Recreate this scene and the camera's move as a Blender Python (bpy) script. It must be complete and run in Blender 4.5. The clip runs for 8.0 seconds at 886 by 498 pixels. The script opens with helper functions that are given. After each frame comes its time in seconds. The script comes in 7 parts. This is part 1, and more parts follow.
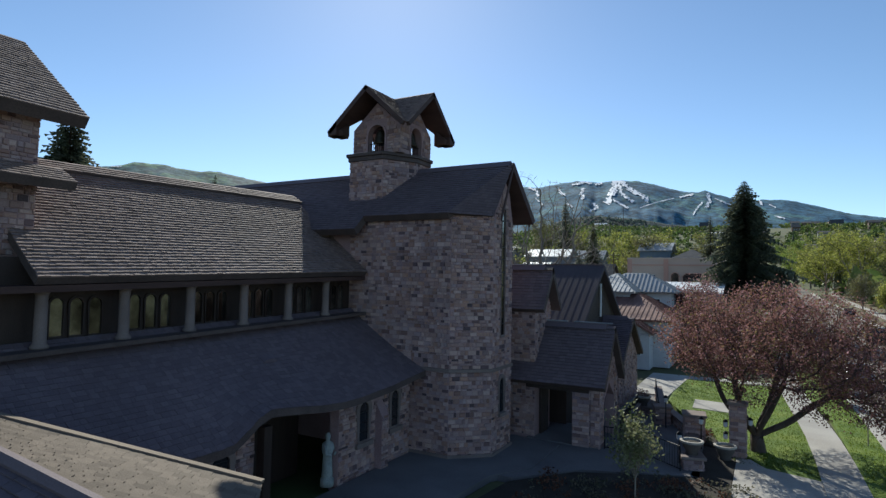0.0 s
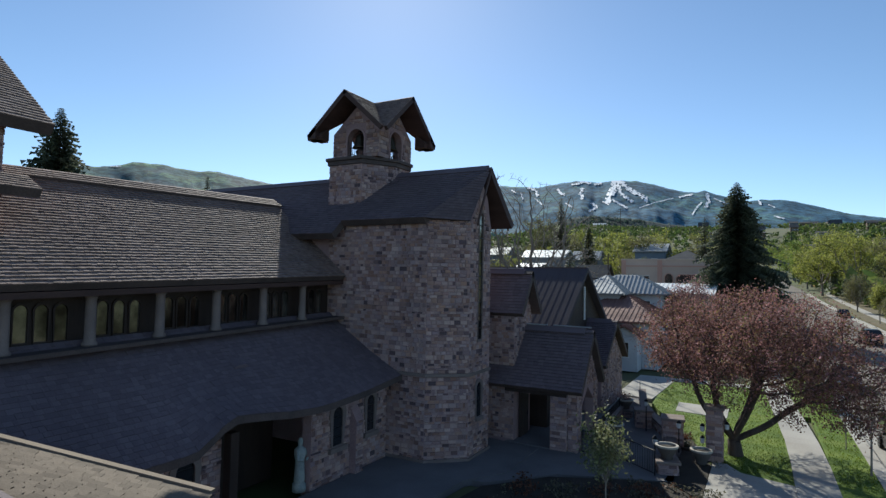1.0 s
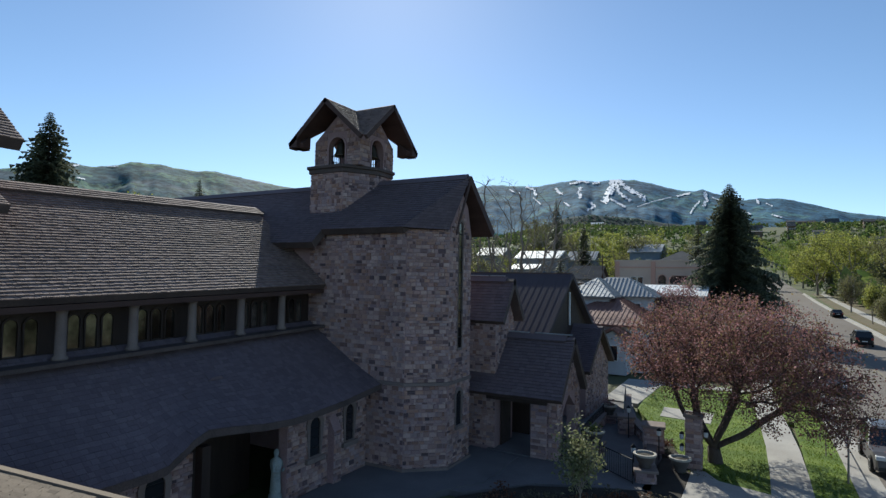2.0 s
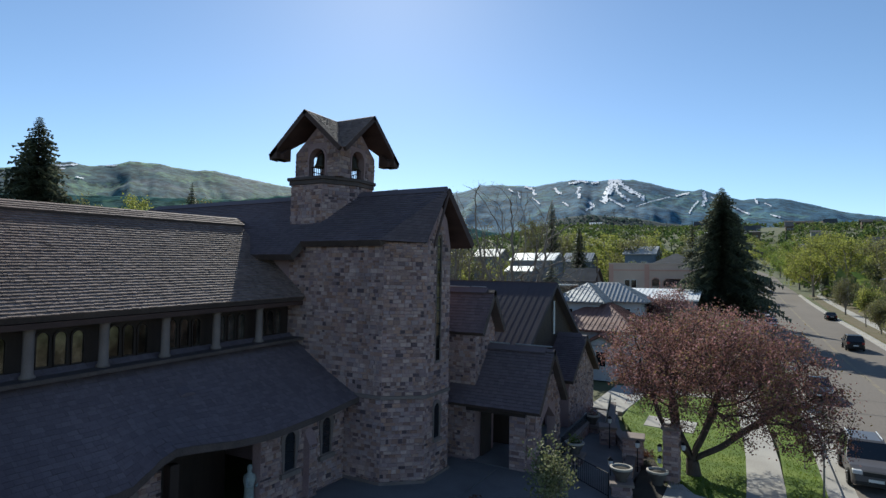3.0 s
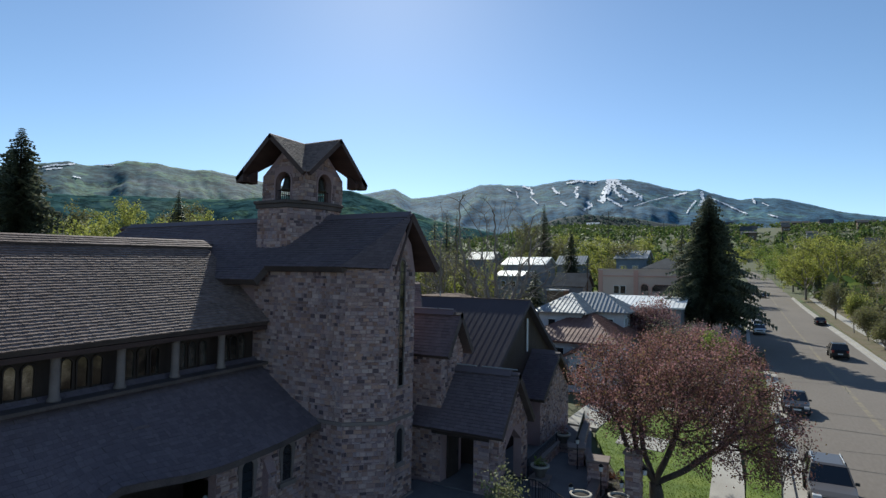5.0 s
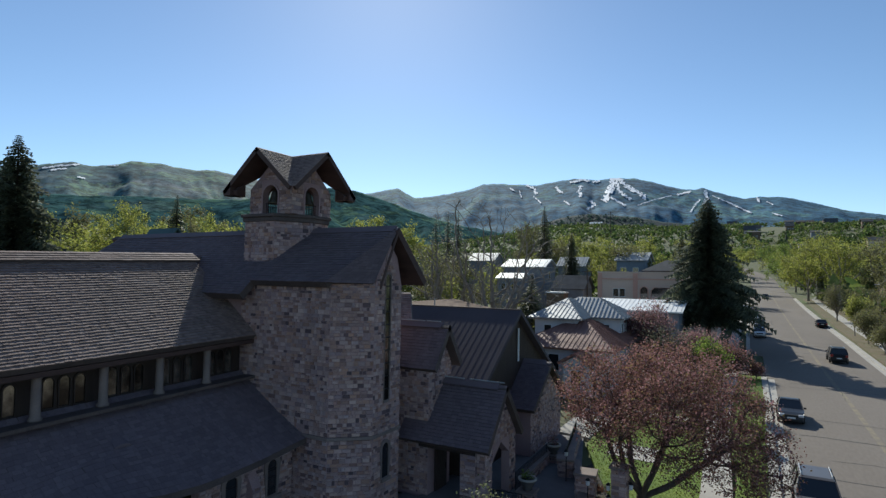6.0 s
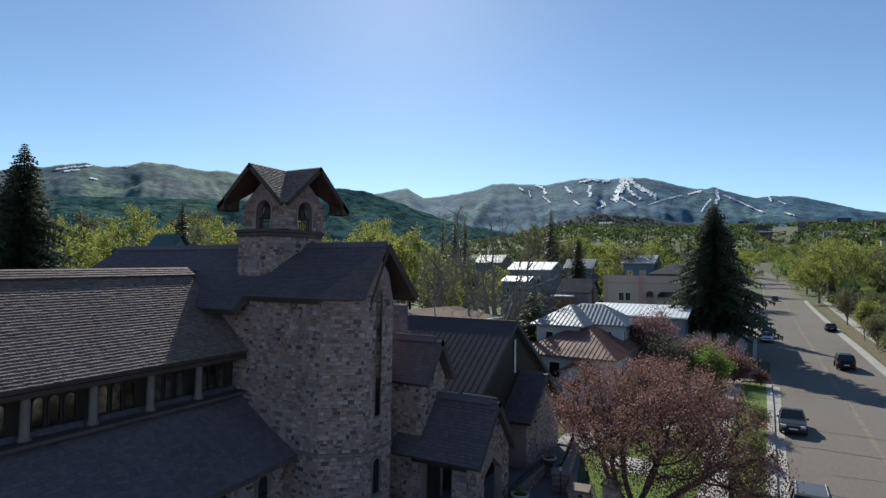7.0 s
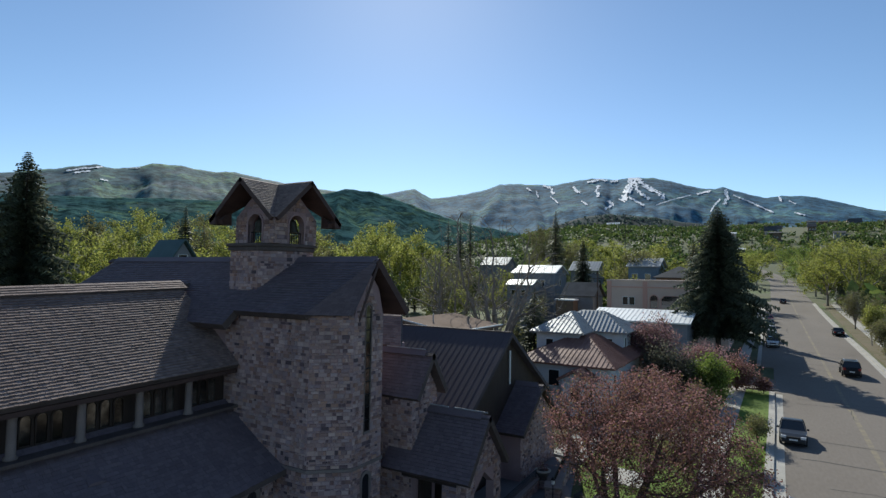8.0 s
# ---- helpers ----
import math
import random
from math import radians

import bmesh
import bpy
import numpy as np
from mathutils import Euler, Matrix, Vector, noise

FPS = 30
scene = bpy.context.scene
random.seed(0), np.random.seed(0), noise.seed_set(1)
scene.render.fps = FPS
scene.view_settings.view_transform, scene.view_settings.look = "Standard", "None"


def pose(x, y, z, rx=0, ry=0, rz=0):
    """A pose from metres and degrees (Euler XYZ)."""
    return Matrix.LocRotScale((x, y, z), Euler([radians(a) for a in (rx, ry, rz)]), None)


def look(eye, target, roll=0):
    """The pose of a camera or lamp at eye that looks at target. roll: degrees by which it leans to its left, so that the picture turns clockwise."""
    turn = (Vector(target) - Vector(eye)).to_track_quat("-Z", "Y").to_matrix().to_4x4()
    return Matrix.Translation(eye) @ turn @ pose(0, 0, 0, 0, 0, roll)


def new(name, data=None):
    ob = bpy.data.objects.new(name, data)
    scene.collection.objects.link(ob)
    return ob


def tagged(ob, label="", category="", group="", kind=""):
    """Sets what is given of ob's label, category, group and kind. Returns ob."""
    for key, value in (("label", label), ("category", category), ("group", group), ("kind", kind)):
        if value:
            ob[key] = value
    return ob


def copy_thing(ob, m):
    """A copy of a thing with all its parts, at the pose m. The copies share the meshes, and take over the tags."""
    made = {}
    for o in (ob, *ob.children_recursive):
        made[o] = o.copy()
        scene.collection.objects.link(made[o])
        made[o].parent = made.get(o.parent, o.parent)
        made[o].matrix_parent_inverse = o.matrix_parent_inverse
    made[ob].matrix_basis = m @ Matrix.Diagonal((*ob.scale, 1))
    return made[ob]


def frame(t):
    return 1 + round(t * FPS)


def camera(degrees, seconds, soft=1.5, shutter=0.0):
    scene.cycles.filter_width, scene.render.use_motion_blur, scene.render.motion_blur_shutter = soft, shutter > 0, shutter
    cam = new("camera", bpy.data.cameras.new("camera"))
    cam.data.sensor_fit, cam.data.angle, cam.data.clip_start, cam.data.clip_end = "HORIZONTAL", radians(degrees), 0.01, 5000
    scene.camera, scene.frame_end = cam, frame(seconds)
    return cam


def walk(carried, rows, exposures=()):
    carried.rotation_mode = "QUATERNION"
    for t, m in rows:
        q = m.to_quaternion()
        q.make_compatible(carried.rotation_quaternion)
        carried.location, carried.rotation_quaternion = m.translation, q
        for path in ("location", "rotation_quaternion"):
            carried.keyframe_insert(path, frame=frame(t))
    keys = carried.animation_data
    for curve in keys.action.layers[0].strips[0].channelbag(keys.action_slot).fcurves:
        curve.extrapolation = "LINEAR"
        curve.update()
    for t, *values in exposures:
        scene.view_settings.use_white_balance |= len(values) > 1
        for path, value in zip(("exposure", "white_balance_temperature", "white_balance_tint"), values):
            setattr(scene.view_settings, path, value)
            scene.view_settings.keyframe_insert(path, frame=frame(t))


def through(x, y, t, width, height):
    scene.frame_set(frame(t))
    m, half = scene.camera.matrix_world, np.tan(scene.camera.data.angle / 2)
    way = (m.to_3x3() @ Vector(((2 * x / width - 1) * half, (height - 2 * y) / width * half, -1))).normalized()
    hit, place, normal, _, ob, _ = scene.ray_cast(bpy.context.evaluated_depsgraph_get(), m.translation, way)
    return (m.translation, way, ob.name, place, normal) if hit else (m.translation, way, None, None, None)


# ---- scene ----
cam = camera(76.3, 8.0, soft=1.4)
PATH = [
    (0, (15.583, -22.637, 7.407), (14.609, -20.894, 7.507), 1.1),
    (0.5, (16.026, -22.454, 7.475), (15.052, -20.71, 7.575), 1.1),
    (1, (16.425, -22.206, 7.613), (15.452, -20.461, 7.713), 1.1),
    (1.5, (16.778, -22.042, 7.796), (15.808, -20.296, 7.895), 1.0),
    (3, (17.933, -21.467, 8.605), (16.968, -19.718, 8.701), 1.0),
    (3.5, (18.312, -21.291, 8.901), (17.348, -19.541, 8.997), 1.0),
    (4, (18.621, -21.1, 9.195), (17.661, -19.348, 9.291), 1.0),
    (4.5, (18.962, -20.976, 9.457), (18.003, -19.224, 9.552), 1.0),
    (6, (19.97, -20.49, 10.39), (19.0, -18.744, 10.482), 0.9),
    (6.5, (20.326, -20.302, 10.744), (19.337, -18.567, 10.836), 0.9),
    (7, (20.651, -20.113, 11.103), (19.652, -18.382, 11.194), 0.9),
    (7.5, (21.01, -19.884, 11.455), (19.998, -18.161, 11.546), 0.9),
    (8, (21.314, -19.706, 11.748), (20.292, -17.989, 11.84), 0.9),
]
# x runs from the church to the street, y along the street; the belfry stands over the origin
TURN = 29.0
EXPOSURE = 0.12
walk(cam, [(t, look(eye, target, roll)) for t, eye, target, roll in PATH],
     [(t, EXPOSURE + more, 6150, 3.0) for t, more in ((0.0, 0.13), (3.0, 0.12), (4.5, 0.08), (6.5, 0.01), (8.0, 0.0))])

# ---- sky and sun ----
SUN_HEADING, SUN_HEIGHT = -35.0, 32.5     # degrees from +y towards +x, and above the horizon
sh, se = radians(SUN_HEADING), radians(SUN_HEIGHT)
to_sun = Vector((math.sin(sh) * math.cos(se), math.cos(sh) * math.cos(se), math.sin(se)))
world = bpy.data.worlds.new("sky")
scene.world = world
world.use_nodes = True
sky = world.node_tree.nodes.new("ShaderNodeTexSky")
sky.sky_type = "NISHITA"
sky.sun_disc = False
sky.sun_elevation, sky.sun_rotation = se, sh
sky.altitude, sky.air_density, sky.dust_density, sky.ozone_density = 2100, 1.0, 0.55, 2.1
world.node_tree.nodes["Background"].inputs["Strength"].default_value = 0.116
world.node_tree.links.new(sky.outputs["Color"], world.node_tree.nodes["Background"].inputs["Color"])
lamp = bpy.data.lights.new("sun", "SUN")
lamp.energy, lamp.angle, lamp.color = 5.0, radians(0.55), (1.0, 0.93, 0.82)
new("sun", lamp).matrix_world = look(to_sun * 200, (0, 0, 0))


# ---- building helpers ----
class Geo:
    """Collects vertices and faces of one mesh."""

    def __init__(self):
        self.v, self.f = [], []

    def add(self, verts, faces):
        n = len(self.v)
        self.v.extend(tuple(p) for p in verts)
        self.f.extend(tuple(i + n for i in f) for f in faces)
        return self

    def box(self, x0, x1, y0, y1, z0, z1):
        return self.add([(x, y, z) for z in (z0, z1) for x, y in ((x0, y0), (x1, y0), (x1, y1), (x0, y1))],
                        [(3, 2, 1, 0), (4, 5, 6, 7), (0, 1, 5, 4), (1, 2, 6, 5), (2, 3, 7, 6), (3, 0, 4, 7)])

    def extr(self, poly, vec):
        """A solid: the polygon, and its copy moved by vec."""
        n = len(poly)
        vec = Vector(vec)
        a = [Vector(p) for p in poly]
        nrm = Vector((0, 0, 0))
        for i in range(n):
            nrm += a[i].cross(a[(i + 1) % n])
        if nrm.dot(vec) > 0:
            a.reverse()
        b = [p + vec for p in a]
        return self.add(a + b, [tuple(range(n)), tuple(range(2 * n - 1, n - 1, -1))] +
                        [(i, n + i, n + (i + 1) % n, (i + 1) % n) for i in range(n)])

    def prism(self, poly, z0, z1):
        return self.extr([(x, y, z0) for x, y in poly], (0, 0, z1 - z0))

    def tube(self, pts, radii, n=6, cap=True):
        """A tapered tube along points."""
        pts = [Vector(p) for p in pts]
        k = len(self.v)
        rings = len(pts)
        for i, p in enumerate(pts):
            d = (pts[min(i + 1, rings - 1)] - pts[max(i - 1, 0)])
            d = d.normalized() if d.length > 1e-9 else Vector((0, 0, 1))
            s = d.cross(Vector((0.31, 0.17, 0.93)) if abs(d.z) < 0.9 else Vector((1, 0.1, 0))).normalized()
            w = d.cross(s)
            for j in range(n):
                a = 2 * math.pi * j / n
                self.v.append(tuple(p + (s * math.cos(a) + w * math.sin(a)) * radii[i]))
        for i in range(rings - 1):
            for j in range(n):
                self.f.append((k + i * n + j, k + i * n + (j + 1) % n, k + (i + 1) * n + (j + 1) % n, k + (i + 1) * n + j))
        if cap:
            self.f.append(tuple(k + j for j in range(n - 1, -1, -1)))
            self.f.append(tuple(k + (rings - 1) * n + j for j in range(n)))
        return self

    def lathe(self, profile, at=(0, 0, 0), n=20):
        """A turned shape: (radius, height) from bottom to top."""
        k = len(self.v)
        for r, z in profile:
            for j in range(n):
                a = 2 * math.pi * j / n
                self.v.append((at[0] + r * math.cos(a), at[1] + r * math.sin(a), at[2] + z))
        for i in range(len(profile) - 1):
            for j in range(n):
                self.f.append((k + i * n + j, k + i * n + (j + 1) % n, k + (i + 1) * n + (j + 1) % n, k + (i + 1) * n + j))
        self.f.append(tuple(k + j for j in range(n - 1, -1, -1)))
        self.f.append(tuple(k + (len(profile) - 1) * n + j for j in range(n)))
        return self

    def mesh(self, name, material, smooth=False):
        me = bpy.data.meshes.new(name)
        me.from_pydata(self.v, [], self.f)
        me.materials.append(material)
        if smooth:
            me.polygons.foreach_set("use_smooth", [True] * len(me.polygons))
        me.update()
        return me

    def ob(self, name, material, parent=None, label="", smooth=False, bevel=0.0):
        me = self.mesh(name, material, smooth)
        if bevel:
            bm = bmesh.new()
            bm.from_mesh(me)
            bmesh.ops.remove_doubles(bm, verts=bm.verts, dist=1e-5)
            bmesh.ops.recalc_face_normals(bm, faces=bm.faces)
            sharp = [e for e in bm.edges if len(e.link_faces) == 2 and e.calc_face_angle(0) > 0.5]
            bmesh.ops.bevel(bm, geom=sharp, offset=bevel, segments=2, profile=0.6, affect="EDGES", clamp_overlap=True)
            bm.to_mesh(me)
            bm.free()
        ob = new(name, me)
        if parent:
            ob.parent = parent
        if label:
            tagged(ob, label)
        return ob


def thing(name, label, category, at=(0, 0, 0), turn=0.0, group="", kind=""):
    """The Empty at the base of a thing, which parents its parts."""
    e = new(name)
    e.empty_display_size = 0.2
    e.matrix_world = pose(*at, 0, 0, turn)
    return tagged(e, label, category, group, kind)


def lerp(a, b, t):
    return Vector(a) * (1 - t) + Vector(b) * t


def ease(a, b, x):
    t = min(max((x - a) / (b - a), 0.0), 1.0)
    return t * t * (3 - 2 * t)


def table(rows, x):
    """Values between the rows (x, value), smoothed."""
    if x <= rows[0][0]:
        return rows[0][1]
    for (x0, v0), (x1, v1) in zip(rows, rows[1:]):
        if x <= x1:
            return v0 + (v1 - v0) * (x - x0) / (x1 - x0)
    return rows[-1][1]


# ---- materials ----
def nodes_of(name, rough, metal=0.0, spec=0.5):
    m = bpy.data.materials.new(name)
    m.use_nodes = True
    t = m.node_tree
    b = t.nodes["Principled BSDF"]
    b.inputs["Roughness"].default_value = rough
    b.inputs["Metallic"].default_value = metal
    b.inputs["Specular IOR Level"].default_value = spec
    return m, t, b


def noise_node(t, scale, detail=4.0, stretch=None, rough=0.55):
    g = t.nodes.new("ShaderNodeNewGeometry")
    n = t.nodes.new("ShaderNodeTexNoise")
    n.inputs["Scale"].default_value = scale
    n.inputs["Detail"].default_value = detail
    n.inputs["Roughness"].default_value = rough
    if stretch:
        k = t.nodes.new("ShaderNodeMapping")
        k.inputs["Scale"].default_value = stretch
        t.links.new(g.outputs["Position"], k.inputs["Vector"])
        t.links.new(k.outputs["Vector"], n.inputs["Vector"])
    else:
        t.links.new(g.outputs["Position"], n.inputs["Vector"])
    return n.outputs["Fac"]


def ramp(t, fac, stops, hard=False):
    r = t.nodes.new("ShaderNodeValToRGB")
    if hard:
        r.color_ramp.interpolation = "CONSTANT"
    e = r.color_ramp.elements
    while len(e) < len(stops):
        e.new(0.5)
    for el, (p, c) in zip(e, stops):
        el.position, el.color = p, (*c, 1)
    t.links.new(fac, r.inputs["Fac"])
    return r.outputs["Color"]


def mixed(t, kind, a, b, fac):
    m = t.nodes.new("ShaderNodeMix")
    m.data_type, m.blend_type = "RGBA", kind
    if isinstance(fac, float):
        m.inputs["Factor"].default_value = fac
    else:
        t.links.new(fac, m.inputs["Factor"])
    t.links.new(a, m.inputs[6])
    if isinstance(b, tuple):
        m.inputs[7].default_value = (*b, 1)
    else:
        t.links.new(b, m.inputs[7])
    return m.outputs[2]


def mat(name, stops, scale=1.5, fine=25.0, rough=0.85, bump=0.3, metal=0.0, spec=0.3, stretch=None, pieces="", vary=0.5, depth=0.02):
    """A surface with a broad and a fine noise. pieces: 'island' or 'object' takes the colours piece by piece."""
    m, t, b = nodes_of(name, rough, metal, spec)
    broad = noise_node(t, scale, 5, stretch)
    small = noise_node(t, fine, 4, stretch)
    if pieces == "island":
        fac = t.nodes.new("ShaderNodeNewGeometry").outputs["Random Per Island"]
    elif pieces == "object":
        fac = t.nodes.new("ShaderNodeObjectInfo").outputs["Random"]
    else:
        fac = broad
    col = ramp(t, fac, stops)
    shade = ramp(t, broad, [(0.3, (1 - vary,) * 3), (0.7, (1.0,) * 3)])
    if pieces:
        col = mixed(t, "MULTIPLY", col, shade, 0.8)
    grain = ramp(t, small, [(0.25, (1 - vary,) * 3), (0.7, (1.0,) * 3)])
    col = mixed(t, "MULTIPLY", col, grain, 0.7)
    t.links.new(col, b.inputs["Base Color"])
    if bump:
        k = t.nodes.new("ShaderNodeBump")
        k.inputs["Strength"].default_value = bump
        k.inputs["Distance"].default_value = depth
        t.links.new(small, k.inputs["Height"])
        t.links.new(k.outputs["Normal"], b.inputs["Normal"])
    return m


def leaf_mat(name, stops, through=0.35, rough=0.6):
    """Leaves that let some light through, coloured one by one."""
    m, t, b = nodes_of(name, rough, 0, 0.2)
    col = ramp(t, t.nodes.new("ShaderNodeNewGeometry").outputs["Random Per Island"], stops)
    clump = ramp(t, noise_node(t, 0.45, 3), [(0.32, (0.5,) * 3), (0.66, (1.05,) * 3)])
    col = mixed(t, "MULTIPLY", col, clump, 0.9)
    t.links.new(col, b.inputs["Base Color"])
    tr = t.nodes.new("ShaderNodeBsdfTranslucent")
    t.links.new(col, tr.inputs["Color"])
    mx = t.nodes.new("ShaderNodeMixShader")
    mx.inputs["Fac"].default_value = through
    out = t.nodes["Material Output"]
    t.links.new(b.outputs["BSDF"], mx.inputs[1])
    t.links.new(tr.outputs["BSDF"], mx.inputs[2])
    t.links.new(mx.outputs["Shader"], out.inputs["Surface"])
    return m


STONES = [(0.0, (0.450, 0.290, 0.226)), (0.1, (0.330, 0.244, 0.259)), (0.2, (0.600, 0.432, 0.367)), (0.32, (0.400, 0.308, 0.315)), (0.42, (0.520, 0.322, 0.240)), (0.52, (0.255, 0.179, 0.179)),
          (0.62, (0.640, 0.478, 0.428)), (0.72, (0.430, 0.276, 0.244)), (0.8, (0.500, 0.396, 0.390)), (0.88, (0.360, 0.212, 0.164)), (0.95, (0.190, 0.133, 0.141)), (1.0, (0.110, 0.085, 0.092))]
stone_piece = mat("ashlar stone", STONES, 0.7, 22, 0.9, 0.6, pieces="island", vary=0.35)
stone_single = mat("ashlar stone block", STONES, 0.7, 22, 0.9, 0.6, pieces="object", vary=0.35)
mortar = mat("mortar", [(0.3, (0.325, 0.223, 0.226)), (0.7, (0.430, 0.302, 0.302))], 0.8, 30, 0.95, 0.5)
cut_stone = mat("cut limestone", [(0.3, (0.185, 0.148, 0.135)), (0.7, (0.25, 0.20, 0.18))], 1.2, 30, 0.85, 0.3, vary=0.3)
SHAKES = [(0.0, (0.235, 0.170, 0.152)), (0.25, (0.275, 0.200, 0.178)), (0.6, (0.305, 0.224, 0.198)), (0.88, (0.345, 0.262, 0.235)), (1.0, (0.175, 0.128, 0.115))]
shingle_mat = mat("weathered shingles", SHAKES, 0.35, 35, 0.85, 0.5, pieces="island", vary=0.3)
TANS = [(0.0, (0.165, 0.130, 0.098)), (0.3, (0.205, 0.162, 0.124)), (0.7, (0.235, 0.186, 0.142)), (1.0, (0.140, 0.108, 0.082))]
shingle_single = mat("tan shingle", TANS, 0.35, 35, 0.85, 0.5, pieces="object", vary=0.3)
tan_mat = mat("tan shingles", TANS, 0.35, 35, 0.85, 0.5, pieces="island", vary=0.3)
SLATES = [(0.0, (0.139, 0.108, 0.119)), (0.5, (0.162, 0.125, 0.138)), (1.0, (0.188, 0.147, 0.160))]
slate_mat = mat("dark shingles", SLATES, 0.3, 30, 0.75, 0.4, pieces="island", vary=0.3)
roof_edge = mat("dark roof edge", [(0.3, (0.080, 0.062, 0.058)), (0.7, (0.135, 0.102, 0.092))], 1.0, 20, 0.8, 0.3)
soffit = mat("brown stained boards", [(0.3, (0.066, 0.038, 0.032)), (0.7, (0.096, 0.056, 0.047))], 0.8, 18, 0.7, 0.3, stretch=(1, 1, 6))
dark_wood = mat("dark stained wood", [(0.3, (0.035, 0.024, 0.02)), (0.7, (0.06, 0.04, 0.032))], 1.0, 20, 0.6, 0.3, stretch=(3, 3, 0.6))
iron = mat("black iron", [(0.3, (0.015, 0.015, 0.017)), (0.7, (0.03, 0.03, 0.032))], 2.0, 40, 0.45, 0.2, metal=0.6)
bronze = mat("aged bronze", [(0.3, (0.07, 0.055, 0.035)), (0.7, (0.12, 0.10, 0.07))], 3.0, 30, 0.4, 0.2, metal=0.9)
concrete = mat("pale concrete", [(0.3, (0.35, 0.325, 0.295)), (0.7, (0.45, 0.425, 0.385))], 0.5, 14, 0.9, 0.25, vary=0.25)
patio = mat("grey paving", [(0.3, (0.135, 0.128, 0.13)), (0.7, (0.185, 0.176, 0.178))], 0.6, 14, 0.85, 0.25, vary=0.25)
asphalt = mat("worn asphalt", [(0.3, (0.155, 0.130, 0.110)), (0.7, (0.200, 0.170, 0.145))], 0.12, 6, 0.9, 0.3, vary=0.25, stretch=(1, 0.25, 1))
soil = mat("dark garden soil", [(0.3, (0.03, 0.025, 0.02)), (0.7, (0.06, 0.05, 0.04))], 1.0, 16, 0.95, 0.6)
lawn_mat = mat("spring lawn", [(0.32, (0.075, 0.130, 0.010)), (0.5, (0.118, 0.185, 0.016)), (0.68, (0.175, 0.232, 0.030))], 0.7, 9, 0.9, 1.0, vary=0.5, depth=0.04)
ground_mat = mat("rough grass and earth", [(0.25, (0.07, 0.11, 0.03)), (0.5, (0.12, 0.12, 0.06)), (0.75, (0.08, 0.14, 0.03))], 0.03, 0.6, 0.95, 0.4, vary=0.4)
white_wall = mat("white siding", [(0.3, (0.50, 0.50, 0.52)), (0.7, (0.60, 0.60, 0.61))], 0.6, 8, 0.7, 0.1, vary=0.12)
stucco = mat("beige stucco", [(0.3, (0.50, 0.385, 0.325)), (0.7, (0.58, 0.455, 0.385))], 0.3, 8, 0.9, 0.2, vary=0.12)
pink_stucco = mat("pink stucco trim", [(0.3, (0.50, 0.30, 0.245)), (0.7, (0.57, 0.355, 0.29))], 0.3, 8, 0.9, 0.2, vary=0.12)
grey_wall = mat("grey siding", [(0.3, (0.16, 0.17, 0.19)), (0.7, (0.21, 0.22, 0.24))], 0.6, 8, 0.8, 0.1, vary=0.15)
brown_wall = mat("brown siding", [(0.3, (0.13, 0.09, 0.06)), (0.7, (0.19, 0.13, 0.09))], 0.6, 8, 0.8, 0.1, vary=0.2)
red_metal = mat("weathered red-brown metal roofing", [(0.3, (0.20, 0.10, 0.08)), (0.7, (0.29, 0.165, 0.135))], 0.5, 6, 0.65, 0.1, spec=0.15, vary=0.25)
grey_metal = mat("galvanised metal roofing", [(0.3, (0.30, 0.31, 0.32)), (0.7, (0.42, 0.43, 0.44))], 0.5, 6, 0.5, 0.1, metal=0.3, vary=0.3)
white_metal = mat("white metal roofing", [(0.3, (0.70, 0.70, 0.70)), (0.7, (0.80, 0.80, 0.79))], 0.4, 6, 0.5, 0.1, metal=0.1, spec=0.4, vary=0.15)
brown_roof = mat("brown gravel roofing", [(0.3, (0.17, 0.12, 0.09)), (0.7, (0.26, 0.19, 0.15))], 0.4, 7, 0.95, 0.3, spec=0.05, vary=0.3)
dry_grass = mat("dry spring grass", [(0.3, (0.115, 0.105, 0.045)), (0.5, (0.175, 0.135, 0.085)), (0.7, (0.105, 0.120, 0.040))], 0.35, 7, 0.95, 0.5, vary=0.4)
tar_roof = mat("dark asphalt roofing", [(0.3, (0.06, 0.06, 0.065)), (0.7, (0.10, 0.10, 0.105))], 0.5, 9, 0.9, 0.3, vary=0.25)
trim_white = mat("white painted trim", [(0.3, (0.66, 0.66, 0.64)), (0.7, (0.78, 0.78, 0.76))], 2.0, 20, 0.6, 0.1, vary=0.1)
bark = mat("dark bark", [(0.3, (0.065, 0.050, 0.043)), (0.7, (0.115, 0.092, 0.078))], 3.0, 18, 0.95, 0.8, stretch=(2, 2, 0.5))
grey_bark = mat("grey bark", [(0.3, (0.240, 0.205, 0.170)), (0.7, (0.400, 0.345, 0.290))], 2.0, 14, 0.95, 0.8, stretch=(2, 2, 0.5))
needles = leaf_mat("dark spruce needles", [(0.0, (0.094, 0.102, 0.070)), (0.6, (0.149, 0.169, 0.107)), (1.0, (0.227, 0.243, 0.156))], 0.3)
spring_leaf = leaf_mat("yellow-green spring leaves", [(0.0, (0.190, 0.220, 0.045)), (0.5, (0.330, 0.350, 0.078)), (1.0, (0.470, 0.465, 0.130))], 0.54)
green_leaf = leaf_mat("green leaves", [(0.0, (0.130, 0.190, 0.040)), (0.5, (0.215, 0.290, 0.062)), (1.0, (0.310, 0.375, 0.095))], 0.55)
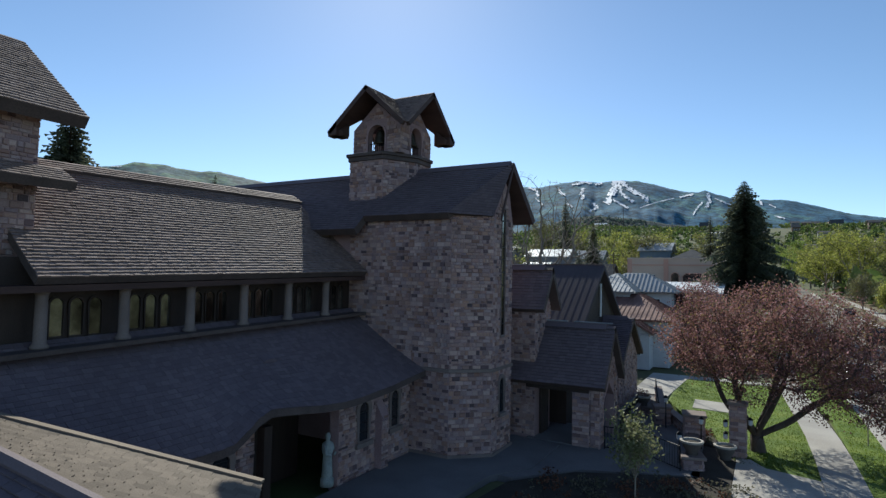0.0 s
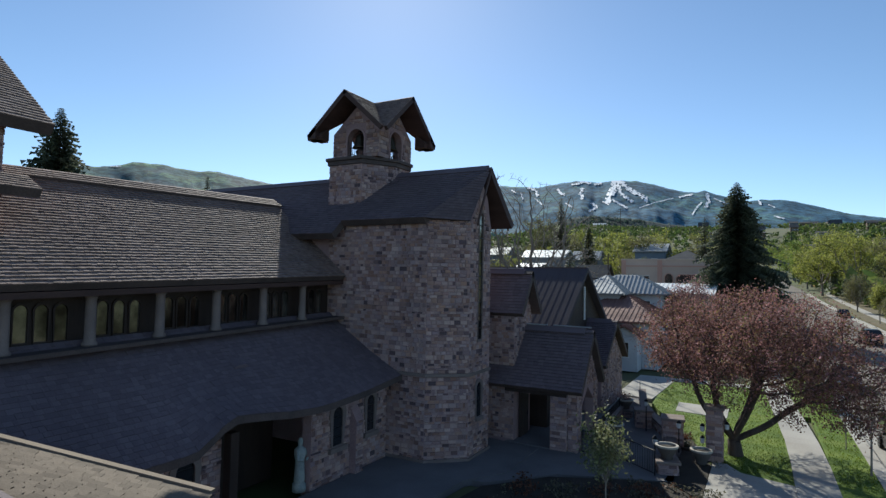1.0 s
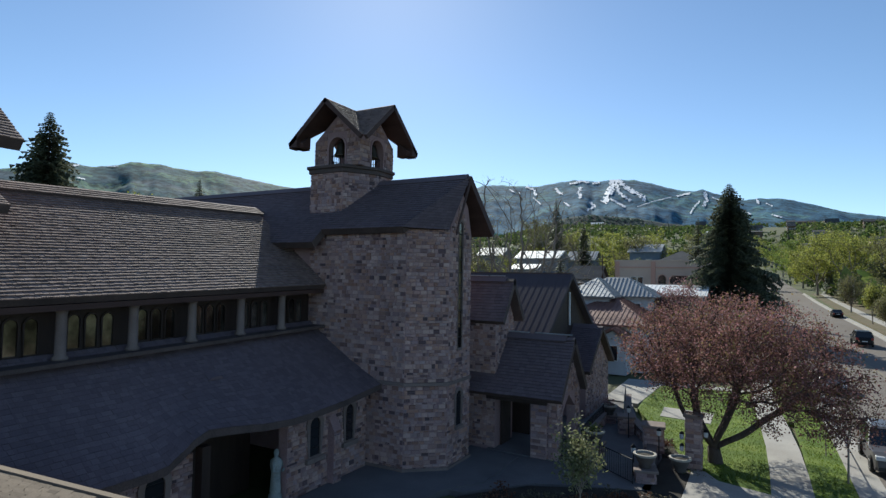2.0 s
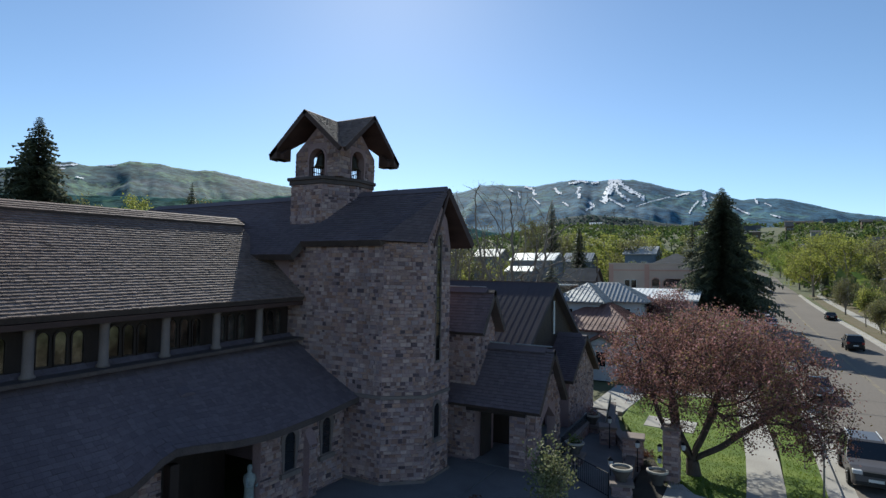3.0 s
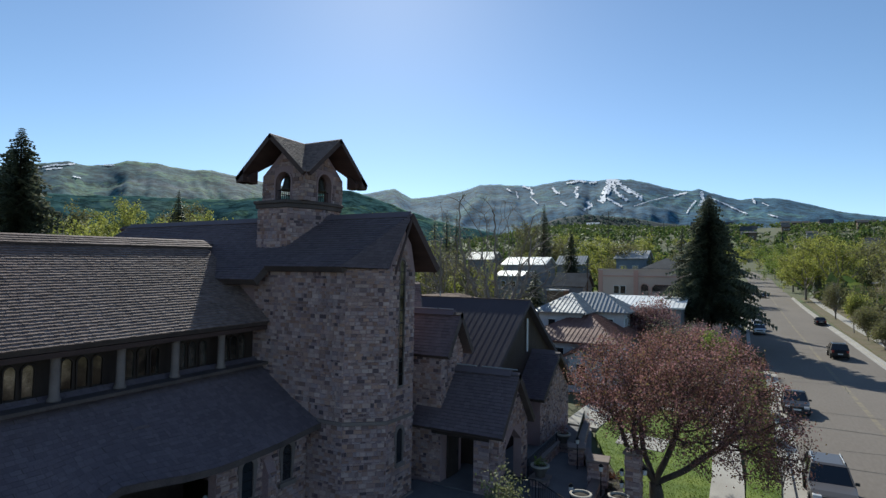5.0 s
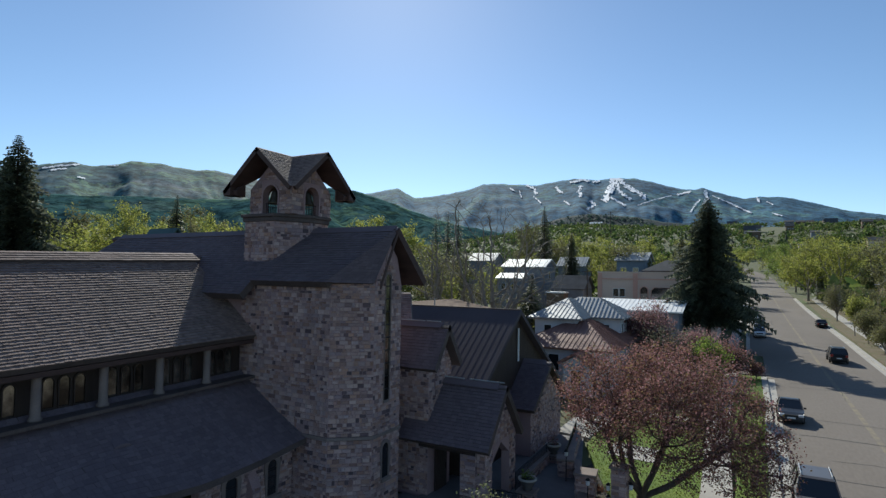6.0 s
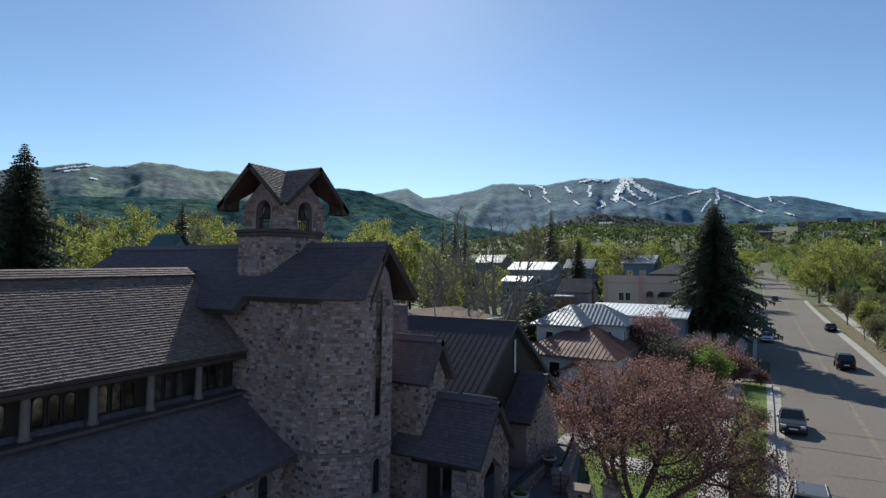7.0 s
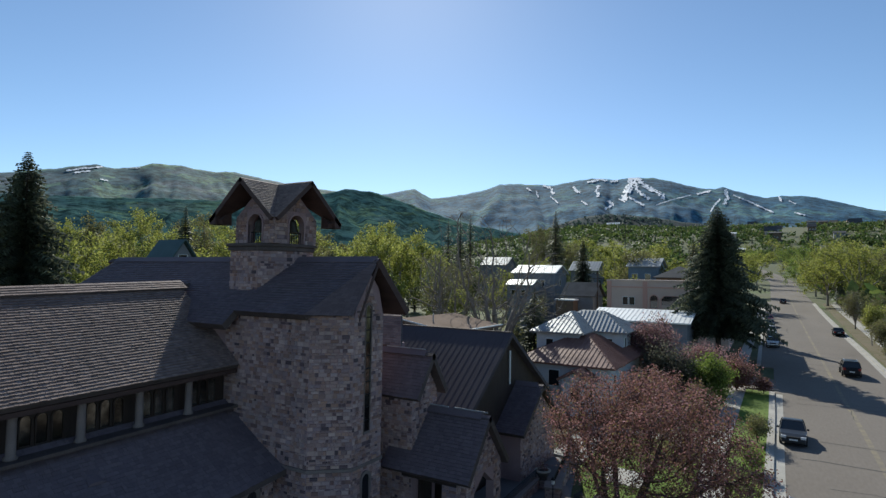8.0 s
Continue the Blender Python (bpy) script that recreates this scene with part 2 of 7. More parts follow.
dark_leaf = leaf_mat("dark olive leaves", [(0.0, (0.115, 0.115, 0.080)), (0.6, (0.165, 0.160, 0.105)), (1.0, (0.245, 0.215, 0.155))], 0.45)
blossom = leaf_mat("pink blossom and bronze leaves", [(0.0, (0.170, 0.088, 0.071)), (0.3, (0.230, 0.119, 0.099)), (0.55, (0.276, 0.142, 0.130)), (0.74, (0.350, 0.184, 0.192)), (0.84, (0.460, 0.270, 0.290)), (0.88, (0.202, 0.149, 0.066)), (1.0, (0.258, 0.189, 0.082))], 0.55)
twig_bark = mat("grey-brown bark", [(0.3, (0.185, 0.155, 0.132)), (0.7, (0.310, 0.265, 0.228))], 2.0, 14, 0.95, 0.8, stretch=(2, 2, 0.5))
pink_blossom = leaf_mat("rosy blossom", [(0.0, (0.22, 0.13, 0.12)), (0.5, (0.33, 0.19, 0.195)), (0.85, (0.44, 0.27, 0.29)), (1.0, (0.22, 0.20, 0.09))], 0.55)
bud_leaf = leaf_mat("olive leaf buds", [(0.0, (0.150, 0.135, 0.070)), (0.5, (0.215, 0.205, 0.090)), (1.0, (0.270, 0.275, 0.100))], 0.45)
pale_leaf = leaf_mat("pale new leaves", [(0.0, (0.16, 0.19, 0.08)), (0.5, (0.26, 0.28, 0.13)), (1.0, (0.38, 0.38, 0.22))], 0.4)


def glass_mat(name, tint, rough=0.05):
    m, t, b = nodes_of(name, rough, 0.0, 0.8)
    b.inputs["Base Color"].default_value = (*tint, 1)
    return m


window_glass = glass_mat("dark window glass", (0.02, 0.022, 0.026))
tinted_glass = glass_mat("tinted car glass", (0.012, 0.013, 0.016), 0.03)


# ---- the land ----
RISE = [(50, 0.0), (70, 0.45), (87, 0.9), (107, 1.25), (163, 2.9), (223, 5.3), (330, 8.5), (500, 10.5)]
EYE_X, EYE_Y = 15.54, -22.77


def polar(az, r):
    """The place at az degrees to the right of the first view, r metres off."""
    h = radians(az - TURN)
    return EYE_X + r * math.sin(h), EYE_Y + r * math.cos(h)


def land(x, y):
    """Height of the land."""
    dx, dy = x - EYE_X, y - EYE_Y
    r = math.hypot(dx, dy)
    az = math.degrees(math.atan2(dx, dy)) + TURN
    if az > 180:
        az -= 360
    side = ease(-6, 14, az)
    hill = ease(300, 1050, r) * (38 + 44 * side) * ease(80, 50, abs(az - 5))
    hill += ease(300, 700, r) * 7 * noise.noise(Vector((x / 160, y / 160, 3)))
    return table(RISE, y) + hill


def build_land():
    g = Geo()
    azs = [-180 + 6 * i for i in range(21)] + [-54 + 1.5 * i for i in range(79)] + [64 + 6 * i for i in range(20)]
    rs = [0, 8, 16, 26, 36, 48, 60, 75, 90, 110, 130, 150, 175, 200, 230, 260, 300, 320, 340, 360, 380, 400, 420, 440, 460, 480, 500, 530, 560, 600, 640, 680, 720, 760, 850, 950, 1050, 1200, 1500, 2200, 3200, 4700]
    n = len(azs)
    for r in rs:
        for az in azs:
            x, y = polar(az, r)
            g.v.append((x, y, land(x, y) - 0.12))
    for i in range(len(rs) - 1):
        for j in range(n):
            k = (j + 1) % n
            g.f.append((i * n + j, i * n + k, (i + 1) * n + k, (i + 1) * n + j))
    return tagged(g.ob("ground", ground_mat, smooth=True), "rough spring grass and earth of the valley town", "ground", kind="structure")


build_land()

KERB_W, KERB_E, CENTRE = 20.95, 32.9, 27.0


def strip(name, material, label, category, x0, x1, ys, lift=0.0, drop=0.3, bend=None):
    """A band along the street that follows the land, with some thickness."""
    g = Geo()
    for i, y in enumerate(ys):
        s = bend(y) if bend else 0.0
        z = (table(RISE, y) if y < 270 else land((x0 + x1) / 2 + s, y)) + lift
        g.v += [(x0 + s, y, z), (x1 + s, y, z), (x0 + s, y, z - drop), (x1 + s, y, z - drop)]
        if i:
            a, b = 4 * (i - 1), 4 * i
            g.f += [(a, a + 1, b + 1, b), (a + 2, a, b, b + 2), (a + 1, a + 3, b + 3, b + 1)]
    g.f += [(0, 2, 3, 1)]
    e = 4 * (len(ys) - 1)
    g.f += [(e, e + 1, e + 3, e + 2)]
    return tagged(g.ob(name, material), label, category, kind="structure")


def street_bend(y):
    return -0.012 * max(y - 40, 0) - (0.0 if y < 330 else 0.0016 * (y - 330) ** 2)


far_ys = [-60 + 6 * i for i in range(88)]
strip("road", asphalt, "wide worn grey asphalt street with a faded centre line", "road", KERB_W, KERB_E, far_ys, 0.0, 0.4, street_bend)
line_paint = mat("faded yellow paint", [(0.40, (0.255, 0.212, 0.145)), (0.58, (0.195, 0.166, 0.135))], 0.9, 7, 0.9, 0.1, vary=0.3)
strip("centre_line", line_paint, "faded yellow line on the asphalt", "road marking", CENTRE - 0.3, CENTRE + 0.05, far_ys[:48], 0.006, 0.005, street_bend)
tar_line = mat("tar", [(0.3, (0.03, 0.03, 0.03)), (0.7, (0.05, 0.05, 0.05))], 2, 20, 0.7, 0.2)


def road_cracks():
    """Sealed cracks that wander across and along the asphalt."""
    rng = random.Random(17)
    g = Geo()
    for i in range(34):
        y = -12 + 4.6 * i + rng.uniform(-1.5, 1.5)
        across = rng.random() < 0.9
        x = rng.uniform(21.8, 24.5) if across else rng.uniform(23.5, 31.5)
        length = rng.uniform(3, 10.5) if across else rng.uniform(4, 12)
        pts = []
        s = 0.0
        while s < length:
            pts.append((x, y))
            dx, dy = (0.5, rng.uniform(-0.12, 0.12)) if across else (rng.uniform(-0.12, 0.12), 0.5)
            x, y, s = min(x + dx, 32.3), y + dy, s + 0.5
        w = rng.uniform(0.02, 0.05)
        for (xa, ya), (xb, yb) in zip(pts, pts[1:]):
            ox, oy = (0, w) if across else (w, 0)
            za, zb = table(RISE, ya) + 0.011, table(RISE, yb) + 0.011
            ba, bb = street_bend(ya), street_bend(yb)
            g.add([(xa + ba - ox, ya - oy, za), (xb + bb - ox, yb - oy, zb), (xb + bb + ox, yb + oy, zb), (xa + ba + ox, ya + oy, za)], [(0, 1, 2, 3)])
    return tagged(g.ob("road_cracks", tar_line), "dark sealed cracks in the asphalt", "road crack", kind="structure")


road_cracks()


def kerb(x0, x1, y0, y1, label):
    n = max(2, int((y1 - y0) / 6))
    return strip("kerb", concrete, label, "kerb", x0, x1, [y0 + (y1 - y0) * i / n for i in range(n + 1)], 0.15, 0.4, street_bend)


kerb(KERB_W - 0.5, KERB_W, -60, 49.0, "pale concrete kerb and gutter along the street")
kerb(19.0, 19.5, 67, 200, "pale concrete kerb and gutter along the street")
kerb(KERB_E, KERB_E + 0.5, -60, 200, "pale concrete kerb and gutter along the street")
strip("pavement", concrete, "pale concrete pavement along the far side of the street", "pavement", KERB_E + 2.6, KERB_E + 4.3, far_ys[:44], 0.14, 0.3)
strip("verge", dry_grass, "narrow dry grass verge beside the street", "verge", KERB_E + 0.5, KERB_E + 2.6, far_ys[:44], 0.12, 0.3)
strip("lawn", dry_grass, "dry spring grass yards beyond the street", "lawn", KERB_E + 4.3, KERB_E + 16, far_ys[:44], 0.1, 0.3)
# side street past the church block
g = Geo().box(-60, KERB_W + 0.2, 50.5, 66.0, -0.2, 0.06)
tagged(g.ob("side_road", asphalt), "grey asphalt side street joining the wide street", "road", kind="structure")
strip("verge", lawn_mat, "grass verge with shrubs between pavement and kerb", "verge", 19.0, KERB_W - 0.5, [-60, -20, 0, 20, 40, 49], 0.13, 0.3)
strip("pavement", concrete, "pale concrete pavement beside the church lawn", "pavement", 17.6, 19.0, [-60, -20, 0, 6, 10, 14, 18, 22, 26, 40, 50.4], 0.14, 0.3, lambda y: -0.8 * ease(6, 26, y))
strip("verge", lawn_mat, "grass verge widening beside the pavement", "verge", 18.22, 19.0, [16, 22, 30, 40, 49], 0.126, 0.3)
strip("pavement", concrete, "pale concrete pavement beyond the side street", "pavement", 16.2, 17.6, [66.5, 70, 90, 130, 170, 200], 0.14, 0.3)
strip("gutter", concrete, "concrete gutter at the foot of the kerb", "gutter", KERB_W, KERB_W + 0.6, [-60, -20, 0, 20, 40, 50], 0.008, 0.02)
strip("gutter", concrete, "concrete gutter at the foot of the kerb", "gutter", KERB_E - 0.5, KERB_E, far_ys[:44], 0.008, 0.02, street_bend)
strip("road_widening", asphalt, "grey asphalt parking bay beside the street", "road", 19.5, KERB_W + 0.1, [66, 80, 100, 130, 160, 200], 0.004, 0.3, street_bend)


def flat(name, poly, z, material, label, category, thick=0.25):
    return tagged(Geo().prism(poly, z - thick, z).ob(name, material), label, category, kind="structure")


flat("church_lawn", [(10.7, 14.9), (12.1, 11.2), (13.6, 7.6), (14.4, 5.3), (15.3, 4.5), (15.8, 3.5), (17.598, 2.9), (17.598, 26), (10.3, 26)], 0.09, lawn_mat, "bright green church lawn in the sun", "lawn")
flat("path", [(12.2, 13.6), (14.9, 13.2), (14.9, 15.9), (12.1, 16.2)], 0.115, concrete, "pale concrete path across the lawn", "path")
flat("path", [(8.2, 16.6), (10.5, 16.2), (10.9, 23.9), (17.599, 24.4), (17.599, 25.6), (8.2, 25.4)], 0.118, concrete, "pale concrete forecourt by the hall", "path")
flat("path", [(14.7, -0.6), (16.2, -1.2), (17.599, -1.0), (17.599, 2.88), (15.8, 3.45), (15.25, 4.4), (14.75, 4.2)], 0.112, concrete, "pale concrete path between church and pavement", "path")
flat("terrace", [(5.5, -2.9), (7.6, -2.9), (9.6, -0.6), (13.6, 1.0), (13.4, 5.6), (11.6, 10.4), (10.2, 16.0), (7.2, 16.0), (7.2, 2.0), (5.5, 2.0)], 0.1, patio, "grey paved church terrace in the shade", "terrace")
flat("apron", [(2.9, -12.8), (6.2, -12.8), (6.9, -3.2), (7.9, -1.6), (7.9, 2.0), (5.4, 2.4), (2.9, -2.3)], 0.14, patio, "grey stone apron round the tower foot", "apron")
flat("garden_bed", [(6.3, -13.5), (16.5, -13.5), (17.3, -1.3), (16.0, -1.4), (13.3, 1.0), (9.4, -0.9), (7.6, -3.2)], 0.06, soil, "dark planted bed in the shade", "garden bed")
flat("garden_bed", [(13.3, 1.05), (14.68, -0.5), (14.72, 4.2), (14.3, 5.2), (13.45, 5.55)], 0.1, soil, "dark planted bed by the stone pier", "garden bed")
flat("garden_bed", [(11.8, 10.3), (13.4, 5.7), (14.35, 5.35), (13.5, 7.7), (12.0, 11.1)], 0.16, soil, "narrow planted bed beside the lawn", "garden bed")


# ---- roofs and stone walls, piece by piece ----
def shingle_rows(a, b, c, d, expo, width, rng, thick=0.032):
    """Shingles on the slope with the eave a-b and the ridge d-c, from the eave up: six corners each."""
    a, b, c, d = (Vector(p) for p in (a, b, c, d))
    nrm = (b - a).cross(d - a).normalized()
    if nrm.z < 0:
        nrm = -nrm
    rise = ((d - a).length + (c - b).length) / 2
    rows = max(1, int(rise / expo))
    out = []
    for i in range(rows):
        p0, q0 = lerp(a, d, i / rows), lerp(b, c, i / rows)
        p1, q1 = lerp(a, d, (i + 1) / rows), lerp(b, c, (i + 1) / rows)
        run = (q0 - p0).length
        if run < 0.1:
            continue
        s = -width * rng.random()
        while s < run:
            w = width * rng.uniform(0.65, 1.35)
            u0, u1 = max(s, 0) / run, min(s + w - 0.008, run) / run
            s += w
            if u1 - u0 < 0.02 / run:
                continue
            dip = rng.uniform(-0.012, 0.012) * expo / 0.15
            down = (p0 - p1).normalized() * dip
            t = thick * rng.uniform(0.85, 1.2)
            l0, r0, l1, r1 = lerp(p0, q0, u0) + down, lerp(p0, q0, u1) + down, lerp(p1, q1, u0), lerp(p1, q1, u1)
            out.append((l0, r0, l0 + nrm * t, r0 + nrm * t, r1 + nrm * 0.003, l1 + nrm * 0.003))
    return out


SHINGLE_FACES = [(0, 1, 3, 2), (2, 3, 4, 5), (0, 2, 5), (1, 4, 3)]


def shingled(name, a, b, c, d, thick, parent, material=None, expo=0.16, width=0.24, seed=1, label="", under=None, butt=0.032):
    """A roof slope: a slab with edges of its own and its shingles laid in rows."""
    a, b, c, d = (Vector(p) for p in (a, b, c, d))
    nrm = (b - a).cross(d - a).normalized()
    if nrm.z < 0:
        nrm = -nrm
    slab = Geo().extr([a, b, c, d], -nrm * thick).ob(name, under or roof_edge, parent, label)
    g = Geo()
    for s in shingle_rows(a, b, c, d, expo, width, random.Random(seed), butt):
        g.add(s, SHINGLE_FACES)
    tagged(g.ob("shingle_field", material or slate_mat, slab), kind="stuff")
    return slab


def ashlar(o, d, n, u0, u1, z0, z1, rng, inside=None, holes=(), tall=(0.075, 0.2), long=(0.1, 0.36)):
    """Blocks of a coursed wall: (corner, along, up, out) for each. holes: (u0, u1, z0, z1)."""
    o, d, n = Vector(o), Vector(d).normalized(), Vector(n).normalized()
    out = []
    z = z0
    while z < z1 - 0.03:
        h = min(rng.uniform(*tall), z1 - z)
        u = u0 - rng.random() * 0.2
        while u < u1:
            w = rng.uniform(*long) * (0.8 + h * 1.2)
            parts = [(max(u, u0), min(u + w, u1))]
            u += w
            for h0, h1, k0, k1 in holes:
                if z + h > k0 and z < k1:
                    cut = []
                    for s, e in parts:
                        if e <= h0 or s >= h1:
                            cut.append((s, e))
                        else:
                            if s < h0:
                                cut.append((s, h0))
                            if e > h1:
                                cut.append((h1, e))
                    parts = cut
            for s, e in parts:
                if e - s < 0.05 or (inside and not (inside(s, z + h * 0.9) and inside(e, z + h * 0.9))):
                    continue
                out.append((o + d * (s + 0.008) + Vector((0, 0, z + 0.007)), d * (e - s - 0.016), Vector((0, 0, h - 0.014)), n * rng.uniform(0.012, 0.05)))
        z += h
    return out


def block(c, a, u, n):
    """Corners of one block with worn front edges."""
    i, j = a * min(0.12, 0.018 / max(a.length, 0.02)), u * min(0.12, 0.018 / max(u.length, 0.02))
    f = [c + n + i + j, c + n + a - i + j, c + n + a - i + u - j, c + n + i + u - j]
    return [c, c + a, c + a + u, c + u] + f


BLOCK_FACES = [(4, 5, 6, 7), (0, 1, 5, 4), (1, 2, 6, 5), (2, 3, 7, 6), (3, 0, 4, 7)]
unit_blocks = []
for k in range(4):
    rb = random.Random(40 + k)
    jit = [rb.uniform(-0.04, 0.04) for _ in range(8)]
    gb = Geo().add([(0, 0, 0), (1, 0, 0), (1, 0, 1), (0, 0, 1),
                    (0.06 + jit[0], 1, 0.08 + jit[1]), (0.94 + jit[2], 1, 0.08 + jit[3]), (0.94 + jit[4], 1, 0.92 + jit[5]), (0.06 + jit[6], 1, 0.92 + jit[7])], BLOCK_FACES)
    unit_blocks.append(gb.mesh("stone", stone_single))
LATE = []      # stone blocks and shingles that are objects of their own, built at the end


def masonry(wall, blocks, single=lambda p: False):
    """Lays blocks on a wall: those that single() picks become objects of their own, the rest one mesh."""
    g = Geo()
    alone = 0
    for c, a, u, n in blocks:
        if alone < 300 and single(c):
            alone += 1
            LATE.append((wall, c, a, n, u))
        else:
            g.add(block(c, a, u, n), BLOCK_FACES)
    if g.v:
        tagged(g.ob("stonework", stone_piece, wall), kind="stuff")


def arch(u0, u1, z0, z1, n=8):
    """Outline of an arched opening in (u, z)."""
    r = (u1 - u0) / 2
    c = (u0 + u1) / 2
    return [(u0, z0), (u1, z0)] + [(c + r * math.cos(math.pi * i / n), z1 - r + r * math.sin(math.pi * i / n)) for i in range(n + 1)]


def ring(o, d, n, outline, wide, depth, name, material, parent, label=""):
    """A surround along an outline of (u, z) on a wall."""
    o, d, n = Vector(o), Vector(d), Vector(n)
    cu = sum(p[0] for p in outline) / len(outline)
    cz = sum(p[1] for p in outline) / len(outline)
    g = Geo()
    m = len(outline)
    for u, z in outline:
        l = math.hypot(u - cu, z - cz)
        uu, zz = u + (u - cu) / l * wide, z + (z - cz) / l * wide
        for q, t in ((0, 0), (0, 1), (1, 1), (1, 0)):
            a, b = (uu, zz) if t else (u, z)
            g.v.append(tuple(o + d * a + Vector((0, 0, b)) + n * (depth if q else -0.08)))
    for i in range(m):
        k = (i + 1) % m
        for j in range(4):
            l = (j + 1) % 4
            g.f.append((4 * i + j, 4 * k + j, 4 * k + l, 4 * i + l))
    return g.ob(name, material, parent, label)


def pane(o, d, n, outline, back, name, material, parent, label=""):
    o, d, n = Vector(o), Vector(d), Vector(n)
    pts = [o + d * u + Vector((0, 0, z)) - n * back for u, z in outline]
    return Geo().extr(pts, -n * 0.03).ob(name, material, parent, label)


# noise in the glass colour paints bright reflection patches over a dark interior
church_glass = mat("leaded glass with painted reflections", [(0.38, (0.05, 0.045, 0.04)), (0.5, (0.14, 0.13, 0.11)), (0.66, (0.34, 0.32, 0.28))], 1.1, 9, 0.07, 0.04, metal=0.8, vary=0.5)

church = thing("church", "stone church with a bell tower and dark shingled roofs", "church")

# tower at the end of the transept: half an octagon in plan
TOWER = [(-6.0, -2.33), (4.62, -2.33), (6.0, -1.15), (6.0, 0.85), (4.62, 2.0), (-6.0, 2.0)]
tower = Geo().prism(TOWER, -0.1, 9.9)
tower.extr([(6.0, -1.15, 9.9), (6.0, 0.85, 9.9), (6.0, 0.5, 11.1), (6.0, -0.15, 11.8), (6.0, -0.75, 11.1)], (-0.4, 0, 0))
tower = tower.ob("tower_wall", mortar, church, "tower wall of mixed brown and grey ashlar stone")
rng = random.Random(11)
SLIT, LANCET = (0.72, 1.12, 5.0, 10.4), (0.67, 1.17, 1.75, 3.2)
blocks = ashlar((-0.6, -2.33, 0), (1, 0, 0), (0, -1, 0), 0, 5.22, 0.2, 10.1, rng)
cd = Vector((1.38, 1.18, 0))
blocks += ashlar((4.62, -2.33, 0), cd, (1.18, -1.38, 0), 0.0, cd.length, 0.2, 10.0, rng)
endw = ashlar((6.0, -1.15, 0), (0, 1, 0), (1, 0, 0), 0.0, 2.0, 0.2, 11.7, rng, holes=(SLIT, LANCET),
              inside=lambda u, z: z < 9.9 or z < 9.9 + min(u, 1.9 - u) * 1.9)
blocks += endw
masonry(tower, blocks, lambda p: p.x > 2.6 and 6.2 < p.z < 10.2)
plinth = Geo()
plinth.prism([(-1.0, -2.42), (4.66, -2.42), (6.09, -1.2), (6.09, 0.9), (4.7, 2.1), (-1, 2.1)], -0.1, 0.25)
plinth.prism([(1.5, -2.41), (4.65, -2.41), (6.08, -1.19), (6.08, 0.88), (4.7, 2.1), (1.5, 2.1)], 3.55, 3.68)
plinth.ob("string_course", cut_stone, tower)
E1 = ((6.0, -1.15, 0), (0, 1, 0), (1, 0, 0))
slit = pane(*E1, [(SLIT[0], SLIT[2]), (SLIT[1], SLIT[2]), (SLIT[1], SLIT[3] - 0.2), (0.92, SLIT[3]), (SLIT[0], SLIT[3] - 0.2)], -0.012, "slit_window", church_glass, tower, "tall narrow leaded window")
for k in range(9):
    z = 5.45 + k * 0.55
    Geo().box(6.012, 6.05, -0.43, -0.03, z, z + 0.04).ob("glazing_bar", iron, slit)
ring(*E1, arch(SLIT[0], SLIT[1], SLIT[2], SLIT[3]), 0.1, 0.07, "surround", cut_stone, slit)
lancet = pane(*E1, arch(*LANCET), -0.012, "arched_window", window_glass, tower, "small arched window")
ring(*E1, arch(*LANCET), 0.14, 0.07, "surround", cut_stone, lancet)
Geo().box(5.95, 6.14, -0.56, 0.1, 1.6, 1.74).ob("sill", cut_stone, lancet)

# transept roof: near slope over the tower follows its bevelled corner
RZ = 12.42
shingled("roof", (0.4, -2.78, 10.02), (4.62, -2.72, 10.02), (6.4, -0.05, RZ), (0.4, -0.05, RZ), 0.3, church, seed=3, label="steep dark shingled transept roof")
shingled("roof", (4.62, -2.72, 10.02), (6.02, -1.28, 9.98), (6.4, -0.05, RZ), (6.38, -0.06, RZ), 0.3, church, seed=4)
shingled("roof", (6.65, 1.98, 10.08), (-14.5, 2.4, 10.0), (-14.5, 0.0, RZ), (6.4, 0.0, RZ), 0.3, church, seed=5, under=soffit)
shingled("roof", (-15.6, -3.35, 9.42), (0.4, -3.35, 9.42), (0.4, -0.05, RZ), (-13.6, -0.05, RZ), 0.32, church, seed=6, label="dark shingled slope of the crossing roof")
Geo().extr([(-13.7, -0.32, RZ - 0.16), (-13.7, 0, RZ + 0.1), (-13.7, 0.32, RZ - 0.16)], (12.3, 0, 0)).ob("ridge_cap", slate_mat, church)
Geo().extr([(1.4, -0.3, RZ - 0.16), (1.4, 0, RZ + 0.1), (1.4, 0.3, RZ - 0.16)], (4.85, 0, 0)).ob("ridge_cap", slate_mat, church)
Geo().extr([(6.36, -1.3, 9.75), (6.36, -0.05, RZ - 0.25), (6.36, 1.95, 9.8), (6.36, 1.95, 10.0), (6.36, -0.05, RZ - 0.02), (6.36, -1.3, 9.95)], (0.06, 0, 0)).ob("bargeboard", soffit, church)
# crossing walls under the lower slope
Geo().box(-13.5, -6.0, -2.33, 2.3, 0, 9.6).ob("crossing_wall", mortar, church)

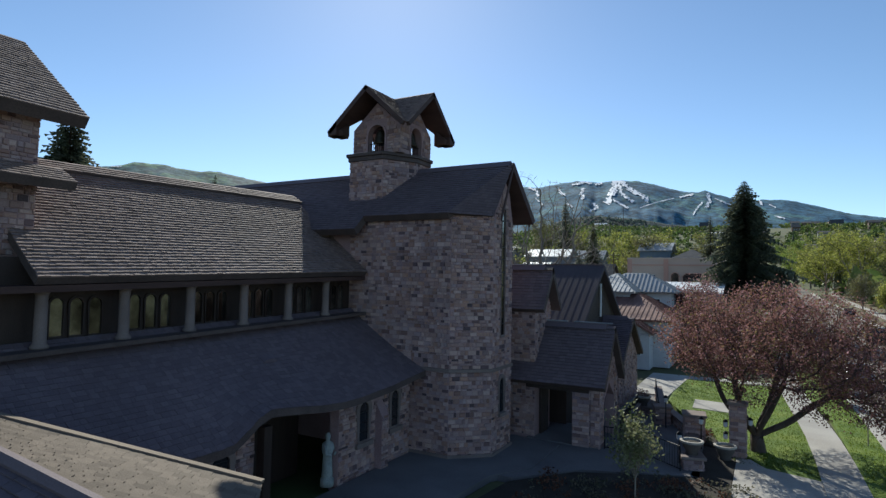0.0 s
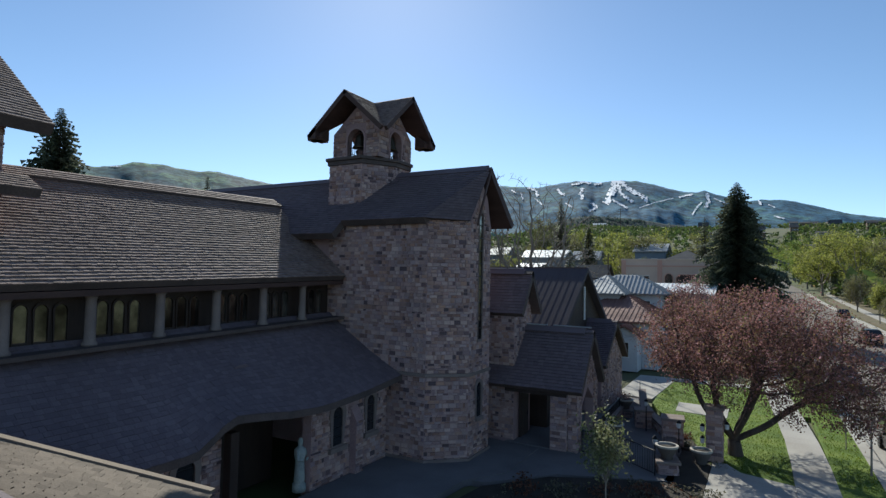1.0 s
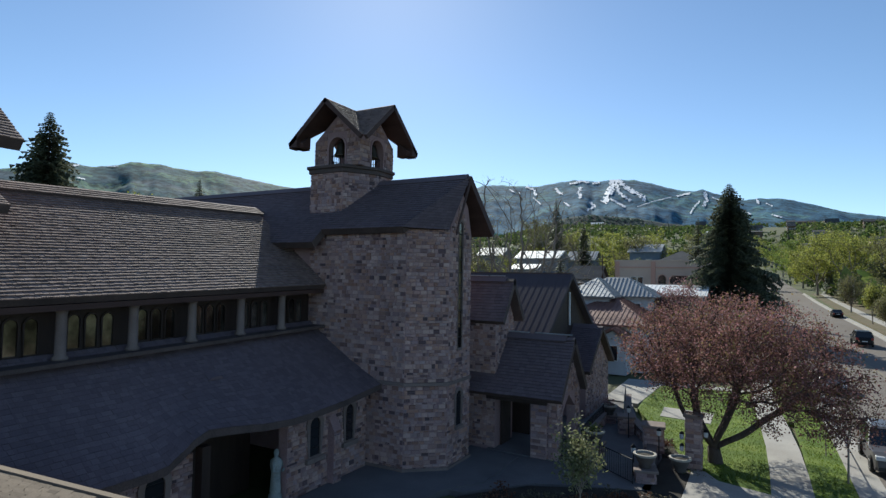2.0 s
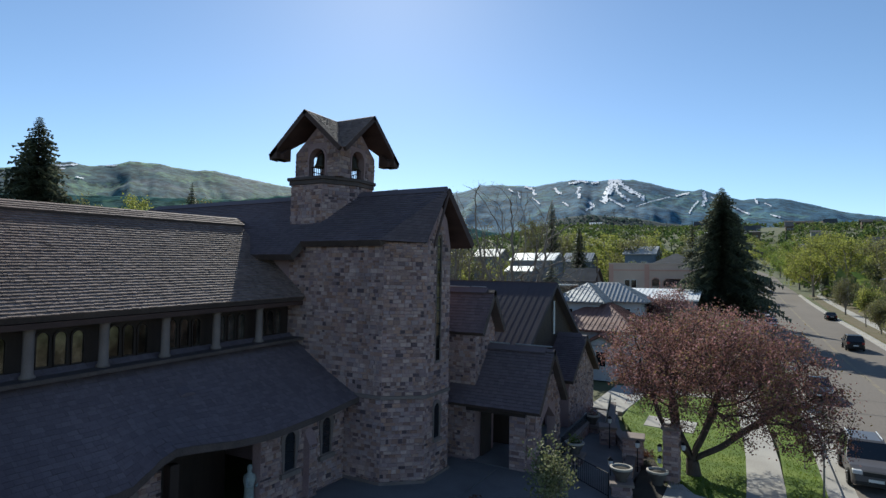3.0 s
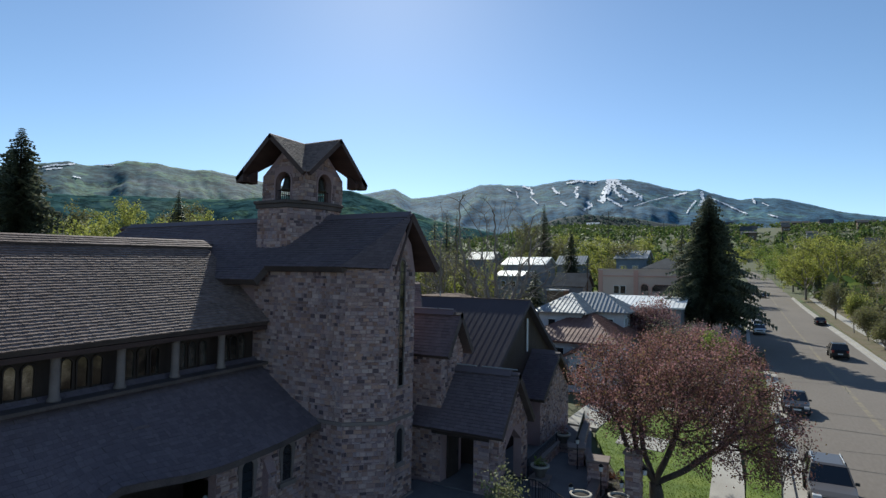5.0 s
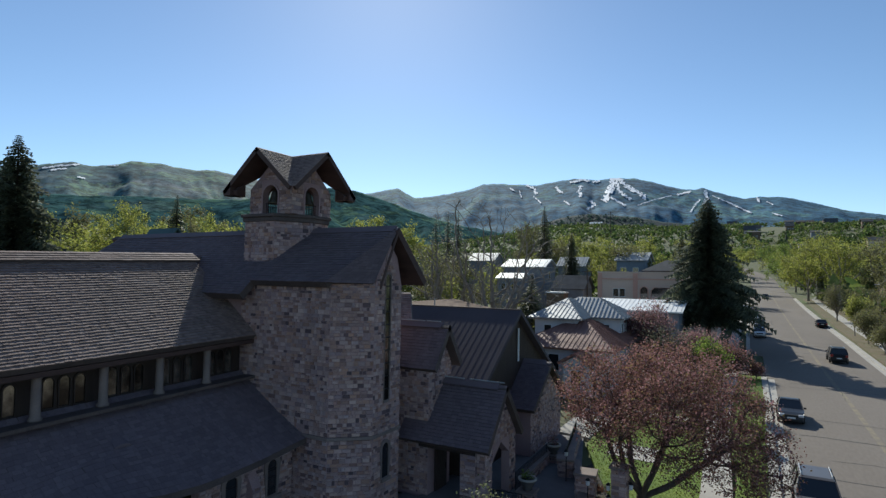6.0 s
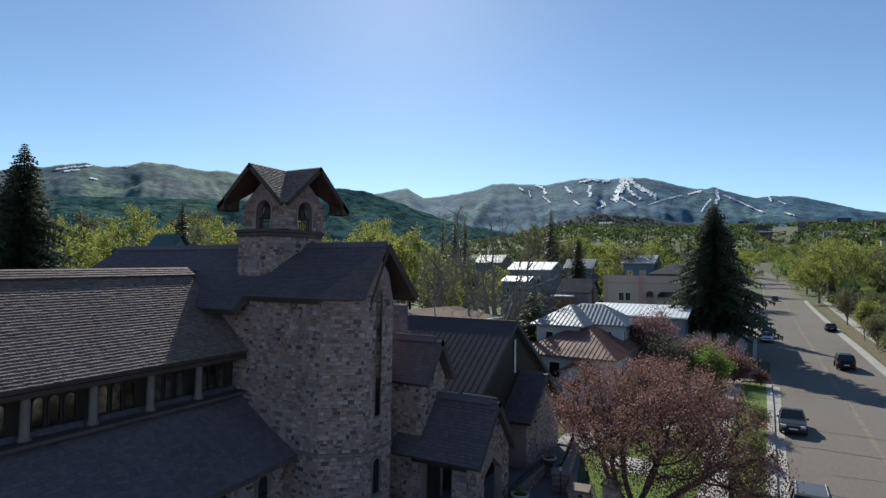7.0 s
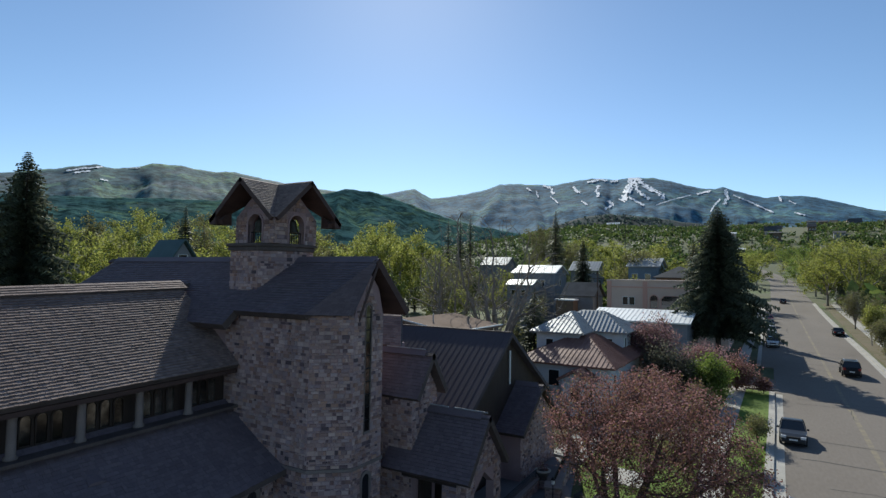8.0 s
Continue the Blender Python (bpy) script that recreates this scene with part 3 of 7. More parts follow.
# belfry base, belt, body
BASE = [(-1.62, -0.75), (-1.2, -1.72), (0.68, -1.72), (1.55, -0.3), (1.55, 0.9), (0.7, 1.6), (-1.2, 1.6), (-1.62, 0.9)]
base = Geo().prism(BASE, 9.6, 12.75).ob("belfry_base", mortar, church, "stone base of the belfry")
blocks = []
for (x0, y0), (x1, y1) in zip(BASE, BASE[1:] + BASE[:1]):
    d = Vector((x1 - x0, y1 - y0, 0))
    blocks += ashlar((x0, y0, 0), d, (d.y, -d.x, 0), 0, d.length, 10.2, 12.75, rng)
masonry(base, blocks)
grow = lambda poly, k: [(x * k, y * k) for x, y in poly]
Geo().prism(grow(BASE, 1.06), 12.75, 12.95).ob("belt", roof_edge, church, bevel=0.03)
Geo().prism(grow(BASE, 1.11), 12.951, 13.1).ob("belt", roof_edge, church, bevel=0.03)
BELL0, HB = 13.1, 1.34


def belfry_side(turn):
    """One stone side of the belfry with an arched opening, gable and bell."""
    side = Geo()
    n = 10
    r, spring, w = 0.48, 14.02, HB
    side_pts = []
    out_l = [(-w, BELL0), (-r, BELL0), (-r, spring)]
    arc = [(-r * math.cos(math.pi * i / n), spring + r * math.sin(math.pi * i / n)) for i in range(n + 1)]
    left = [(-w, BELL0), (-r, BELL0)] + arc[:n // 2 + 1] + [(0, 15.55), (-w, 14.35)]
    right = [(-u, z) for u, z in left]
    for poly in (left, right):
        side.extr([(u, -w, z) for u, z in poly], (0, 0.32, 0))
    ob = side.ob("belfry_wall", mortar, church)
    ob.matrix_basis = pose(0, 0, 0, 0, 0, turn)
    rr = random.Random(int(turn) + 5)
    bl = ashlar((-w, -w, 0), (1, 0, 0), (0, -1, 0), 0, 2 * w, BELL0, 15.4, rr, holes=((w - r - 0.1, w + r + 0.1, BELL0, 14.62),),
                inside=lambda u, z: z < 14.35 + min(u, 2 * w - u) * 0.9, tall=(0.1, 0.24), long=(0.14, 0.45))
    masonry(ob, bl)
    ring((-w, -w, 0), (1, 0, 0), (0, -1, 0), arch(w - r, w + r, BELL0 + 0.02, 14.5), 0.1, 0.035, "surround", mortar, ob)
    for k in range(8):
        x = -0.42 + 0.12 * k
        Geo().tube([(x, -w + 0.16, BELL0), (x, -w + 0.16, BELL0 + 0.55)], [0.016] * 2, 5).ob("bar", iron, ob)
    Geo().tube([(-0.48, -w + 0.16, BELL0 + 0.55), (0.48, -w + 0.16, BELL0 + 0.55)], [0.02] * 2, 5).ob("rail", iron, ob)
    return ob


for turn in (0, 90, 180, 270):
    belfry_side(turn)


def bell(x, y):
    b = thing("bell", "aged bronze bell hanging in the belfry opening", "bell", (x, y, 13.78), group="bells")
    Geo().lathe([(0.37, -0.14), (0.36, -0.09), (0.29, 0.04), (0.24, 0.28), (0.21, 0.42), (0.13, 0.53), (0.03, 0.56)], n=18).ob("bell_body", bronze, b, smooth=True)
    Geo().tube([(0, 0, 0.5), (0, 0, 0.75)], [0.03, 0.03], 6).ob("hanger", iron, b)
    Geo().tube([(0, 0, 0.1), (0, 0, -0.08)], [0.02, 0.05], 6).ob("clapper", iron, b)


bell(0.0, -1.0)
bell(1.0, 0.0)
Geo().box(-1.2, 1.2, -1.02, -0.9, 14.46, 14.6).ob("bell_beam", dark_wood, church)
Geo().box(0.9, 1.02, -1.2, 1.2, 14.461, 14.601).ob("bell_beam", dark_wood, church)

# belfry roof: two crossing gables
BR, BE, BTOP, BLOW = 2.3, 2.15, 16.12, 14.2


def belfry_slope(turn, lit):
    """Half of one gable: from the ridge to the eave tip, and in to the valley."""
    m = pose(0, 0, 0, 0, 0, turn)
    k = (BTOP - BLOW) / BE
    for s in (-1, 1):
        pts = [m @ Vector(p) for p in ((0, 0, BTOP), (0, -BR, BTOP), (s * BE, -BR, BLOW), (s * BE, -BE, BLOW))]
        nrm = (pts[1] - pts[0]).cross(pts[2] - pts[0]).normalized()
        nrm = -nrm if nrm.z < 0 else nrm
        slab = Geo().extr(pts, -nrm * 0.2).ob("belfry_roof", soffit, church)
        g = Geo()
        for q in shingle_rows(pts[2], pts[3], pts[0], pts[1], 0.15, 0.2, random.Random(int(turn) + s)):
            g.add(q, SHINGLE_FACES)
        tagged(g.ob("shingle_field", shingle_mat if lit else slate_mat, slab), kind="stuff")
        if (turn, s) in ((0, 1), (90, -1)):
            continue
        # closed end of the eave
        e = [m @ Vector(p) for p in ((s * BE, -BR, BLOW), (s * (BE - 0.5), -BR, BLOW + 0.5 * k - 0.02), (s * (BE - 0.5), -BR, BLOW - 0.2), (s * (BE - 0.06), -BR, BLOW - 0.2))]
        Geo().extr(e, (m @ Vector((0, 0.92, 0)))).ob("eave_end", soffit, church)


for turn in (0, 90, 180, 270):
    belfry_slope(turn, True)

# nave: roof, raised ridge, clerestory with columns, lean-to aisle
NX, NZ, NE = -4.37, 10.85, 0.42
N0, N1 = -15.5, -1.0
FALL = 0.029      # the nave's eave, ridge and clerestory fall gently away from the crossing


def fall(y):
    return FALL * (y + 2.33)


shingled("roof", (NE, N0, 7.59 + fall(N0)), (NE, -2.33, 7.59), (NX + 0.1, -2.33, NZ + 0.3), (NX + 0.1, N0, NZ + 0.3 + fall(N0)), 0.22, church, shingle_mat, 0.152, 0.16, 8, "weathered grey-brown shingled nave roof", None, 0.042)
shingled("roof", (NX - 4.8, N1, 7.62), (NX - 4.8, N0, 7.62 + fall(N0)), (NX - 0.1, N0, NZ + 0.3 + fall(N0)), (NX - 0.1, N1, NZ + 0.3), 0.22, church, shingle_mat, 0.3, 0.4, 9)
shingled("ridge_roof", (NX + 0.62, N0, NZ + 0.06 + fall(N0)), (NX + 0.62, -2.17, NZ + 0.06), (NX, -2.17, NZ + 0.42), (NX, N0, NZ + 0.4 + fall(N0)), 0.08, church, shingle_mat, 0.15, 0.22, 10)
shingled("ridge_roof", (NX - 0.62, -2.17, NZ + 0.06), (NX - 0.62, N0, NZ + 0.06 + fall(N0)), (NX, N0, NZ + 0.4 + fall(N0)), (NX, -2.17, NZ + 0.4), 0.08, church, shingle_mat, 0.3, 0.4, 10)
clere = Geo().extr([(-0.95, -2.4, 5.2), (-0.55, -2.4, 5.2), (-0.55, -2.4, 8.1), (-0.95, -2.4, 8.1)], (0, N0 - 2.6, fall(N0 - 5))).ob("clerestory_wall", dark_wood, church, "dark clerestory wall with arched windows")
Geo().box(NX - 4.4, NX - 4.0, N0, N1, 0, 7.9).ob("nave_wall", mortar, church)
Geo().extr([(-0.85, -2.35, 7.22), (0.3, -2.35, 7.22), (0.3, -2.35, 7.39), (-0.85, -2.35, 7.39)], (0, N0 - 1.65, fall(N0 - 4))).ob("eave_soffit", soffit, church)
Geo().extr([(-0.5, -2.35, 5.68), (0.42, -2.35, 5.68), (0.42, -2.35, 5.80), (-0.5, -2.35, 5.80)], (0, N0 - 1.65, fall(N0 - 4))).ob("clerestory_sill", roof_edge, church)
COLS = [-4.49 - 2.13 * k for k in range(6)]
column = thing("column", "round grey stone column under the nave eave", "column", (-0.1, COLS[0], 5.8 + fall(COLS[0])), group="clerestory columns")
Geo().lathe([(0.2, 0), (0.21, 0.06), (0.15, 0.14), (0.145, 0.7), (0.14, 1.3), (0.15, 1.36), (0.2, 1.42), (0.2, 1.55)], n=16).ob("shaft", cut_stone, column, smooth=True)
for y in COLS[1:]:
    copy_thing(column, pose(-0.1, y, 5.8 + fall(y)))
ys = [-2.5] + COLS
for y0, y1 in zip(ys, ys[1:]):
    c = (y0 + y1) / 2
    wd = 1.5 if y0 - y1 > 2 else 1.3
    for j in (-1, 0, 1):
        o = arch(j * wd / 3 - 0.17, j * wd / 3 + 0.17, 6.0 + fall(c), 7.0 + fall(c))
        base_at = ((-0.55, c, 0), (0, 1, 0), (1, 0, 0))
        w = pane(*base_at, o, -0.012, "arched_window", church_glass, clere, "small arched clerestory window")
        ring(*base_at, o, 0.06, 0.06, "frame", dark_wood, w)

# aisle: lean-to roof with a lifted brow over the entrance
AX = 3.54


def brow_eave(y):
    return table([(-11.9, 3.72), (-11.2, 3.62), (-9.8, 3.44), (-8.6, 3.26), (-7.3, 3.17), (-6.5, 3.19), (-5, 3.27), (-2.35, 3.54)], y)


def lean_to(name, y0, y1, steps, lift, label, seed):
    """A lean-to slope under the clerestory; lift raises its eave, fading up the slope."""
    low, top = 2.86, 5.94

    def at(i, k):
        s, y = 1 - k / 9, y0 + (y1 - y0) * i / steps
        return Vector((-0.45 + (AX + 0.45) * s, y, top + fall(y) * (1 - s) + (low - top) * s + lift(y) * s ** (1.9 + 1.2 * ease(-9.0, -11.5, y))))

    g = Geo()
    for i in range(steps + 1):
        for k in range(10):
            g.v.append(tuple(at(i, k)))
        g.v += [tuple(at(i, 0) - Vector((0, 0, 0.22))), tuple(at(i, 9) - Vector((0, 0, 0.3)))]
    for i in range(steps):
        a, b = 12 * i, 12 * (i + 1)
        for k in range(9):
            g.f.append((a + k, b + k, b + k + 1, a + k + 1))
        g.f += [(a + 10, b + 10, b, a), (a + 11, b + 11, b + 10, a + 10)]
    e = 12 * steps
    g.f += [tuple(range(10)) + (11, 10), tuple(e + k for k in (10, 11, 9, 8, 7, 6, 5, 4, 3, 2, 1, 0))]
    ob = g.ob(name, roof_edge, church, label)
    field = Geo()
    up = Vector((0, 0, 0.014))
    for i in range(steps):
        for k in range(9):
            for q in shingle_rows(at(i, k) + up, at(i + 1, k) + up, at(i + 1, k + 1) + up, at(i, k + 1) + up, 0.17, 0.24, random.Random(seed + 10 * i + k), 0.009):
                field.add(q, SHINGLE_FACES)
    tagged(field.ob("shingle_field", slate_mat, ob), kind="stuff")
    return ob


lean_to("aisle_roof", -21.0, -2.34, 44, lambda y: (brow_eave(y) - 2.86) * ease(-12.3, -10.7, y), "dark shingled aisle roof lifted over the entrance", 500)
vent = Geo()
for k in range(13):
    a = math.pi * k / 12
    vent.v += [(1.5, -8.95 - 0.3 * math.cos(a), 4.50 + 0.10 * math.sin(a)), (0.9, -8.95 - 0.15 * math.cos(a), 4.80 + 0.02 * math.sin(a))]
for k in range(12):
    vent.f.append((2 * k, 2 * k + 2, 2 * k + 3, 2 * k + 1))
vent.f.append(tuple(2 * k for k in range(13)))
vent.ob("eyebrow_vent", slate_mat, church, "small eyebrow vent in the aisle roof")
aisle_wall = Geo().box(2.4, 2.8, -6.95, -2.4, -0.1, 3.3).ob("aisle_wall", mortar, church, "low aisle wall of mixed ashlar stone")
west_wall = Geo().box(2.4, 2.8, -21, -10.75, -0.1, 2.8).ob("aisle_wall", mortar, church)
A1 = ((2.8, 0, 0), (0, 1, 0), (1, 0, 0))
WINS = [(-5.85, -5.3, 1.35, 2.75), (-3.8, -3.3, 1.45, 2.85)]
blocks = ashlar(*A1, -6.95, -2.4, 0.1, 3.2, rng, holes=WINS)
masonry(west_wall, ashlar(*A1, -17, -10.75, 0.1, 2.8, rng, holes=((-12.3, -11.6, 1.2, 2.55),)))
masonry(aisle_wall, blocks)
for w in WINS + [(-12.25, -11.65, 1.25, 2.5)]:
    p = pane(*A1, arch(*w), -0.012, "arched_window", window_glass, aisle_wall, "narrow arched window in a pale surround")
    ring(*A1, arch(*w), 0.2, 0.07, "surround", cut_stone, p)
    Geo().box(2.78, 2.95, w[0] - 0.2, w[1] + 0.2, w[2] - 0.22, w[2] - 0.04).ob("sill", cut_stone, p)
    for k in range(3):
        Geo().box(2.812, 2.84, w[0], w[1], w[2] + 0.3 + 0.35 * k, w[2] + 0.32 + 0.35 * k).ob("glazing_bar", iron, p)
for y in (-4.6,):
    b = Geo().extr([(2.8, y - 0.22, 0), (3.12, y - 0.22, 0), (3.12, y - 0.22, 2.1), (2.8, y - 0.22, 2.65)], (0, 0.44, 0)).ob("buttress", mortar, aisle_wall)
    masonry(b, ashlar((3.12, y - 0.22, 0), (0, 1, 0), (1, 0, 0), 0, 0.44, 0.05, 2.1, rng, long=(0.15, 0.3)))
# recessed entrance
Geo().box(0.2, 0.5, -12.6, -6.5, 0, 4.6).ob("entrance_wall", dark_wood, church)
door = Geo().box(0.5, 0.6, -11.4, -9.4, 0.15, 2.5).ob("door", dark_wood, church, "dark wooden double entrance door")
Geo().box(0.6, 0.64, -10.42, -10.38, 0.15, 2.5).ob("meeting_rail", iron, door)
for y in (-10.6, -10.2):
    Geo().tube([(0.66, y, 1.0), (0.66, y, 1.35)], [0.02, 0.02], 6).ob("handle", iron, door)
for y in (-10.6,):
    Geo().box(2.9, 3.2, y - 0.15, y + 0.15, 0.1, 3.0).ob("entrance_post", dark_wood, church, bevel=0.02)

# taller front part of the nave, seen at the start only
FX = -0.5
front = shingled("roof", (FX, -22.0, 11.6), (FX, -14.0, 11.6), (NX, -14.0, 14.5), (NX, -22.0, 14.5), 0.35, church, shingle_mat, 0.17, 0.24, 14, "weathered shingled roof of the taller front")
shingled("roof", (2 * NX - FX, -14.0, 11.6), (2 * NX - FX, -22.0, 11.6), (NX, -22.0, 14.5), (NX, -14.0, 14.5), 0.35, church, shingle_mat, 0.34, 0.5, 15)
fw = Geo().extr([(-1.2, -14.9, 0), (2 * NX + 1.2, -14.9, 0), (2 * NX + 1.2, -14.9, 11.6), (NX, -14.9, 14.1), (-1.2, -14.9, 11.6)], (0, -7, 0)).ob("front_wall", mortar, church, "stone wall of the taller front")
bl = ashlar((-1.2, -21.9, 0), (0, 1, 0), (1, 0, 0), 0, 7, 7.6, 11.6, rng)
bl += ashlar((-5.2, -14.9, 0), (1, 0, 0), (0, 1, 0), 0, 4, 9.5, 11.6, rng)
masonry(fw, bl)
shingled("skirt_roof", (-0.35, -22, 9.75), (-0.35, -14.3, 9.75), (-1.2, -14.3, 10.2), (-1.2, -22, 10.2), 0.25, church, shingle_mat, 0.15, 0.22, 16)

# porch roof in the foreground: its sunny slope falls away towards the tower
def porch_z(x, y):
    return 3.42 + 0.13 * (7.3 - x) + 0.22 * (-14.7 - y)


PA, PB = Vector((7.3, -14.7, 3.42)), Vector((1.09, -17.96, 4.94))
PC, PD = Vector((10.2, -17.72, porch_z(10.2, -17.72))), Vector((1.5, -18.5, porch_z(1.5, -18.5)))
pn = (PA - PB).cross(PD - PB).normalized()
pn = -pn if pn.z < 0 else pn
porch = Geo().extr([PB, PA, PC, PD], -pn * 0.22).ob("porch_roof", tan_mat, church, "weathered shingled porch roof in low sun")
unit_shingle = Geo().add([(0, 0, 0), (1, 0, 0), (0, 0, 1), (1, 0, 1), (1, 1, 0.12), (0, 1, 0.12)], SHINGLE_FACES).mesh("shingle", shingle_single)
pieces = shingle_rows(PB, PA, PC, PD, 0.15, 0.24, random.Random(3), 0.026)
SHAKE_LATE = []
pgeo = Geo()
for q in pieces:
    if len(SHAKE_LATE) < 300 and q[0].x > 3.5:
        SHAKE_LATE.append((porch, q))
    else:
        pgeo.add(q, SHINGLE_FACES)
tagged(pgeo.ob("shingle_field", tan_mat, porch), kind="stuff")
edge = (PA - PB).normalized()
inw = pn.cross(edge)
inw = -inw if inw.dot(PC - PA) < 0 else inw
Geo().extr([PB - inw * 0.1, PA - inw * 0.1, PA + inw * 0.12, PB + inw * 0.12], pn * 0.06).ob("eave_trim", tan_mat, porch)
# cap and shaded slope get darker slate, which puts their shade into the colour
Geo().tube([PD + pn * 0.02, lerp(PD, PC, 0.5) + pn * 0.03, PC + pn * 0.02], [0.13, 0.13, 0.13], 6).ob("ridge_cap", slate_mat, porch)
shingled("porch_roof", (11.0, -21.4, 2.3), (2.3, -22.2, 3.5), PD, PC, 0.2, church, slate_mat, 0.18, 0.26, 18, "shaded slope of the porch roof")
Geo().box(3.6, 8.4, -20.6, -16.2, -0.1, 2.6).ob("porch_wall", mortar, church)

# cross-gabled stair turret roof behind the tower
def gable_roof(name, x0, x1, y, half, z_eave, z_ridge, thick, material, seed, label="", expo=0.16):
    """Two slopes with the ridge along x, and a cap on it."""
    a = shingled(name, (x0, y - half, z_eave), (x1, y - half, z_eave), (x1, y, z_ridge), (x0, y, z_ridge), thick, church, material, expo, 0.24, seed, label, roof_edge)
    shingled(name, (x1, y + half, z_eave), (x0, y + half, z_eave), (x0, y, z_ridge), (x1, y, z_ridge), thick, church, material, expo, 0.24, seed + 1, "", roof_edge)
    Geo().extr([(x0, y - 0.28, z_ridge - 0.16), (x0, y, z_ridge + 0.09), (x0, y + 0.28, z_ridge - 0.16)], (x1 - x0 - 0.4, 0, 0)).ob("ridge_cap", slate_mat, church)
    return a


gable_roof("turret_roof", 2.0, 7.0, 3.67, 1.4, 6.0, 8.0, 0.25, slate_mat, 31, "small steep dark shingled gable roof")
tw = Geo().extr([(6.5, 2.6, 0), (6.5, 4.75, 0), (6.5, 4.75, 6.3), (6.5, 3.67, 7.7), (6.5, 2.6, 6.3)], (-4.2, 0, 0)).ob("turret_wall", mortar, church, "stone wall under the small gable")
bl = ashlar((2.5, 2.6, 0), (1, 0, 0), (0, -1, 0), 2.2, 4.0, 0.2, 6.1, rng)
bl += ashlar((6.5, 2.6, 0), (0, 1, 0), (1, 0, 0), 0, 2.15, 2.5, 7.5, rng, inside=lambda u, z: z < 6.3 + min(u, 2.15 - u) * 1.25)
masonry(tw, bl)
# side porch
gable_roof("side_porch_roof", 5.2, 9.85, 4.1, 2.15, 2.78, 5.3, 0.25, slate_mat, 33, "dark shingled roof of the open side porch")
for x0, x1 in ((6.3, 7.6), (7.9, 9.7)):
    Geo().tube([(x0, 4.1, 5.42), (x1, 4.1, 5.41)], [0.035, 0.035], 6).ob("ridge_flashing", grey_metal, church)
for x0, x1 in ((4.2, 5.6), (5.7, 6.5)):
    Geo().tube([(x0, 3.67, 8.12), (x1, 3.67, 8.11)], [0.03, 0.03], 6).ob("ridge_flashing", grey_metal, church)
pg = Geo().extr([(9.55, 2.35, 0), (9.55, 3.1, 0), (9.55, 3.1, 2.0), (9.55, 4.1, 2.7), (9.55, 5.1, 2.0), (9.55, 5.1, 0), (9.55, 5.85, 0), (9.55, 5.85, 3.0), (9.55, 4.1, 5.0), (9.55, 2.35, 3.0)], (-0.4, 0, 0)).ob("porch_gable", mortar, church, "stone gable of the side porch")
bl = ashlar((9.55, 2.35, 0), (0, 1, 0), (1, 0, 0), 0, 3.5, 0.1, 4.9, rng, holes=((0.75, 2.75, 0, 2.6),), inside=lambda u, z: z < 2.9 + min(u, 3.5 - u) * 1.15)
bl += ashlar((9.15, 2.35, 0), (1, 0, 0), (0, -1, 0), 0, 0.4, 0.1, 2.9, rng, long=(0.2, 0.4))
masonry(pg, bl)
pier = Geo().box(8.35, 9.1, 2.3, 3.0, 0, 2.6).ob("porch_pier", mortar, church, "stone pier of the side porch")
bl = ashlar((8.35, 2.3, 0), (1, 0, 0), (0, -1, 0), 0, 0.75, 0.1, 2.55, rng, long=(0.2, 0.45))
bl += ashlar((9.1, 2.3, 0), (0, 1, 0), (1, 0, 0), 0, 0.7, 0.1, 2.55, rng, long=(0.2, 0.45))
masonry(pier, bl)
Geo().box(6.2, 9.1, 2.25, 2.45, 2.45, 2.68).ob("porch_beam", dark_wood, church)
Geo().box(6.2, 9.5, 2.3, 5.9, -0.1, 0.15).ob("porch_floor", patio, church)
d2 = Geo().box(6.52, 6.6, 3.2, 4.3, 0.15, 2.25).ob("door", dark_wood, church, "dark wooden side door in the porch")
Geo().tube([(6.63, 4.15, 1.0), (6.63, 4.15, 1.25)], [0.02, 0.02], 6).ob("handle", iron, d2)

# parish hall behind: large dark roof, lower gabled bay
seam_roof = mat("dark standing seam roofing", [(0.3, (0.066, 0.056, 0.064)), (0.7, (0.082, 0.070, 0.079))], 0.4, 12, 0.9, 0.2, vary=0.06)
hall = Geo().extr([(-6.0, 5.3, 3.655), (-6.0, 11.9, 8.345), (-6.0, 18.7, 3.85), (-6.0, 18.7, 3.57), (-6.0, 11.9, 8.06), (-6.0, 5.3, 3.37)], (13.5, 0, 0)).ob("hall_roof", seam_roof, church, "large dark roof of the parish hall with upright seams")
for k in range(34):
    x = -5.8 + 0.39 * k
    Geo().extr([(x, 5.3, 3.65), (x, 11.9, 8.34), (x, 11.9, 8.356), (x, 5.3, 3.666)], (0.02, 0, 0)).ob("seam", seam_roof, hall)
Geo().box(-6.0, 7.4, 11.84, 11.96, 8.27, 8.38).ob("ridge_cap", roof_edge, church)
Geo().extr([(7.1, 5.6, 0), (7.1, 18.4, 0), (7.1, 18.4, 3.8), (7.1, 11.9, 8.0), (7.1, 5.6, 3.6)], (-12.5, 0, 0)).ob("hall_wall", dark_wood, church, "dark gable wall of the parish hall")
Geo().tube([(7.2, 12.2, 5.2), (7.2, 12.2, 7.2)], [0.06, 0.06], 8).ob("vent_pipe", trim_white, church, "white vent pipe on the gable")
bay = gable_roof("bay_roof", 6.2, 8.95, 13.4, 3.2, 2.8, 5.15, 0.22, slate_mat, 39, "lower dark gable roof of the hall bay")
bw = Geo().extr([(8.6, 10.6, 0), (8.6, 16.2, 0), (8.6, 16.2, 2.7), (8.6, 13.4, 4.8), (8.6, 10.6, 2.7)], (-1.4, 0, 0)).ob("bay_wall", mortar, church, "stone gable of the hall bay")
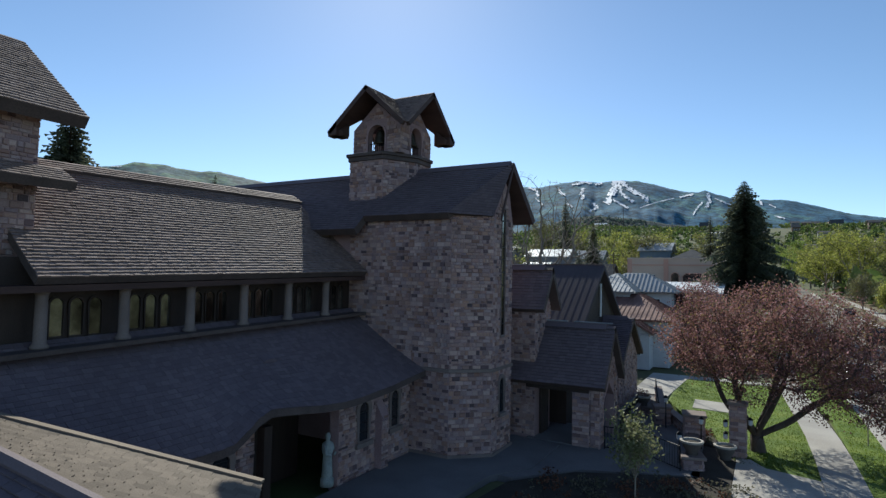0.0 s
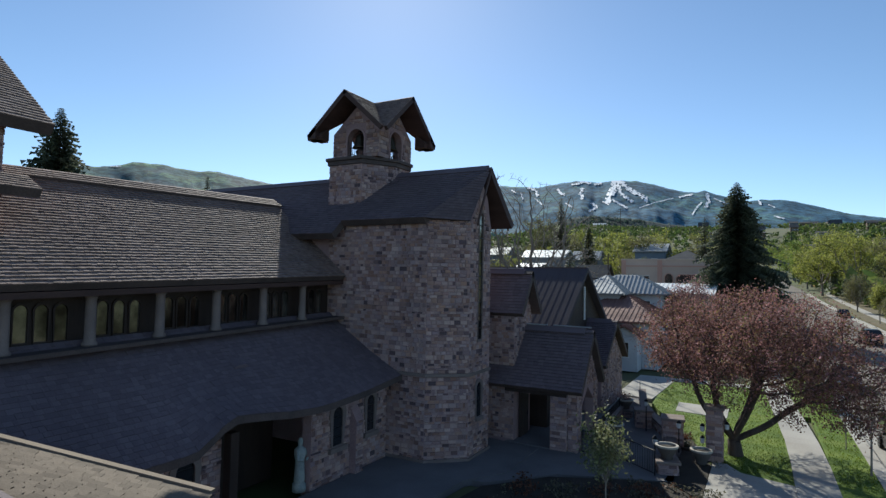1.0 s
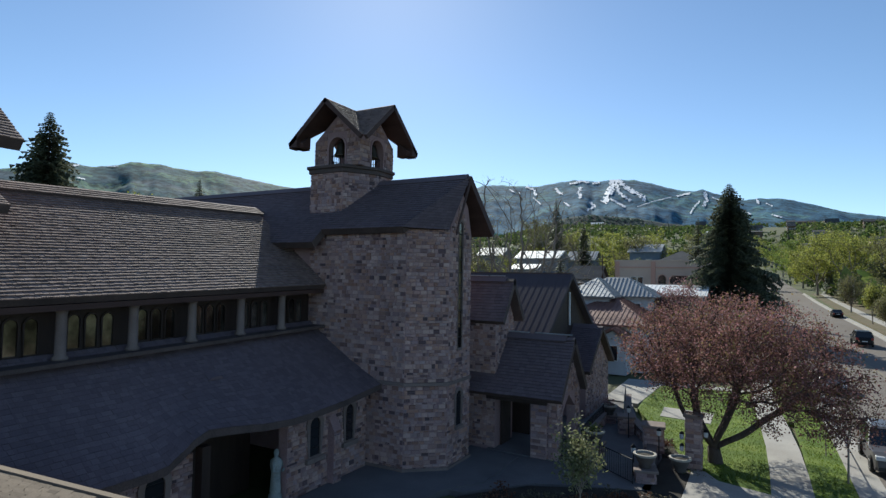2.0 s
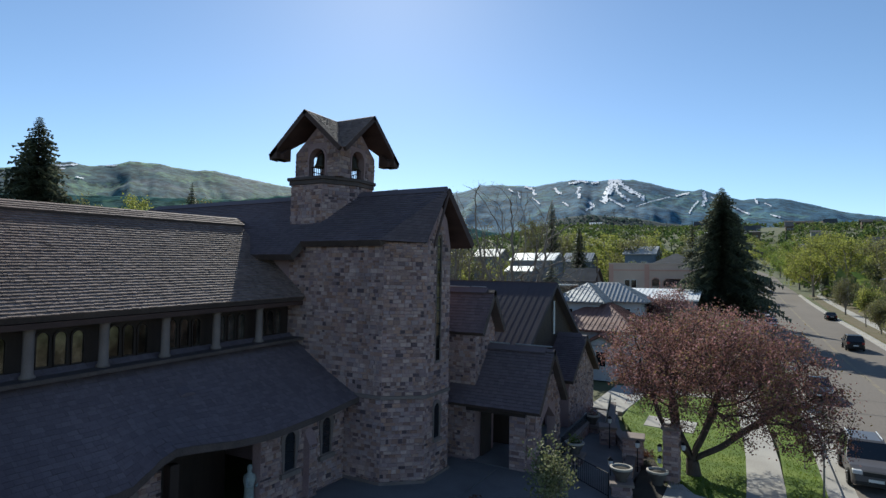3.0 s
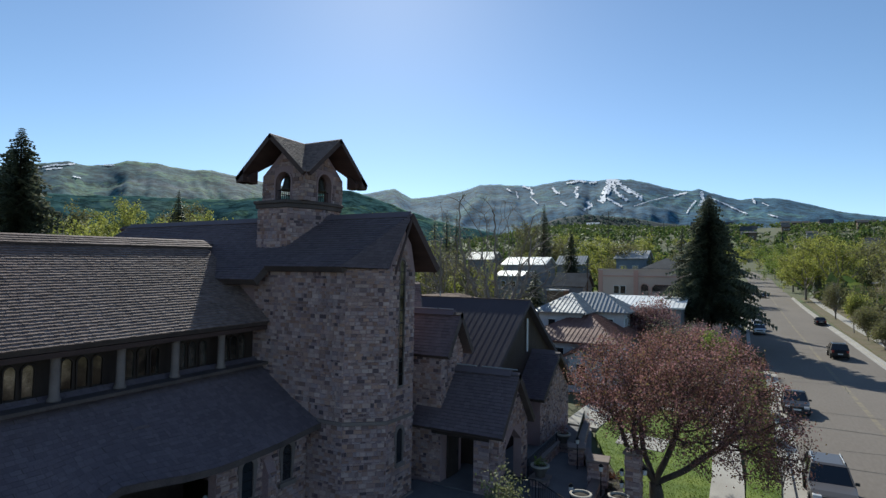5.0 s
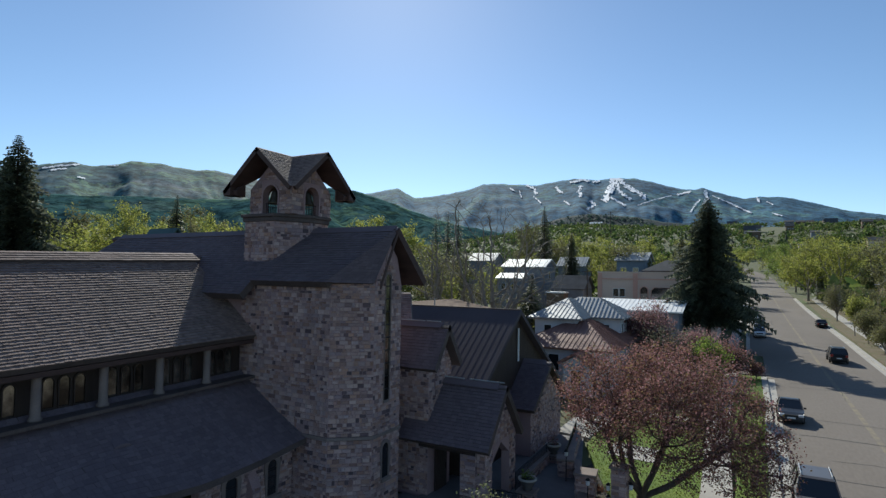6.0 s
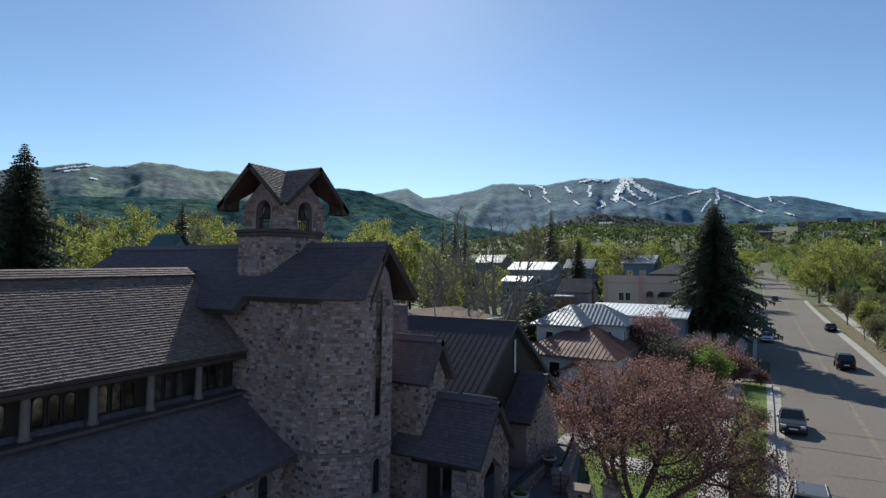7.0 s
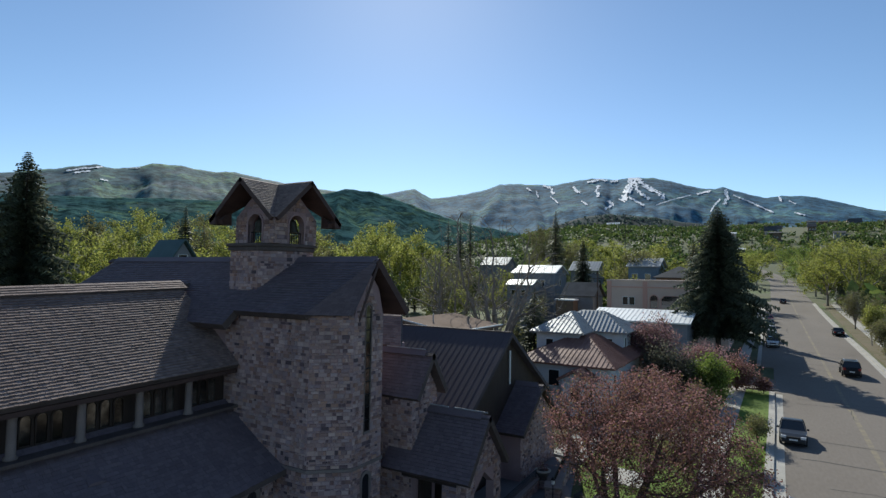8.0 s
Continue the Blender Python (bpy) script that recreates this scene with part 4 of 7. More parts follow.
bl = ashlar((8.6, 10.6, 0), (0, 1, 0), (1, 0, 0), 0, 5.6, 0.1, 4.7, rng, inside=lambda u, z: z < 2.7 + min(u, 5.6 - u) * 0.74)
masonry(bw, bl)
# sunlit shingled roof corner beyond the tower
shingled("rear_roof", (-3.0, 6.6, 7.7), (3.0, 6.6, 7.7), (1.6, 8.6, 9.3), (-3.0, 8.6, 9.3), 0.2, church, shingle_mat, 0.2, 0.3, 44)
Geo().box(-3.0, 1.6, 7.4, 9.0, 3.0, 7.6).ob("rear_wall", mortar, church)


# ---- mountains on the horizon ----
CREST = [(-70, 6.5), (-48, 7.2), (-40.2, 7.6), (-36.29, 8.44), (-35.16, 8.77), (-33.58, 9.06), (-32.14, 8.89), (-30.67, 9.15), (-29.16, 9.66), (-26.67, 9.67), (-25.73, 9.51), (-24.05, 9.35), (-22.34, 9.5), (-21.08, 9.28), (-16, 8.5),
         (-9.25, 7.9), (-7.26, 8.16), (-6.13, 8.42), (-4.7, 8.69), (-2.96, 7.77), (-1.23, 7.92), (0.78, 8.29), (2.51, 8.65), (3.94, 9.23), (5.37, 9.29), (8.22, 9.17), (9.35, 9.1)]
CREST += [(10.75, 9.36), (12.13, 9.56), (13.23, 9.7), (15.4, 9.48), (16.47, 9.61), (17.53, 9.63), (18.83, 9.53), (19.6, 9.39), (20.87, 9.02), (22.12, 8.6), (23.11, 8.34), (24.31, 8.29), (24.79, 8.42), (25.27, 8.19), (27.35, 7.48),
          (28.25, 7.28), (29.36, 7.37), (31.08, 7.28), (31.71, 7.15), (33.74, 6.5), (35.68, 5.88), (38.18, 5.38), (48, 4.5), (70, 4.0)]
KNOLL = [(5, 3.4), (8, 4.6), (11.05, 5.55), (12.15, 5.95), (14.33, 6.25), (16.48, 6.12), (18.57, 5.9), (20.62, 5.55), (22.6, 5.2), (26, 4.6), (32, 3.5)]
SPUR = [(-75, 5.0), (-50, 5.6), (-36, 6.2), (-28, 6.6), (-20, 6.9), (-14.6, 7.7), (-11.49, 8.5), (-9.25, 8.38), (-7.83, 7.98), (-6.11, 7.5), (-3.8, 6.7), (-1.5, 5.9), (0.8, 5.3), (6, 4.3), (12, 3.8)]
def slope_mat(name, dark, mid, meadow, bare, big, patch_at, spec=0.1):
    """Wooded slopes, haze put into the colours: dark conifers, fresh aspens, open meadows and bare rock, in patches
    that run downhill.
    """
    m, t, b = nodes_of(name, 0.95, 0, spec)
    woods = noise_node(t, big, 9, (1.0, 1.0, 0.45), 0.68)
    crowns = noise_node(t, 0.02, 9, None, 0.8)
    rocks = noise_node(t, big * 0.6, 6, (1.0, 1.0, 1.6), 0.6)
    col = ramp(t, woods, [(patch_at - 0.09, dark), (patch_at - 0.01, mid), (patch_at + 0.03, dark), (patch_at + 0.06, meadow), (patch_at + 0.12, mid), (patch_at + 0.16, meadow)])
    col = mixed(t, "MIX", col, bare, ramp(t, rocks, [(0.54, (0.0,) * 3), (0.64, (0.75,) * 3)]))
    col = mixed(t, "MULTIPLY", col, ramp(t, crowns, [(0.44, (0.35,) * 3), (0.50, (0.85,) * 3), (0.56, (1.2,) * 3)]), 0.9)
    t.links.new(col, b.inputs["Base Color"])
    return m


# the blue of the far range is distance haze put into its base colours
m_forest = slope_mat("far wooded mountain slopes tinted by haze", (0.042, 0.128, 0.205), (0.062, 0.160, 0.235), (0.110, 0.235, 0.225), (0.092, 0.170, 0.240), 0.0034, 0.5)
# foothill greens lean to blue: haze mixed into the colours
m_spur = slope_mat("wooded foothills tinted by haze", (0.042, 0.090, 0.096), (0.062, 0.122, 0.112), (0.105, 0.172, 0.112), (0.076, 0.118, 0.118), 0.0050, 0.52, 0.0)


def hill_at(crest, r_foot, r_top, az, q, rough, lift):
    """A place on the slope: spurs and gullies run down it from the crest."""
    top = r_top * math.tan(radians(table(crest, az) + lift)) + 9.5
    x, y = polar(az, r_foot + (r_top - r_foot) * q)
    bow = math.sin(math.pi * min(q, 1.0))
    wind = az + 2.2 * noise.noise(Vector((az / 5, q * 2.2, 4.0)))
    spur = abs(noise.noise(Vector((wind / 3.4, q * 0.7, 9.0)))) + 0.5 * abs(noise.noise(Vector((wind / 1.3, q * 1.4, 3.0))))
    z = 12 + (top - 12) * q ** 1.2 + rough * bow * (0.3 - 0.75 * spur)
    z += rough * 0.45 * bow * noise.fractal(Vector((x / 300, y / 300, 1.7)), 1.0, 2.0, 6)
    return Vector((x, y, z))


def range_of_hills(name, crest, r_foot, r_top, a0, a1, label, rough, material, lift=0.0):
    g = Geo()
    steps, rows = int((a1 - a0) / 0.2), 44
    for i in range(steps + 1):
        az = a0 + (a1 - a0) * i / steps
        for j in range(rows + 1):
            p = hill_at(crest, r_foot, r_top, az, j / rows, rough, lift)
            if j == rows:
                p.z += 5 * noise.fractal(Vector((p.x / 50, p.y / 50, 2)), 1.0, 2.0, 3)
            g.v.append(tuple(p))
        x, y = polar(az, r_top + 300)
        g.v.append((x, y, -20))
    n = rows + 2
    for i in range(steps):
        for j in range(n - 1):
            g.f.append((i * n + j, (i + 1) * n + j, (i + 1) * n + j + 1, i * n + j + 1))
    return tagged(g.ob(name, material, smooth=True), label, "mountain", kind="structure")


RANGE = (CREST, 2000, 4200)
# greens shifted towards blue, which paints haze onto this mountain
m_green = slope_mat("green mountain slopes tinted by haze", (0.060, 0.116, 0.142), (0.090, 0.165, 0.162), (0.158, 0.255, 0.158), (0.155, 0.180, 0.212), 0.0034, 0.5)
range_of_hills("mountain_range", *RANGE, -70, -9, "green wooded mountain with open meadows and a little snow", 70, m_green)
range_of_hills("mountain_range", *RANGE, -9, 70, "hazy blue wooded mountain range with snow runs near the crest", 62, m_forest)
range_of_hills("foothills", SPUR, 1100, 2300, -75, 12, "green wooded foothills tinted by haze below the range", 55, m_spur)
# dark scrub whose bluish cast is painted haze
m_knoll = slope_mat("scrub oak knoll tinted by haze", (0.026, 0.046, 0.052), (0.038, 0.062, 0.064), (0.058, 0.086, 0.072), (0.050, 0.062, 0.068), 0.012, 0.58)
range_of_hills("knoll", KNOLL, 1150, 1750, 5, 32, "dark scrubby knoll below the snow runs", 16, m_knoll)


# snow runs: a width in degrees, then the bends from the top down as (azimuth, elevation)
RUNS = [
    (0.5, (16.73, 9.5), (16.89, 9.0), (16.47, 8.42), (16.26, 7.87), (15.94, 7.39)), (0.34, (17.42, 9.47), (17.95, 8.86), (18.83, 8.29), (19.75, 7.78), (19.75, 7.4)),
    (0.24, (17.1, 9.27), (17.42, 8.28), (18.47, 7.49)), (0.16, (16.58, 7.76), (17.42, 7.25), (18.0, 6.91)), (0.2, (12.68, 9.27), (13.78, 9.52), (14.59, 9.39)), (0.2, (14.86, 9.28), (15.56, 9.37)),
    (0.3, (13.78, 8.97), (13.51, 8.43), (13.78, 7.87)), (0.26, (11.25, 8.85), (12.03, 8.23)), (0.14, (12.14, 7.5), (12.7, 7.05)), (0.22, (8.33, 9.05), (9.07, 8.82), (9.41, 8.2)),
    (0.1, (9.08, 7.98), (9.87, 7.3)), (0.16, (6.75, 8.83), (7.21, 8.5)), (0.1, (7.66, 8.55), (7.89, 7.87)), (0.2, (14.6, 7.47), (15.19, 7.07), (14.33, 6.64)), (0.4, (16.5, 9.5), (17.6, 9.45))]
RUNS_ASIDE = [
    (0.16, (22.61, 7.84), (23.83, 8.05)), (0.08, (19.09, 6.94), (20.62, 7.43), (22.12, 7.75)), (0.24, (24.93, 8.1), (25.21, 7.47), (24.88, 6.76)), (0.12, (25.59, 7.61), (26.89, 6.94), (28.24, 6.17), (28.77, 5.9)),
    (0.12, (26.06, 7.95), (27.17, 7.59)), (0.12, (24.55, 7.29), (24.07, 6.69), (23.78, 6.12)), (0.15, (29.14, 7.29), (29.4, 6.82)), (0.08, (29.92, 6.85), (30.43, 6.58)), (0.1, (30.34, 5.84), (31.11, 5.56)),
    (0.14, (-35.68, 8.24), (-34.44, 8.62), (-33.09, 8.88)), (0.12, (-35.13, 8.17), (-33.96, 8.44)), (0.1, (-31.01, 9.02), (-30.15, 9.11)), (0.1, (-33.21, 7.81), (-32.63, 7.73))]


def snow_runs():
    """Snow lying in cleared runs that wind down from the crest, and in bowls below it."""
    rng = random.Random(41)
    g = Geo()

    def on_slope(az, el):
        rough = 70 if az < -9 else 62
        lo, hi = 0.3, 0.996
        for _ in range(12):
            q = (lo + hi) / 2
            p = hill_at(*RANGE, az, q, rough, 0.0)
            lo, hi = (q, hi) if math.degrees(math.atan2(p.z - 9.5, math.hypot(p.x - EYE_X, p.y - EYE_Y))) < el else (lo, q)
        p = hill_at(*RANGE, az, lo, rough, 0.0)
        to_eye = Vector((EYE_X - p.x, EYE_Y - p.y, 0)).normalized()
        return p + to_eye * 6 + Vector((0, 0, 3.5))

    for wide, *bends in RUNS + RUNS_ASIDE:
        wide *= 0.8
        for (a0, e0), (a1, e1) in zip(bends, bends[1:]):
            length = math.hypot(a1 - a0, e1 - e0)
            n = max(3, int(length / 0.045))
            sa, se_ = -(e1 - e0) / length, (a1 - a0) / length
            for side in (-1, 0, 1):
                edge = []
                for k in range(n + 1):
                    u = k / n
                    mid = side * wide * 0.62
                    w = wide * (0.42 if side == 0 else 0.32) * (0.45 + 0.9 * abs(noise.noise(Vector((a0 * 7 + u * 6, e0 * 3 + side * 5, wide))) + 0.35))
                    az, el = a0 + (a1 - a0) * u, e0 + (e1 - e0) * u
                    edge.append([on_slope(az + sa * (mid + o) + rng.uniform(-0.012, 0.012), el + se_ * (mid + o) * 0.8) for o in (-w, w)])
                for k in range(n):
                    if side and noise.noise(Vector((a0 * 9 + k * 0.22, e0 * 4, side * 3.0))) > 0.02:
                        continue
                    g.add([edge[k][0], edge[k][1], edge[k + 1][1], edge[k + 1][0]], [(0, 1, 2, 3)])
    snow_mat = mat("old snow", [(0.3, (0.74, 0.77, 0.84)), (0.7, (0.86, 0.88, 0.92))], 0.01, 0.05, 0.8, 0.0, vary=0.15)
    tagged(g.ob("snow_runs", snow_mat), "white snow lying in cleared runs below the crest", "snow", kind="structure")


snow_runs()


def slope_woods():
    """Clumps of dark conifers on the near wooded hill, with gaps of open slope."""
    rng = random.Random(58)
    dark, size = Geo(), 3.6
    for _ in range(2600):
        az, q = rng.uniform(6, 31), rng.uniform(0.2, 0.995)
        p = hill_at(KNOLL, 1150, 1750, az, q, 16, 0.0)
        if noise.fractal(Vector((p.x / 260, p.y / 260, 6.0)), 1.0, 2.0, 4) > 0.28 and rng.random() < 0.85:
            continue
        for _ in range(4):
            c = p + Vector((rng.gauss(0, 0.8), rng.gauss(0, 0.8), rng.uniform(0.0, 0.9))) * size
            leaf_quad(dark, c, size * 0.9, rng)
    conifer = leaf_mat("distant conifers", [(0.0, (0.056, 0.092, 0.084)), (0.5, (0.072, 0.112, 0.092)), (1.0, (0.090, 0.135, 0.104))], 0.4)
    tagged(dark.ob("conifer_woods", conifer), "dark conifer woods on the mountain slopes", "woods", kind="stuff")


# ---- houses of the town ----
def window(parent, p, d, n, w, h, deep=0.06, frame_mat=None):
    """A pane in a frame with a sill, its lower corner at p."""
    o = ((p[0], p[1], 0), d, n)
    r = [(0, p[2]), (w, p[2]), (w, p[2] + h), (0, p[2] + h)]
    k = pane(*o, r, -0.015, "window", window_glass, parent)
    ring(*o, r, 0.08, deep, "window_frame", frame_mat or trim_white, k)
    return k


def house(name, label, x0, x1, y0, y1, z0, z1, roof, z2, wall_mat, roof_mat, eave=0.5, ridge="x", seams=0, wins=(), hip_in=None, thick=0.18, category="house"):
    """A house of one box with a hipped, gabled or flat roof. wins: (face, along, height, width, tall)."""
    h = thing(name, label, category, (x0, y0, 0))
    W, D = x1 - x0, y1 - y0
    wall = Geo().box(0, W, 0, D, z0, z1).ob("wall", wall_mat, h)
    if roof == "flat":
        Geo().box(-0.15, W + 0.15, -0.15, D + 0.15, z1, z1 + 0.25).ob("parapet", roof_mat, h)
    else:
        e = eave
        c = [Vector((-e, -e, z1)), Vector((W + e, -e, z1)), Vector((W + e, D + e, z1)), Vector((-e, D + e, z1))]
        k = (min(W, D) / 2 + e if hip_in is None else hip_in) if roof == "hip" else 0.0
        if ridge == "x":
            r0, r1 = Vector((-e + k, D / 2, z2)), Vector((W + e - k, D / 2, z2))
            faces = [(c[0], c[1], r1, r0), (c[2], c[3], r0, r1), (c[1], c[2], r1), (c[3], c[0], r0)]
        else:
            r0, r1 = Vector((W / 2, -e + k, z2)), Vector((W / 2, D + e - k, z2))
            faces = [(c[1], c[2], r1, r0), (c[3], c[0], r0, r1), (c[0], c[1], r0), (c[2], c[3], r1)]
        if roof == "gable":
            ends = faces[2:]
            faces = faces[:2]
            for f in ends:
                tri_ = [Vector(p) for p in f]
                mid = sum(tri_, Vector()) / 3
                pts = [p + (mid - p) * 0.12 for p in tri_]
                if ridge == "x":
                    for p in pts:
                        p.x = 0.0 if mid.x < W / 2 else W - 0.2
                    Geo().extr(pts, (0.2, 0, 0)).ob("gable", wall_mat, h)
                else:
                    for p in pts:
                        p.y = 0.0 if mid.y < D / 2 else D - 0.2
                    Geo().extr(pts, (0, 0.2, 0)).ob("gable", wall_mat, h)
        for f in faces:
            nrm = (f[1] - f[0]).cross(f[2] - f[0]).normalized()
            nrm = -nrm if nrm.z < 0 else nrm
            slab = Geo().extr([p + nrm * thick for p in f], -nrm * thick).ob("roof", roof_mat, h)
            if seams:
                a, b = f[0] + nrm * thick, f[1] + nrm * thick
                run = (b - a).length
                along = (b - a).normalized()
                up = nrm.cross(along)
                if up.z < 0:
                    up = -up
                apex = [q + nrm * thick for q in f[2:]]
                s = seams * 0.5
                while s < run:
                    # length of the seam up to the roof's edge
                    pts2 = [((q - a).dot(along), (q - a).dot(up)) for q in apex]
                    lo, hi = min(p[0] for p in pts2), max(p[0] for p in pts2)
                    top = max(p[1] for p in pts2)
                    l = top * (s / lo if s < lo and lo > 0 else (run - s) / (run - hi) if s > hi and run > hi else 1.0)
                    p0 = a + along * s
                    Geo().extr([p0, p0 + along * 0.05, p0 + along * 0.05 + up * l, p0 + up * l], nrm * 0.05).ob("seam", roof_mat, slab)
                    s += seams
    sides = {"s": ((0, 0), (1, 0, 0), (0, -1, 0)), "e": ((W, 0), (0, 1, 0), (1, 0, 0)), "w": ((0, D), (0, -1, 0), (-1, 0, 0))}
    for face, u, z, w, t in wins:
        o, d, n = sides[face]
        window(wall, (o[0] + d[0] * u, o[1] + d[1] * u, z), d, n, w, t)
    return h


house("house", "white house with a hipped galvanised metal roof", 0.45, 8.0, 37.8, 43.2, 0, 6.2, "hip", 8.1, white_wall, grey_metal, 0.55, "x", 0.42, [("s", 5.6, 4.6, 0.9, 1.0), ("e", 0.6, 4.4, 0.7, 1.3), ("e", 3.0, 4.5, 1.0, 1.1)])
house("house", "white front wing with a hipped galvanised metal roof", 0.4, 4.7, 34.1, 43.3, 0, 6.19, "hip", 8.0, white_wall, grey_metal, 0.55, "y", 0.42, [("s", 1.0, 4.6, 0.7, 1.0)], hip_in=4.6)
house("house", "white single-storey wing with a red-brown metal hip roof", 0.5, 8.9, 29.4, 42.6, 0, 3.9, "hip", 6.3, white_wall, red_metal, 0.5, "y", 0.42, [("s", 0.3, 2.0, 0.75, 1.3), ("s", 1.1, 2.0, 0.75, 1.3), ("s", 2.9, 2.0, 0.95, 1.4), ("s", 5.0, 2.0, 1.2, 1.3), ("e", 1.0, 1.9, 1.0, 1.3), ("e", 3.8, 1.9, 1.0, 1.3)], hip_in=6.6 + 0.5)
house("house", "small white gabled porch of the white house", 5.4, 7.6, 27.3, 29.35, 0, 2.9, "gable", 3.75, white_wall, red_metal, 0.35, "y", 0.42, [("s", 0.7, 1.2, 0.8, 1.2)])
office = house("office_building", "beige stucco flat-roofed building with pink trim and an upper loggia", -4.3, 14.5, 79.5, 92, 0, 11.2, "flat", 0, stucco, stucco, wins=[("s", 2.6, 7.2, 0.85, 1.3), ("s", 3.7, 7.2, 0.85, 1.3), ("s", 2.2, 3.0, 1.4, 1.5), ("s", 7.2, 3.0, 1.4, 1.5), ("e", 2.0, 7.0, 1.2, 1.4), ("e", 6.0, 7.0, 1.2, 1.4)], category="building")
FRONT = ((0, 0, 0), (1, 0, 0), (0, -1, 0))
for u0, u1 in ((7.1, 8.3), (8.9, 13.4)):
    o = arch(u0, u1, 6.7, 8.9) if u1 - u0 < 2 else [(u0, 6.7), (u1, 6.7), (u1, 8.3), (u1 - 0.5, 8.8), (u0 + 0.5, 8.8), (u0, 8.3)]
    k = pane(*FRONT, o, -0.02, "loggia", window_glass, office, "dark loggia opening")
    ring(*FRONT, o, 0.16, 0.14, "surround", pink_stucco, k)
Geo().box(8.9, 13.4, -0.2, -0.05, 6.7, 7.35).ob("balustrade", stucco, office)
for u in (-0.06, 5.9):
    Geo().box(u, u + 0.75, -0.12, 0.2, 0, 11.2).ob("pilaster", pink_stucco, office)
Geo().box(-0.1, 18.9, -0.16, 0.1, 10.1, 10.3).ob("cornice", pink_stucco, office)
house("shop_building", "low building with a white metal roof", -1.0, 11.2, 58.5, 69.5, 0, 5.9, "gable", 7.2, grey_wall, white_metal, 0.5, "x", 0.6, [("s", 2.0, 3.5, 1.2, 1.4), ("s", 6.0, 3.5, 1.2, 1.4)], category="building")
house("house", "house with a bright white metal roof among bare trees", -30.9, -21.2, 100, 108, 0, 12.4, "gable", 14.2, grey_wall, white_metal, 0.5, "x", 0.6, [("s", 1.8, 9.6, 1.0, 1.4), ("s", 6.4, 9.6, 1.0, 1.4), ("e", 3.2, 9.8, 1.0, 1.4)])
house("house", "low house with a white metal roof among bare trees", -28.9, -23.4, 92.0, 97.0, 0, 9.8, "gable", 10.9, grey_wall, white_metal, 0.4, "x", 0.6, [("s", 0.9, 7.6, 0.9, 1.2), ("s", 3.2, 7.6, 0.9, 1.2)])
house("house", "house with a pale grey metal roof far behind", -33.7, -25.7, 150, 158, 0, 13.6, "gable", 16.5, grey_wall, grey_metal, 0.6, "x", 0.9)
house("house", "long pale-roofed house half hidden by twiggy trees", -64.5, -55.6, 150, 158, 0, 15.2, "gable", 17.9, grey_wall, grey_metal, 0.5, "x", 0.9)
house("house", "dark grey shed-like house", -15.7, -9.8, 90, 97, 0, 7.9, "gable", 10.6, grey_wall, tar_roof, 0.5, "x")
house("shed", "small brown shed with a pale roof", -15.9, -12.5, 86.0, 89, 0, 7.2, "flat", 0, brown_wall, white_metal, category="shed")
house("house", "blue-grey two-storey house behind the beige building", -8.0, -1.6, 112, 121, 0, 14.2, "gable", 16.2, mat("blue siding", [(0.3, (0.13, 0.17, 0.21)), (0.7, (0.17, 0.215, 0.26))], 0.6, 8, 0.8, 0.1, vary=0.15), grey_metal, 0.5, "x", 0, [("s", 0.8, 11.2, 1.2, 1.5), ("s", 3.6, 11.2, 1.2, 1.5)])
house("house", "low house with a grey shingled roof behind the beige building", -0.8, 7.5, 105, 113, 0, 11.8, "hip", 14.2, brown_wall, tar_roof, 0.6, "x", 0, [("s", 1.5, 9.5, 1.2, 1.3), ("s", 4.5, 9.5, 1.2, 1.3)])
low = house("house", "low brown house with a pale-edged gravel roof behind the hall", -10.5, -1.5, 19.5, 28.0, 0, 7.0, "gable", 7.9, brown_wall, brown_roof, 0.6, "y", 0.0)
for a, b in (((-0.6, -0.62, 7.22), (4.5, -0.62, 8.12)), ((4.5, -0.62, 8.12), (9.6, -0.62, 7.22)), ((9.62, -0.6, 7.22), (9.62, 9.1, 7.22))):
    Geo().tube([a, b], [0.07, 0.07], 6).ob("fascia", trim_white, low, "pale metal roof edge")
Geo().box(1.2, 2.0, 1.6, 2.4, 7.3, 8.1).ob("roof_vent", grey_metal, low, "grey metal roof vent")
for x in (3.0, 6.3):
    Geo().tube([(x, 2.2, 7.3), (x, 2.2, 8.4)], [0.06, 0.06], 8).ob("vent_pipe", grey_metal, low)
house("house", "cottage with a green gabled roof among spring trees", -49.0, -44.5, 23.5, 27.5, 0, 12.2, "gable", 15.7, grey_wall, mat("green metal roofing", [(0.3, (0.05, 0.085, 0.085)), (0.7, (0.07, 0.115, 0.112))], 0.5, 6, 0.6, 0.1, vary=0.2), 0.5, "x", 0, [("e", 1.4, 12.8, 1.2, 1.0)])
house("house", "white roofed house far behind the tower", -74, -62, 92, 100, 0, 9.0, "gable", 12.0, white_wall, white_metal, 0.5, "x")
house("house", "tan house beyond the far pavement", 47, 57, 150, 160, 2, 9.5, "gable", 13.0, brown_wall, tar_roof, 0.6, "y", 0, [("s", 2, 5.5, 1.2, 1.4), ("s", 6, 5.5, 1.2, 1.4)])
rng_t = random.Random(5)
